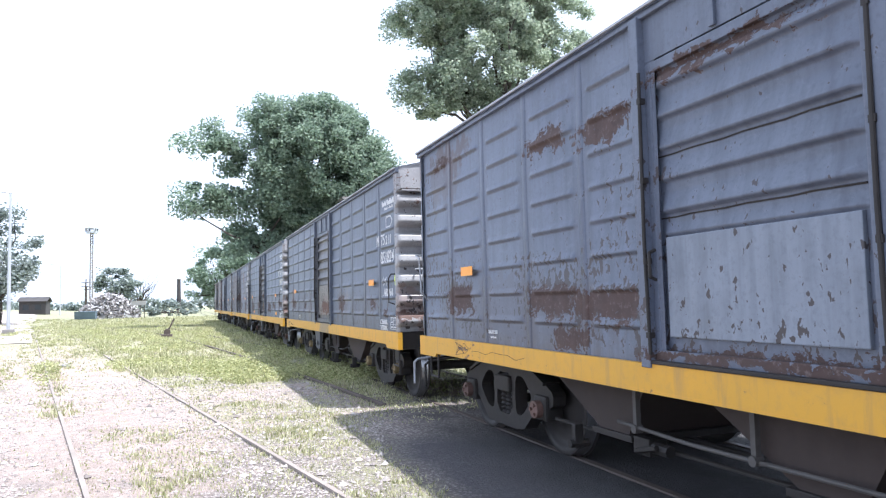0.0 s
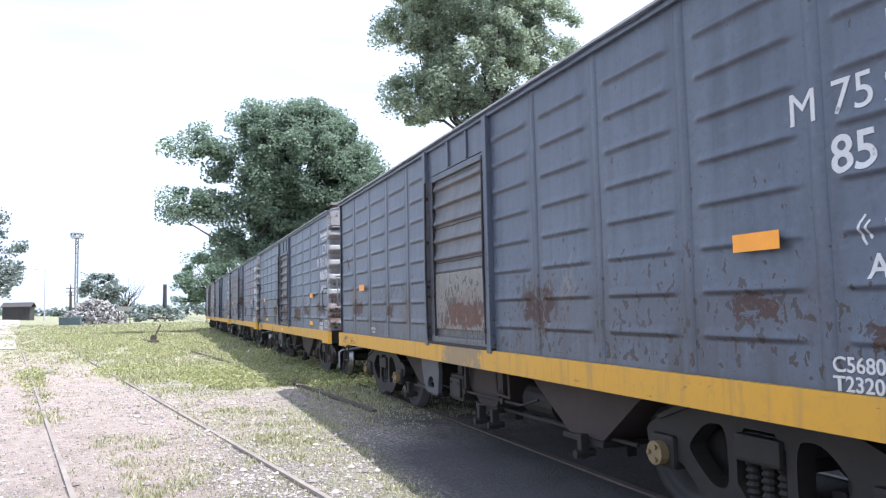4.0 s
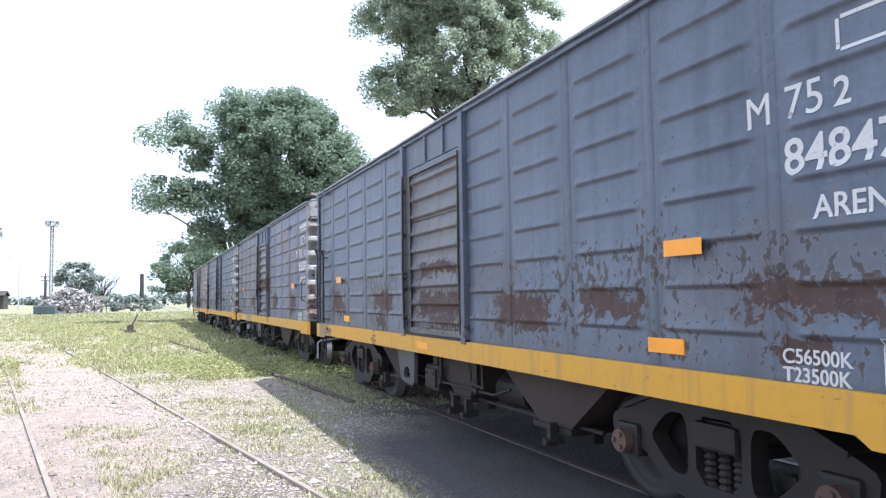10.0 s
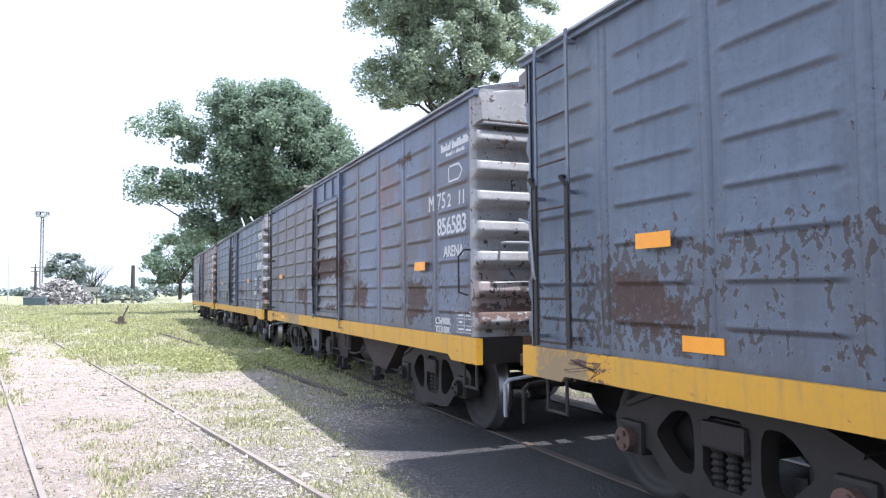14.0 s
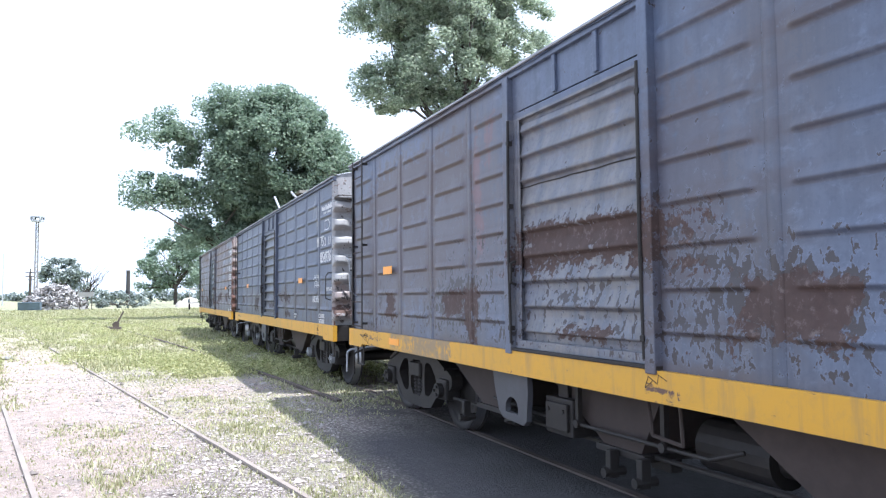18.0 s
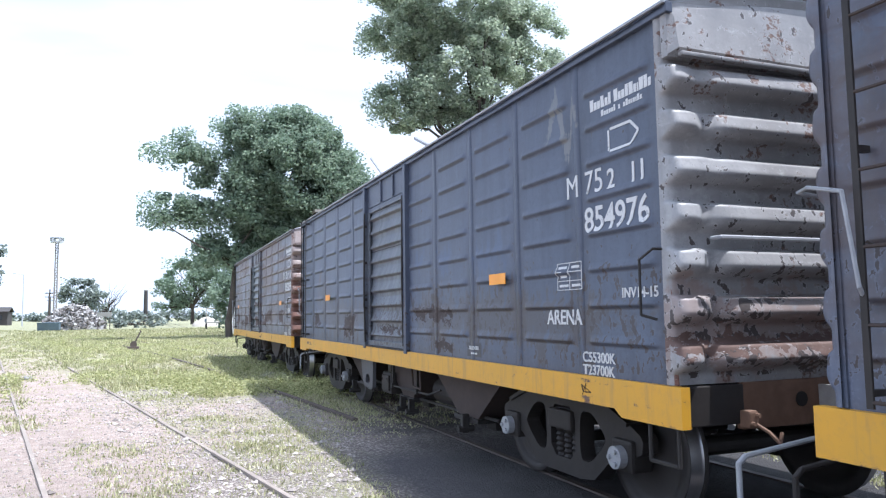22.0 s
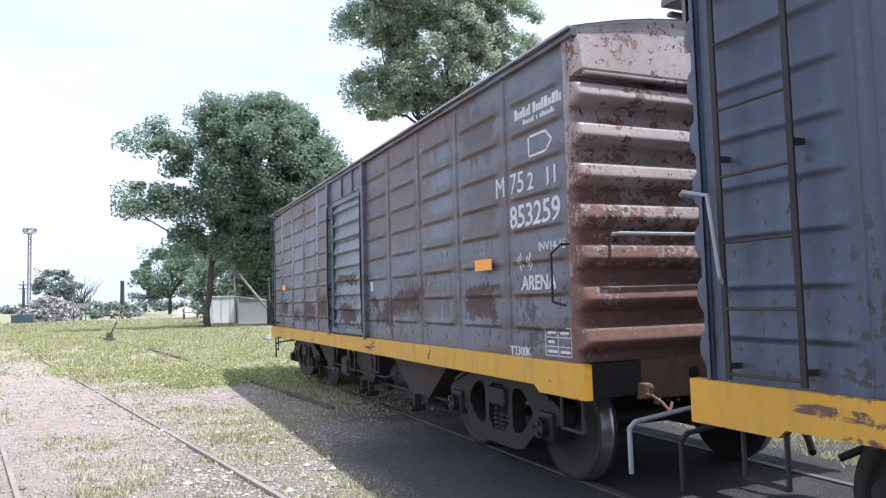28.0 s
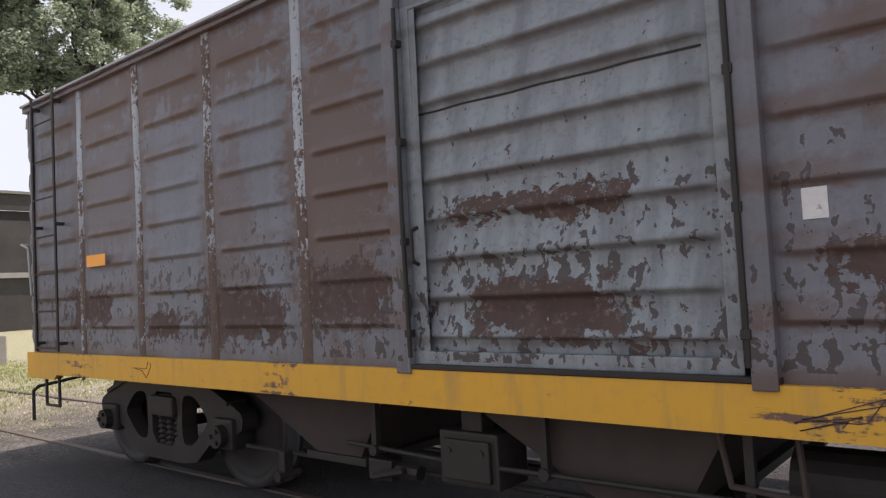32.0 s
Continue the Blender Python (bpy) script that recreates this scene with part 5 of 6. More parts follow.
    part("brake_pipe", bm, M["pipe"] if key == "A" else M["iron"], w)
    bm = bmesh.new()
    box(bm, -1.24, -1.16, 7.42, 7.62, 0.33, 0.46, 0.012)
    rod(bm, (-1.26, 7.55, 0.36), (-1.26, 7.30, 0.42), 0.022, 6)
    rod(bm, (-1.20, 7.40, 0.40), (-1.20, 7.22, 0.40), 0.045, 8)
    part("slack_adjuster", bm, M["iron"], w)
    for x, y0, y1 in ((-1.15, 3.2, 9.0), (-0.75, 2.3, 9.8)):
        part("brake_rod", rod(bmesh.new(), (x, y0, 0.42), (x, y1, 0.38), 0.018, 6), M["iron"], w)
    for y, q in ((8.35, 0.3), (5.5, 0.28), (5.85, 0.28), (3.75, 0.3)):
        bm = bmesh.new()
        box(bm, -1.34, -1.26, y - 0.03, y + 0.03, q - 0.06, q + 0.14, 0.01)
        rod(bm, (-1.38, y, q - 0.02), (-1.2, y, q - 0.02), 0.035, 8)
        part("gate_lever", bm, M["iron"], w)
    # stanchion with a round hole beside the far bogie
    bm = bmesh.new()
    hole = [(7.14 + 0.115 * math.cos(q * math.pi / 10), 0.535 + 0.105 * math.sin(q * math.pi / 10)) for q in range(11)] + [(7.03, 0.50), (7.25, 0.50)]
    cut_plate(bm, [[(7.50, 0.86), (7.46, 0.70), (7.38, 0.50), (7.30, 0.44), (6.93, 0.42), (6.88, 0.46), (6.85, 0.70), (6.86, 0.86)], hole], -1.42, -1.37)
    if key not in "AF":
        part("side_bracket", bm, M["bracket"], w)
    else:
        bm.free()
    for y in (1.95, 10.15):
        bogie(w, y, key)
        for dy in (-0.9, 0.9):
            wheelset(w, y + dy)
    # ladder and steps at the far corner, grab irons at the near one
    if key in "CDEF":
        l0, l1 = 11.28, 11.75
        lad = bmesh.new()
        for y in (l0, l1):
            box(lad, -1.545, -1.53, y - 0.018, y + 0.018, 1.08, 3.5, 0.004)
            for z in (1.15, 2.25, 3.40):
                box(lad, -1.535, -1.46, y - 0.018, y + 0.018, z - 0.015, z + 0.015)
        ladder = part("ladder", lad, paint if key == "C" else M["iron"], w, "painted steel ladder" if key == "C" else "dark steel ladder")
        if key == "C":
            for y, top in ((l0, 2.32), (l1, 2.36)):
                bm = bmesh.new()
                box(bm, -1.562, -1.546, y - 0.026, y + 0.026, 1.08, top, 0.006)
                tube(bm, [(-1.555, y, top - 0.02), (-1.575, y + 0.05, top + 0.05), (-1.50, y + 0.09, top + 0.06)], 0.018, 6)
                part("stile_patch", bm, M["iron"], ladder, "blackened lower ladder stile")
        bm = bmesh.new()
        rod(bm, (-1.537, l0, 1.11), (-1.537, l1, 1.11), 0.009, 6)
        rung = None
        for z in (1.11, 1.45, 1.80, 2.15, 2.51, 2.87, 3.23):
            if rung is None:
                rung = part("rung", bm, M["hopper"], ladder)
            else:
                r = part("rung", rung.data, None, ladder)
                r.matrix_basis = pose(0, 0, z - 1.11)
    for y in (11.62, 0.22):
        bm = bmesh.new()
        tube(bm, [(-1.45, y - 0.14, 0.84), (-1.45, y - 0.14, 0.56), (-1.45, y + 0.14, 0.56), (-1.45, y + 0.14, 0.84)], 0.014, 6)
        part("step", bm, M["iron"], w)
    bm = bmesh.new()
    tube(bm, [(-1.47, 0.15, 1.92), (-1.535, 0.16, 1.92), (-1.535, 0.30, 1.86), (-1.535, 0.30, 1.50), (-1.47, 0.22, 1.47)], 0.009, 6)
    part("grab_iron", bm, M["iron"], w)
    bm = bmesh.new()
    tube(bm, [(-1.20, 12.18, 2.10), (-1.42, 12.18, 2.12), (-1.56, 12.00, 2.11), (-1.575, 11.80, 2.06), (-1.575, 11.74, 1.62), (-1.47, 11.78, 1.52)], 0.011, 6)
    part("corner_grab", bm, M["grab"], w, "pale bent corner grab bar")
    # roof hatches
    for y in (1.4, 3.6, 8.5, 10.9):
        bm = bmesh.new()
        box(bm, -1.05, -0.35, y - 0.35, y + 0.35, 3.58, 3.72, 0.02)
        part("roof_hatch", bm, paint, w)
    for y, lean in {"E": ((7.9, 1.0), (5.6, 0.6))}.get(key, ((8.3, 0.0),)):
        bm = bmesh.new()
        z = 3.72
        tube(bm, [(-0.8, y, z - 0.1), (-0.85, y + 0.1, z + 0.1), (-0.9, y + 0.75, z + 0.14 + 0.42 * lean)], 0.03, 6)
        part("roof_bar", bm, M["grab"], w)
    markings(key, w)
    return w


WAGONS = {
    "A": wagon("A", "grey-blue covered freight wagon with rust patches on its panels"),
    "B": wagon("B", "slate grey covered freight wagon with a yellow sill"),
    "C": wagon("C", "blue covered freight wagon peeling to rust near its sill"),
    "D": wagon("D", "brown-stained grey covered freight wagon with a rusty door"),
    "E": wagon("E", "dark blue covered freight wagon with white stencils"),
    "F": wagon("F", "heavily rusted last freight wagon with a pale blue door"),
}


# ---------------------------------------------------------------- plants
def leaf_mesh(name, centres, spread, count, size, seed, flat=0.5):
    """Many small leaves round the given clump centres."""
    rng = np.random.default_rng(seed)
    c = np.asarray(centres, float)
    r = np.asarray(spread, float)
    pick = rng.integers(0, len(c), count)
    off = np.clip(rng.normal(0, 0.5, (count, 3)), -0.85, 0.85) * r[pick][:, None]
    off[:, 2] *= 0.75
    p = c[pick] + off
    d = rng.normal(0, 1, (count, 3))
    d[:, 2] *= flat
    d /= np.linalg.norm(d, axis=1)[:, None]
    up = rng.normal(0, 1, (count, 3))
    n = np.cross(d, up)
    n /= np.linalg.norm(n, axis=1)[:, None]
    s = size * rng.uniform(0.6, 1.3, count)[:, None]
    v = np.empty((count, 4, 3))
    v[:, 0], v[:, 1] = p - d * s * 0.5, p + n * s * 0.32
    v[:, 2], v[:, 3] = p + d * s * 0.5, p - n * s * 0.32
    me = bpy.data.meshes.new(name)
    me.vertices.add(count * 4)
    me.loops.add(count * 4)
    me.polygons.add(count)
    me.vertices.foreach_set("co", v.ravel())
    me.loops.foreach_set("vertex_index", np.arange(count * 4))
    me.polygons.foreach_set("loop_start", np.arange(0, count * 4, 4))
    me.polygons.foreach_set("loop_total", np.full(count, 4))
    me.update(calc_edges=True)
    me.validate()
    return me


def limb(bm, a, b, r0, r1, rng, bends=3, crook=0.05):
    """A tapered, slightly crooked limb."""
    a, b = Vector(a), Vector(b)
    pts = [a]
    for i in range(1, bends):
        q = a.lerp(b, i / bends)
        pts.append(q + Vector(rng.normal(0, crook * (b - a).length, 3)))
    pts.append(b)
    for i in range(bends):
        f0, f1 = r0 + (r1 - r0) * i / bends, r0 + (r1 - r0) * (i + 1) / bends
        rod(bm, pts[i], pts[i + 1], f0, 7, f1)


def tree(name, at, trunk_top, trunk_r, blobs, leaves, size, material, label, seed, clumps=200, clump_r=0.9, trunks=((0, 0),)):
    """blobs: (x, y, z, rx, ry, rz) of the crown's masses, measured from the foot."""
    rng = np.random.default_rng(seed)
    e = thing(name, at)
    tagged(e, label, "tree")
    vol = np.array([b[3] * b[4] * b[5] for b in blobs]) ** 0.85
    centres, radii = [], []
    for i in range(clumps):
        x, y, z, rx, ry, rz = blobs[rng.choice(len(blobs), p=vol / vol.sum())]
        d = rng.normal(0, 1, 3)
        d /= np.linalg.norm(d)
        k = rng.uniform(0.35, 1.0) ** 0.5
        centres.append((x + d[0] * rx * k, y + d[1] * ry * k, z + d[2] * rz * k))
        radii.append(clump_r * rng.uniform(0.55, 1.35))
    for dx, dy in trunks:
        bm = bmesh.new()
        limb(bm, (dx, dy, -0.3), (dx * 0.9, dy * 0.9, trunk_top), trunk_r, trunk_r * 0.65, rng, 4, 0.014)
        part("trunk", bm, M["bark"], e)
    bm = bmesh.new()
    order = rng.permutation(len(centres))[: 26]
    for i in order:
        c = centres[i]
        f = min(trunks, key=lambda q: abs(q[0] - c[0]))
        limb(bm, (f[0] * 0.9, f[1] * 0.9, trunk_top * rng.uniform(0.75, 0.97)), c, trunk_r * 0.42, 0.03, rng, 4)
    tagged(part("branchwork", bm, M["bark"], e), kind="stuff")
    crown = part("crown", leaf_mesh("crown", centres, radii, leaves, size, seed + 1), material, e)
    tagged(crown, kind="stuff")
    return e


tree("tree", (9.6, 57, 0), 6.0, 0.28,
     [(0.2, 0, 5.8, 2.6, 2.0, 1.7), (-1.8, 0, 6.0, 2.2, 1.8, 1.6), (3.2, 0, 5.6, 2.4, 2.2, 1.8), (0.9, 0, 12.5, 5.3, 4.4, 4.7), (-2.2, 0, 14.3, 2.9, 2.5, 2.9), (4.3, 0, 11.9, 2.6, 2.3, 3.1), (-2.4, 0, 9.7, 3.0, 2.5, 2.9), (-3.5, 0, 16.2, 1.4, 1.2, 1.1),
      (1.1, 0, 16.9, 2.2, 1.7, 1.0), (3.8, 0, 15.1, 1.5, 1.3, 1.1), (-7.5, 0, 14.3, 1.5, 1.3, 1.1), (-8.2, 0, 13.4, 1.5, 1.3, 0.8), (-6.0, 0, 13.0, 0.9, 1.1, 1.7),
      (-8.2, 0, 9.6, 1.9, 1.7, 0.8), (-6.3, 0, 9.3, 1.8, 1.5, 0.9), (-9.3, 0, 8.7, 1.1, 1.1, 0.4), (-6.0, 0, 6.0, 2.1, 1.8, 1.0), (-3.7, 0, 6.9, 2.2, 2.0, 1.9),
      (2.0, 0, 8.3, 3.7, 3.0, 2.6), (5.2, 0, 7.9, 3.1, 2.6, 3.1)],
     210000, 0.25, M["leaf_dark"], "large dark green broadleaf tree with a wide crown", 11, 640, 0.95, ((-4.0, 0), (0.7, 0.4), (1.6, 2.4)))
tree("tree", (29.3, 66, 0), 19.0, 0.5,
     [(-0.1, 0, 26.2, 5.7, 4.6, 6.0), (-6.7, 0, 21.8, 2.8, 2.6, 3.0), (-8.0, 0, 28.3, 2.9, 2.6, 1.9), (8.1, 0, 29.5, 3.1, 2.8, 5.3), (-3.5, 0, 22.9, 3.2, 3.0, 3.2),
      (-9.2, 0, 20.3, 1.0, 1.2, 1.2), (3.8, 0, 29.9, 2.8, 2.6, 3.9), (-5.4, 0, 29.3, 2.7, 2.3, 3.0), (-2.1, 0, 33.2, 8.4, 4.6, 4.6), (2.5, 0, 19.0, 4.9, 3.5, 3.5)],
     150000, 0.31, M["leaf_pale"], "tall poplar with silvery green leaves", 23, 430, 1.1)
tree("tree", (13.0, 73, 0), 2.6, 0.25, [(-3.2, 0, 3.6, 4.2, 2.2, 3.4), (2.5, 0, 3.8, 4.0, 2.4, 4.0), (-0.5, 0, 7.0, 4.5, 2.4, 2.5)],
     42000, 0.30, M["leaf_dark"], "dense dark tree behind the tin shed", 61, 220, 1.0)
tree("tree", (9.0, 172, 0), 4.5, 0.45, [(-1, 0, 9.0, 6.5, 4.0, 6.0), (-5.0, 0, 6.5, 3.5, 3.0, 4.0), (4.0, 0, 10.5, 5.0, 4.0, 6.0)],
     12000, 0.6, M["leaf_dark"], "dark round tree far beside the track", 31, 130, 1.4)
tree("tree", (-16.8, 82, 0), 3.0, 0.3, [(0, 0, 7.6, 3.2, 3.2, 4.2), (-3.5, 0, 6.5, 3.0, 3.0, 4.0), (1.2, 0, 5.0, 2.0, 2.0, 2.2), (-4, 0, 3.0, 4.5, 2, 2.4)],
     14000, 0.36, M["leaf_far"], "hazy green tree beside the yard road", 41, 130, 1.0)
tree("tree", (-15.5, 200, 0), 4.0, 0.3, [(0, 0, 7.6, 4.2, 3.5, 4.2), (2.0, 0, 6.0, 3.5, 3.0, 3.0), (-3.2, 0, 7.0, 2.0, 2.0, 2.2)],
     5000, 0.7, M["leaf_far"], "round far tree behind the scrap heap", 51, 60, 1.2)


def bare_tree(at, h, label, seed):
    rng = np.random.default_rng(seed)
    e = thing("bare_tree", at)
    tagged(e, label, "tree")
    bm = bmesh.new()
    limb(bm, (0, 0, -0.3), (0, 0, h * 0.4), 0.2, 0.14, rng)
    part("trunk", bm, M["bark"], e)
    bm = bmesh.new()
    for i in range(34):
        a = rng.uniform(0, 6.28)
        reach = rng.uniform(0.2, 0.62) * h
        s = (0, 0, h * rng.uniform(0.15, 0.4))
        top = (math.cos(a) * reach, math.sin(a) * reach * 0.6, h * rng.uniform(0.6, 1.0))
        limb(bm, s, top, 0.09, 0.03, rng, 4)
    tagged(part("branches", bm, M["bark"], e), kind="stuff")


bare_tree((-10.0, 205, 0), 10.5, "leafless tree with fanned grey branches", 5)


def far_woods():
    rng = np.random.default_rng(77)
    centres, radii = [], []
    for x in np.arange(-160, 120, 2.2):
        y = 270 + 30 * math.sin(x * 0.06) + rng.normal(0, 6)
        h = 3.2 + 1.8 * noise.noise(Vector((x * 0.08, 0, 3))) + (3.0 if -75 < x < -55 else 0)
        for j in range(3):
            centres.append((x + rng.normal(0, 1), y, rng.uniform(0.6, max(1.2, h))))
            radii.append(1.7)
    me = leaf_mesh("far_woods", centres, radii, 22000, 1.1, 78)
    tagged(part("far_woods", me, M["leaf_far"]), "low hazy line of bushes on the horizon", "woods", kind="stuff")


far_woods()


def grass_cover(x, y):
    """How thick the grass grows, 0 to 1."""
    if abs(x - TRACK_X) < 1.3 and y < 9.6:
        return 0.0
    s = x - siding_x(y)
    n = 0.5 + 0.5 * noise.noise(Vector((x * 0.8, y * 0.5, 2.0))) + 0.45 * noise.noise(Vector((x * 2.6, y * 2.2, 5.0)))
    if s < -1.6:
        base = 0.05 if y < 45 else 0.35
        if -2.2 < s < -1.2 and 14 < y < 26:
            base = 0.4
    elif s < 0.8:
        base = 0.10 + 0.45 * min(1, max(0, (y - 20) / 14))
        if y < 10.5 and s > -0.5:
            base = 0.65
        if -1.15 < s < -0.65 and 12 < y < 24:
            base = 0.7
    else:
        base = 0.85 + 0.12 * min(1, max(0, (y - 10.5) / 12))
        if 12.2 < y < 15.0 and x < 2.2:
            base *= 0.3
    if x > 2.0 and y < 12.5 and x < 6:
        base *= 0.6 if y > 9 else 0.0
    return max(0.0, min(1.0, base * (0.15 + 1.5 * n * n * 1.3)))


def build_grass():
    rng = np.random.default_rng(5)
    rows = {"grass": [], "straw": []}
    for tries in range(260000):
        y = 4.6 + 105 * rng.random() ** 2.3
        x = rng.uniform(-7 - 0.22 * y, 8.5)
        c = grass_cover(x, y)
        if rng.random() > c:
            continue
        tall = 0.025 + 0.06 * c * rng.random()
        if y > 17 and rng.random() < 0.25:
            tall += 0.16 * rng.random() * c
        if y < 12:
            tall *= 0.75
        wide = 0.006 + 0.0007 * y
        kind = "straw" if rng.random() < (0.30 if y < 13 else 0.16) else "grass"
        for _ in range(3):
            rows[kind].append((x + rng.normal(0, 0.05), y + rng.normal(0, 0.05), tall * rng.uniform(0.5, 1.3), wide, rng.uniform(0, 6.28), rng.normal(0, 0.7)))
    for kind, label in (("grass", "patchy yellow-green grass between the rails"), ("straw", "dry pale weed stems among the grass")):
        a = np.array(rows[kind])
        n = len(a)
        z = np.array([ground_height(x, y) for x, y in a[:, :2]])
        dx, dy = np.cos(a[:, 4]) * a[:, 3], np.sin(a[:, 4]) * a[:, 3]
        lx, ly = -np.sin(a[:, 4]) * a[:, 2] * a[:, 5], np.cos(a[:, 4]) * a[:, 2] * a[:, 5]
        v = np.empty((n, 3, 3))
        v[:, 0] = np.stack([a[:, 0] - dx, a[:, 1] - dy, z - 0.01], 1)
        v[:, 1] = np.stack([a[:, 0] + dx, a[:, 1] + dy, z - 0.01], 1)
        v[:, 2] = np.stack([a[:, 0] + lx, a[:, 1] + ly, z + a[:, 2]], 1)
        me = bpy.data.meshes.new(kind)
        me.from_pydata(v.reshape(-1, 3), [], np.arange(n * 3).reshape(n, 3))
        me.update()
        tagged(part(kind, me, M[kind]), label, "grass", kind="stuff")


build_grass()


def build_weeds():
    """Clumps of broad-leaved weeds, rankest along the turnout and beside the train's shadow."""
    rng = np.random.default_rng(21)
    centres, radii = [], []
    for _ in range(34000):
        y = 11 + 60 * rng.random() ** 1.7
        x = rng.uniform(-5 - 0.17 * y, 7.5 if y > 14 else 3.4)
        s = x - siding_x(y)
        n = noise.noise(Vector((x * 0.45, y * 0.22, 8.0))) + 0.5 * noise.noise(Vector((x * 1.5, y * 0.9, 3.0)))
        rank = 0.12 + 1.25 * n + (0.35 if abs(x - turnout_x(y)) < 1.5 and y > 14 else 0.0)
        if s < 0.9:
            rank -= 0.55 if y < 40 else 0.25
            if abs(abs(s) - 0.9) < 0.3 and 13 < y < 24:
                rank += 0.45
        bald = 1 - abs(y + 1.6 * noise.noise(Vector((x * 0.9, y * 0.3, 6.0))) - 13.3) / 3.0
        if bald > 0 and x < 2.6:
            rank -= 1.3 * min(1.0, 1.6 * bald)
        if x > 2.3 and y < 15:
            rank -= 0.5
        if rng.random() > rank:
            continue
        tall = 0.03 + 0.10 * max(0.0, rank) * rng.random()
        centres.append((x, y, ground_height(x, y) + tall * 0.55))
        radii.append(0.10 + tall * 0.8)
    me = leaf_mesh("weeds", centres, radii, 150000, 0.055, 22, 0.35)
    tagged(part("weeds", me, M["weed"]), "low bright yellow-green weeds with pale tips", "weeds", kind="stuff")


build_weeds()


def build_gravel():
    """Loose stones of the ballast near the camera."""
    rng = np.random.default_rng(9)
    base = np.array([(1, 0, 0), (-1, 0, 0), (0, 1, 0), (0, -1, 0), (0, 0, 1), (0, 0, -1)], float)
    tri = np.array([(0, 2, 4), (2, 1, 4), (1, 3, 4), (3, 0, 4), (2, 0, 5), (1, 2, 5), (3, 1, 5), (0, 3, 5)])
    n = 22000
    y = 4.4 + 13 * rng.random(n) ** 1.4
    x = rng.uniform(-4.5, 2.5, n) - 0.25 * np.maximum(0, 9.5 - y)
    # few stones lie on the trodden strip along the siding
    keep = (np.abs(x + 0.1765 * y - 0.75) > 0.8) | (rng.random(n) < 0.3)
    x, y = x[keep], y[keep]
    n = len(x)
    s = rng.uniform(0.007, 0.024, n) * (1 + (rng.random(n) < 0.05) * 1.2)
    v = base[None] * rng.uniform(0.6, 1.2, (n, 6, 1)) * s[:, None, None] * np.array([1, 1, 0.65])
    z = np.array([ground_height(a, b) for a, b in zip(x, y)])
    v += np.stack([x, y, z + s * 0.2], 1)[:, None]
    f = tri[None] + 6 * np.arange(n)[:, None, None]
    me = bpy.data.meshes.new("gravel")
    me.from_pydata(v.reshape(-1, 3), [], f.reshape(-1, 3))
    m = Nodes("loose_stones", 0.9)
    g = m.tree.nodes.new("ShaderNodeNewGeometry")
    m.set("Base Color", m.mix(g.outputs["Random Per Island"], (0.20, 0.175, 0.16), (0.52, 0.47, 0.435)))
    tagged(part("gravel", me, m.mat), "loose grey ballast stones on the dirt", "gravel", kind="stuff")


build_gravel()


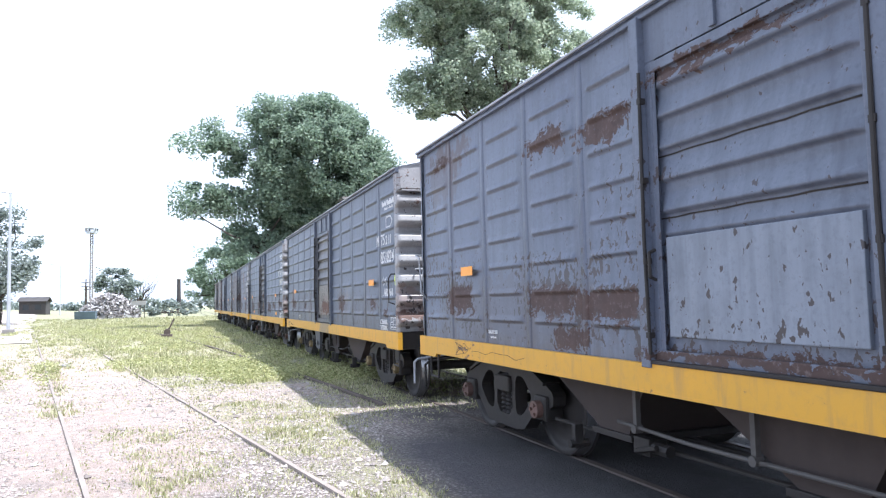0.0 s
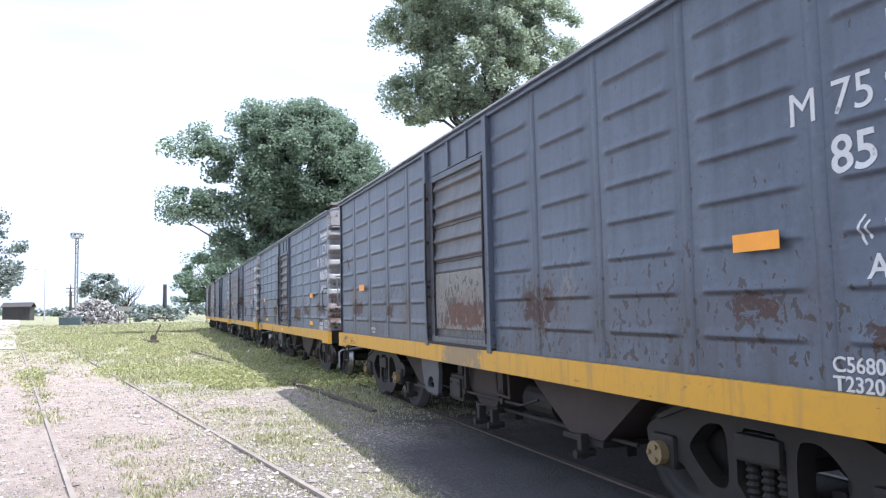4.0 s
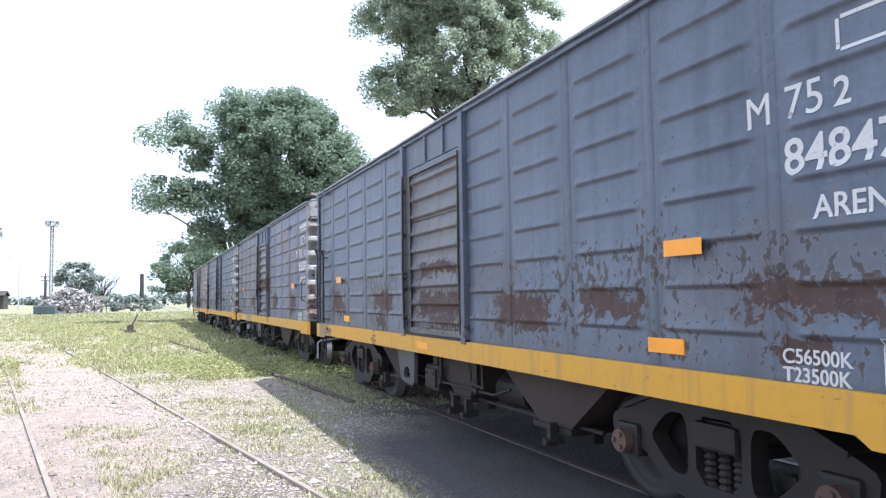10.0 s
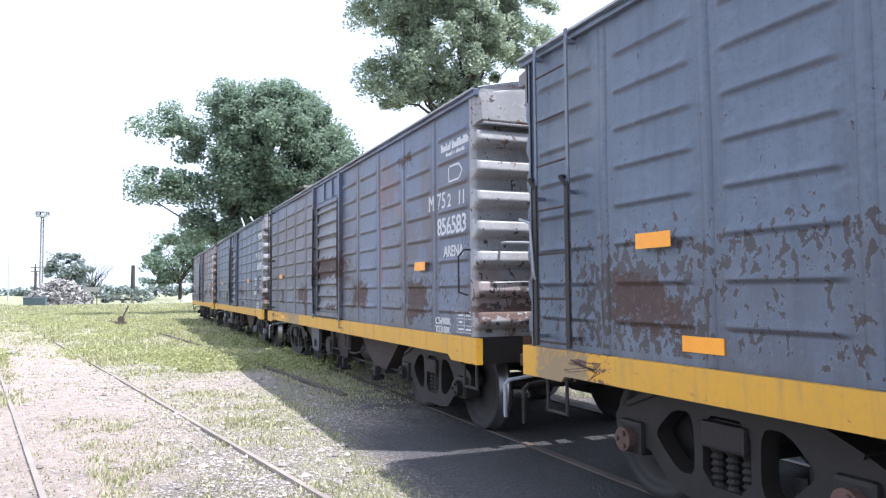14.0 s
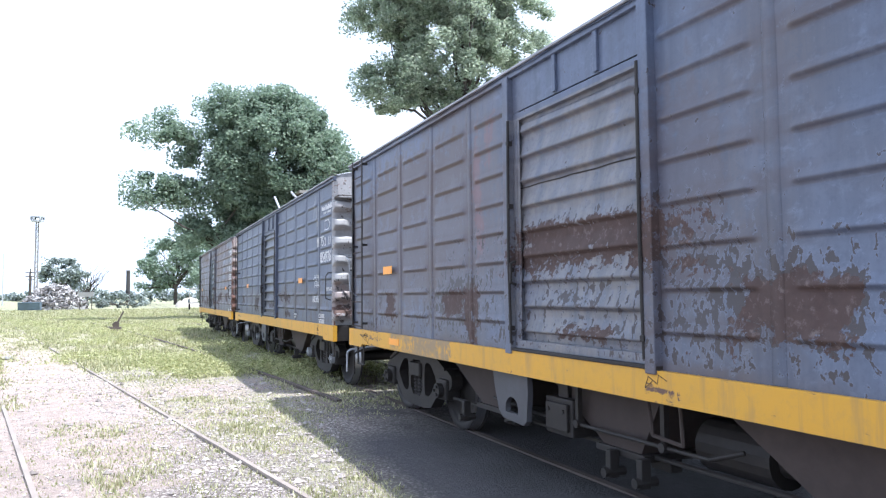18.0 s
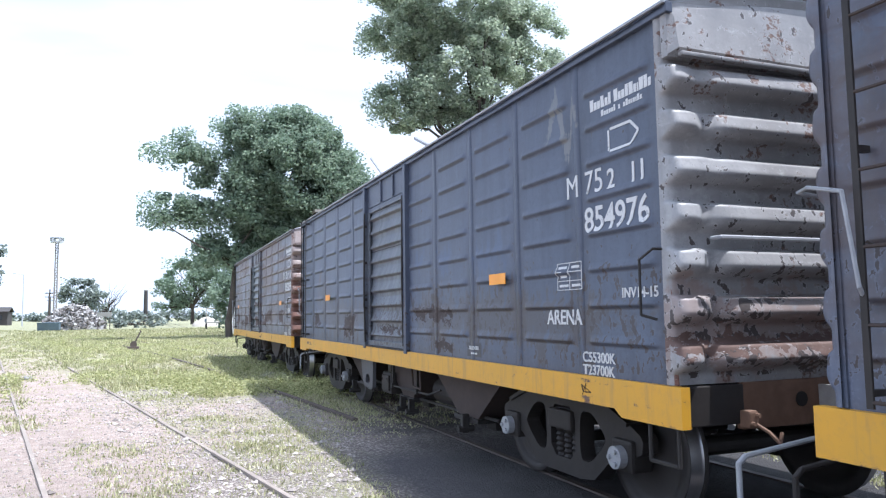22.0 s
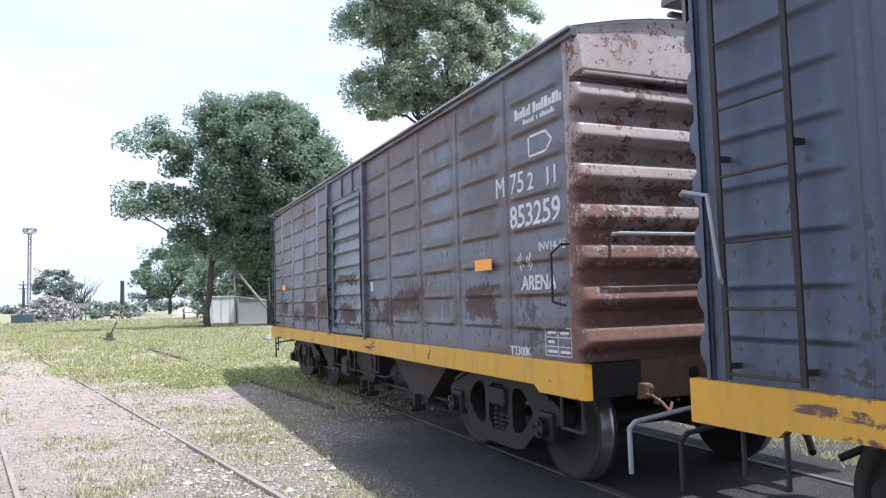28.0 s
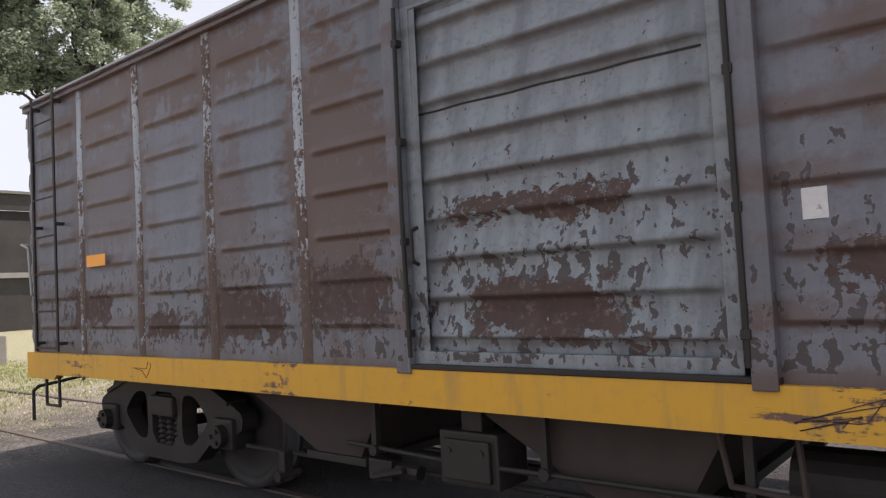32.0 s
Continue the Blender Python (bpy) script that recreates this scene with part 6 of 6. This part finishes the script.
# ---------------------------------------------------------------- yard things and distance
def building():
    """Yard building behind the trees, its colours darkened for their shade, with a washed lower wall and a strip
    window.
    """
    e = thing("yard_building", (0, 0, 0))
    tagged(e, "grey yard building, tree shade in its wall colour, with a painted lower wall", "building")
    y0, x0, x1, h = 53.0, 11.25, 46.0, 9.1
    win = (11.9, 15.6, 2.55, 3.3)
    for a in ((x0, win[0], y0, y0 + 0.35, 0, 3.6), (win[1], x1, y0, y0 + 0.35, 0, 3.6), (win[0], win[1], y0, y0 + 0.35, 0, win[2]),
              (win[0], win[1], y0, y0 + 0.35, win[3], 3.6), (x0, x1, y0, y0 + 0.35, 3.6, 7.3), (x0, x1, y0 + 0.5, y0 + 0.8, 7.3, 8.0),
              (x0, x1, y0, y0 + 0.35, 8.0, h), (x0, x0 + 0.35, y0 + 0.35, y0 + 9, 0, h)):
        part("wall", box(bmesh.new(), *a), M["brick"], e)
    part("roof", box(bmesh.new(), x0 - 0.1, x1, y0 - 0.15, y0 + 9, h, h + 0.18), M["concrete"], e)
    part("ledge", box(bmesh.new(), 11.5, x1, y0 - 0.22, y0 - 0.002, 3.45, 3.8, 0.02), M["wash"], e)
    part("lower_wall", box(bmesh.new(), 11.6, 16.2, y0 - 0.03, y0 - 0.004, 0.0, 2.5), M["wash"], e, "white washed wall under the strip window")
    part("pilaster", box(bmesh.new(), 11.3, 11.62, y0 - 0.1, y0 - 0.004, 0.0, 3.45, 0.01), M["wash"], e)
    wn = part("window", box(bmesh.new(), win[0], win[1], y0 + 0.18, y0 + 0.2, win[2], win[3]), M["glass"], e, "dark strip window")
    for i in range(5):
        x = win[0] + i * (win[1] - win[0]) / 4
        part("window_bar", box(bmesh.new(), x - 0.05, x + 0.05, y0 + 0.05, y0 + 0.17, win[2], win[3]), M["wash"], wn)
    # wall writing: one word line, bold scrawled shapes below
    cu = bpy.data.curves.new("wall_writing", "FONT")
    cu.body, cu.size, cu.extrude = "TODOS A LA", 0.55, 0.004
    ob = bpy.data.objects.new("wall_writing", cu)
    scene.collection.objects.link(ob)
    me = bpy.data.meshes.new_from_object(ob.evaluated_get(bpy.context.evaluated_depsgraph_get()))
    bpy.data.objects.remove(ob)
    p = part("wall_writing", me, M["black"], e)
    p.matrix_basis = pose(11.75, y0 - 0.035, 2.0, 90, 0, 0)
    rng = np.random.default_rng(3)
    for i in range(8):
        bm = bmesh.new()
        x = 11.75 + i * 0.52
        for j in range(3):
            a, b = rng.uniform(0, 0.42, 2), rng.uniform(0.85, 1.75, 2)
            rod(bm, (x + a[0], y0 - 0.034, b[0]), (x + a[1], y0 - 0.034, b[1]), 0.06, 6)
        rod(bm, (x + 0.05, y0 - 0.034, 0.9), (x + 0.05, y0 - 0.034, 1.75), 0.055, 6)
        part("scrawl", bm, M["black"], e)
    # roof gear
    part("roof_tank", box(bmesh.new(), 13.2, 14.6, y0 + 2.0, y0 + 3.4, h + 0.2, h + 2.4, 0.05), M["wash"], e)
    for x in (14.9, 15.6, 16.3):
        part("rail_post", rod(bmesh.new(), (x, y0 + 1, h + 0.15), (x, y0 + 1, h + 1.9), 0.03, 6), M["pole"], e)
    for z in (0.7, 1.3, 1.85):
        part("guard_rail", rod(bmesh.new(), (14.9, y0 + 1, h + z), (16.3, y0 + 1, h + z), 0.025, 6), M["pole"], e)
    return e


building()


def rack():
    e = thing("shelf_rack", (10.6, 51.2, 0))
    tagged(e, "dark metal rack leaning by the building", "rack")
    for x in (-0.75, 0.75):
        part("upright", box(bmesh.new(), x - 0.05, x + 0.05, -0.05, 0.05, 0, 3.4, 0.008), M["hopper"], e)
    for i in range(6):
        part("shelf", box(bmesh.new(), -0.72, 0.72, -0.2, 0.2, 0.3 + 0.58 * i, 0.36 + 0.58 * i, 0.008), M["concrete"], e)


rack()


def concrete_blocks():
    bm = bmesh.new()
    box(bm, -0.45, 0.45, -0.85, 0.85, 0.0, 0.82, 0.04)
    first = part("concrete_block", bm, M["concrete"])
    tagged(first, "stained concrete barrier block on the grass", "concrete block", "row of blocks")
    for i, (x, y, turn) in enumerate(((6.9, 30.4, 4), (6.95, 28.5, -3), (7.1, 26.6, 2), (7.2, 24.7, -2), (7.35, 22.8, 3))):
        m = pose(x, y, -0.06, 0, 0, turn)
        if i == 0:
            first.matrix_basis = m
        else:
            copy_thing(first, m)
    bm = bmesh.new()
    box(bm, -0.5, 0.5, -0.22, 0.22, 0, 0.14, 0.03)
    ob = tagged(part("fallen_slab", bm, M["concrete"]), "broken concrete slab lying in grass", "slab")
    ob.matrix_basis = pose(6.1, 33.0, -0.03, 8, -6, 25)


concrete_blocks()


def cabin():
    e = thing("site_cabin", (7.6, 66.0, -0.05))
    tagged(e, "white sheet metal site cabin on the grass", "cabin")
    part("body", box(bmesh.new(), -1.15, 1.15, 0, 2.2, 0.08, 2.35, 0.03), M["container"], e)
    part("roof", box(bmesh.new(), -1.2, 1.2, -0.06, 2.26, 2.35, 2.42, 0.01), M["container"], e)
    for x in (-0.75, 0.0, 0.75):
        part("seam", box(bmesh.new(), x - 0.03, x + 0.03, -0.02, 0.0, 0.15, 2.3), M["pole"], e)
    part("skid", box(bmesh.new(), -1.1, 1.1, 0.1, 2.1, 0, 0.09), M["iron"], e)
    shed = thing("tin_shed", (10.2, 65.5, -0.05))
    tagged(shed, "grey tin shed with leaning timbers", "shed")
    part("wall", box(bmesh.new(), -1.2, 1.2, 0, 2, 0, 2.3, 0.01), M["pole"], shed)
    part("roof", box(bmesh.new(), -1.3, 1.3, -0.1, 2.1, 2.3, 2.38, 0.01), M["brick"], shed)
    pole = thing("timber_frame", (8.6, 64.0, -0.05))
    tagged(pole, "pale leaning timber frame beside the shed", "frame")
    part("post", rod(bmesh.new(), (-0.1, 0, 0), (-0.1, 0, 4.6), 0.07, 7), M["timber"], pole)
    part("brace", rod(bmesh.new(), (0.0, -0.1, 4.5), (2.7, -0.1, 1.1), 0.10, 7), M["timber"], pole)
    part("crossbar", rod(bmesh.new(), (-0.1, -0.1, 2.3), (2.6, -0.1, 1.9), 0.07, 7), M["timber"], pole)


cabin()


def trailer():
    e = thing("flat_trailer", (7.6, 98.0, -0.05))
    tagged(e, "pale small truck trailer parked in the shade", "trailer")
    part("bed", box(bmesh.new(), -0.9, 0.9, -1.5, 1.5, 0.8, 0.95, 0.02), M["wash"], e)
    for x in (-0.9, 0.9):
        part("side_rail", box(bmesh.new(), x - 0.03, x + 0.03, -1.5, 1.5, 0.95, 1.35, 0.01), M["tank"], e)
        part("stake", box(bmesh.new(), x - 0.04, x + 0.04, -1.5, -1.4, 0.95, 2.7, 0.01), M["timber"], e)
        part("wheel", rod(bmesh.new(), (x * 0.8, 0.2, 0.38), (x, 0.2, 0.38), 0.38, 16), M["iron"], e)
    part("headboard", box(bmesh.new(), -0.9, 0.9, -1.52, -1.46, 2.5, 2.7, 0.01), M["timber"], e)


trailer()


def heap(name, at, rx, ry, h, material, label, category, seed, jag=0.25, n=36):
    us = [i / n for i in range(n + 1)]

    def place(u, v):
        a, r = u * 2 * math.pi, v
        bump = 1 + jag * noise.noise(Vector((math.cos(a) * 2 * r * rx, math.sin(a) * 2 * r * ry, seed)))
        z = h * max(0.0, (1 - r * r)) * bump + jag * 0.4 * noise.noise(Vector((math.cos(a) * 5 * r * rx, math.sin(a) * 5 * r, seed + 3)))
        return (math.cos(a) * rx * r * bump, math.sin(a) * ry * r, max(-0.1, z) if r < 0.99 else -0.15)

    ob = part(name, sheet(name, us, [0.02 + 0.98 * j / 16 for j in range(17)], place), material)
    ob.matrix_basis = pose(*at)
    return tagged(ob, label, category)


heap("sand_heap", (8.9, 128, -0.05), 2.4, 2.0, 1.5, M["sand"], "pale heap of sand beside the track", "sand heap", 3)
heap("scrap_heap", (-9.6, 112, 0), 3.6, 3.0, 3.0, M["scrap"], "tall heap of mixed scrap and rubble", "scrap heap", 8, 0.5)
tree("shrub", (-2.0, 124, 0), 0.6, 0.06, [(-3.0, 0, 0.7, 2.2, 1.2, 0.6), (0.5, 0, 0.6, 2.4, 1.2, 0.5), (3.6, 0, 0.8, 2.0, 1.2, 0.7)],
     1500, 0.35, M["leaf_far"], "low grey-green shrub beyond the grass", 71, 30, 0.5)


def scrap_pieces():
    """Small bars, plates and lumps over the heap, in one mesh."""
    rng = np.random.default_rng(15)
    corner = np.array([(a, b, c) for a in (-1, 1) for b in (-1, 1) for c in (-1, 1)], float)
    quad = np.array([(0, 1, 3, 2), (4, 6, 7, 5), (0, 4, 5, 1), (2, 3, 7, 6), (0, 2, 6, 4), (1, 5, 7, 3)])
    verts = []
    for i in range(900):
        a, r = rng.uniform(0, 6.28), rng.random() ** 0.6
        x, y = -9.6 + 4.2 * r * math.cos(a), 112 + 3.3 * r * math.sin(a)
        z = 3.1 * (1 - r * r) + rng.normal(0.05, 0.15)
        size = rng.uniform(0.03, 0.16, 3) * (np.array([1, 1, 5.0]) if rng.random() < 0.3 else 1)
        turn = np.array(Euler(rng.uniform(0, 3, 3)).to_matrix())
        verts.append((corner * size) @ turn.T + (x, y, max(0.05, z)))
    n = len(verts)
    me = bpy.data.meshes.new("scrap")
    me.from_pydata(np.concatenate(verts), [], (quad[None] + 8 * np.arange(n)[:, None, None]).reshape(-1, 4))
    m = Nodes("scrap_bits", 0.7)
    g = m.tree.nodes.new("ShaderNodeNewGeometry")
    m.set("Base Color", m.ramp(g.outputs["Random Per Island"], (0.0, (0.07, 0.065, 0.06)), (0.55, (0.24, 0.22, 0.21)), (1.0, (0.60, 0.59, 0.58))))
    tagged(part("scrap", me, m.mat), "loose scrap metal covering the heap", "scrap", kind="stuff")


scrap_pieces()


def skip():
    e = thing("skip", (-11.6, 104, 0))
    tagged(e, "blue-grey steel skip beside the scrap heap", "skip")
    part("body", prism(bmesh.new(), [(-1.2, 1.0), (-0.9, 0.1), (0.9, 0.1), (1.2, 1.0)], -1.2, 1.2), M["tank"], e)
    part("rim", box(bmesh.new(), -1.25, 1.25, -1.25, 1.25, 1.0, 1.08, 0.02), M["tank"], e)


skip()


def mast():
    """Tall lighting mast: four legs with bracing and a round platform on top."""
    e = thing("lighting_mast", (-12.7, 120, 0))
    tagged(e, "tall slender lattice lighting mast with a round top", "mast")
    for sx in (-0.2, 0.2):
        for sy in (-0.2, 0.2):
            part("leg", rod(bmesh.new(), (sx, sy, -0.3), (sx * 0.8, sy * 0.8, 12.6), 0.09, 6, 0.07), M["concrete"], e)
    for i in range(17):
        z = 0.6 + 0.72 * i
        bm = bmesh.new()
        rod(bm, (-0.2, -0.2, z), (0.2, -0.2, z), 0.06, 5)
        rod(bm, (-0.2, -0.2, z), (0.2, -0.2, z + 0.7), 0.05, 5)
        part("brace", bm, M["concrete"], e)
    part("platform", rod(bmesh.new(), (0, 0, 12.6), (0, 0, 12.85), 0.85, 18), M["pole"], e)
    part("ring", rod(bmesh.new(), (0, 0, 13.25), (0, 0, 13.4), 0.95, 18), M["pole"], e)
    for i in range(6):
        a = i * math.pi / 3
        part("floodlight", box(bmesh.new(), 0.8 * math.cos(a) - 0.14, 0.8 * math.cos(a) + 0.14, 0.8 * math.sin(a) - 0.14, 0.8 * math.sin(a) + 0.14, 12.85, 13.25, 0.03), M["pole"], e)


mast()


def street_lamp(at, h, arm, label):
    e = thing("street_lamp", at)
    tagged(e, label, "street lamp", "lamps along the yard road")
    part("pole", rod(bmesh.new(), (0, 0, -0.2), (0, 0, h), 0.12, 10, 0.07), M["pole"], e)
    part("foot", box(bmesh.new(), -0.3, 0.3, -0.3, 0.3, -0.1, 0.3, 0.04), M["concrete"], e)
    part("arm", rod(bmesh.new(), (0, 0, h - 0.05), (arm, 0, h + 0.15), 0.05, 8), M["pole"], e)
    part("lamp_head", box(bmesh.new(), arm - 0.35, arm + 0.2, -0.12, 0.12, h + 0.08, h + 0.24, 0.04), M["pole"], e)


street_lamp((-10.2, 52.3, 0), 8.9, -1.2, "tall pale street lamp with a short arm")
street_lamp((-21.0, 150, 0), 9.5, -1.4, "far pale street lamp beside the road")


def utility_poles():
    bm = bmesh.new()
    rod(bm, (0, 0, -0.3), (0, 0, 7.6), 0.15, 8, 0.11)
    e = thing("utility_pole", (-19.0, 170, 0))
    tagged(e, "dark wooden utility pole with a crossarm", "utility pole", "poles along the road")
    part("pole", bm, M["bark"], e)
    part("crossarm", box(bmesh.new(), -0.9, 0.9, -0.08, 0.08, 6.7, 6.9, 0.01), M["bark"], e)
    for x, y in ((-22.5, 200), (-26.0, 235)):
        copy_thing(e, pose(x, y, 0))
    c = thing("chimney", (-1.0, 262, 0))
    tagged(c, "slender dark chimney on the horizon", "chimney")
    part("stack", rod(bmesh.new(), (0, 0, -0.5), (0, 0, 10.4), 0.75, 14, 0.6), M["brick"], c)
    part("cap", rod(bmesh.new(), (0, 0, 10.3), (0, 0, 10.6), 0.7, 14), M["concrete"], c)
    s = thing("sign_board", (-5.4, 105, 0))
    tagged(s, "small grey board on two legs in the grass", "sign")
    part("board", box(bmesh.new(), -0.9, 0.9, -0.03, 0.03, 1.7, 2.3, 0.01), M["wash"], s)
    for x in (-0.7, 0.7):
        part("leg", box(bmesh.new(), x - 0.05, x + 0.05, -0.05, 0.05, -0.2, 1.7), M["bark"], s)


utility_poles()


def left_buildings():
    e = thing("low_building", (-26, 153, 0.7))
    tagged(e, "low grey shed with a dark roof beyond the road", "building")
    part("wall", box(bmesh.new(), -2.2, 2.2, 0, 5, -1, 2.2), M["brick"], e)
    part("roof", prism(bmesh.new(), [(-0.4, 2.15), (2.5, 2.95), (5.4, 2.15), (5.4, 2.3), (2.5, 3.1), (-0.4, 2.3)], -2.5, 2.5), M["brick"], e)
    for i in range(2):
        part("window", box(bmesh.new(), -1.6 + 2.0 * i, -0.6 + 2.0 * i, -0.03, 0.02, 0.7, 1.6), M["glass"], e)


left_buildings()


def switch_stand():
    e = thing("switch_stand", (-0.68, 38.4, -0.05))
    tagged(e, "rusty hand lever of the railway switch in grass", "switch lever")
    part("base", box(bmesh.new(), -0.25, 0.25, -0.2, 0.2, 0, 0.2, 0.02), M["rail"], e)
    part("lever", rod(bmesh.new(), (-0.05, 0, 0.15), (0.32, 0, 0.95), 0.04, 7), M["rail"], e)
    part("weight", rod(bmesh.new(), (0.0, -0.1, 0.3), (0.0, 0.1, 0.3), 0.16, 12), M["rail"], e)


switch_stand()


def yard_road():
    def edge(y):
        return -6.6 - 0.163 * (y - 38)

    ys = [38 + 6.0 * i for i in range(24)]
    me = sheet("road", [0.0, 0.33, 0.66, 1.0], ys, lambda u, y: (edge(y) - 7.5 * u + 0.6 * noise.noise(Vector((y * 0.2, u, 1))), y,
                                                               ground_height(edge(y) - 7.5 * u, y) + 0.03))
    tagged(part("road", me, M["asphalt"]), "pale worn yard road running into the distance", "road", kind="structure")


yard_road()


def litter():
    rng = np.random.default_rng(2)
    for x, y, s in ((-2.95, 22.0, 0.12), (6.2, 34.5, 0.25)):
        bm = bmesh.new()
        bmesh.ops.create_icosphere(bm, subdivisions=2, radius=s)
        for v in bm.verts:
            v.co *= 1 + 0.35 * noise.noise(v.co * 9 + Vector((x, y, 0)))
            v.co.z *= 0.6
        ob = part("white_stone", bm, M["wash"])
        ob.matrix_basis = pose(x, y, s * 0.3 - 0.05)
        tagged(ob, "pale lump of broken concrete lying in grass", "stone", "pale stones")


litter()


def rolled(t):
    """Metres the train has gone at t seconds."""
    ts, ss = [r[0] for r in TRAIN_ROWS], [r[1] for r in TRAIN_ROWS]
    return float(np.interp(t, ts, ss))


def motions():
    for key, w in WAGONS.items():
        walk(w, [(t, pose(TRACK_X, STARTS[key] - s, 0.0)) for t, s in TRAIN_ROWS])
    total = rolled(SECONDS)
    steps = int(total / 0.58) + 1
    rows = []
    for i in range(steps + 1):
        t = round(SECONDS * i / steps * FPS) / FPS
        rows.append((t, -math.degrees(rolled(t) / ROLL_R)))
    for ax in axles:
        x, y, z = ax.location
        walk(ax, [(t, pose(x, y, z, -a)) for t, a in rows])


motions()
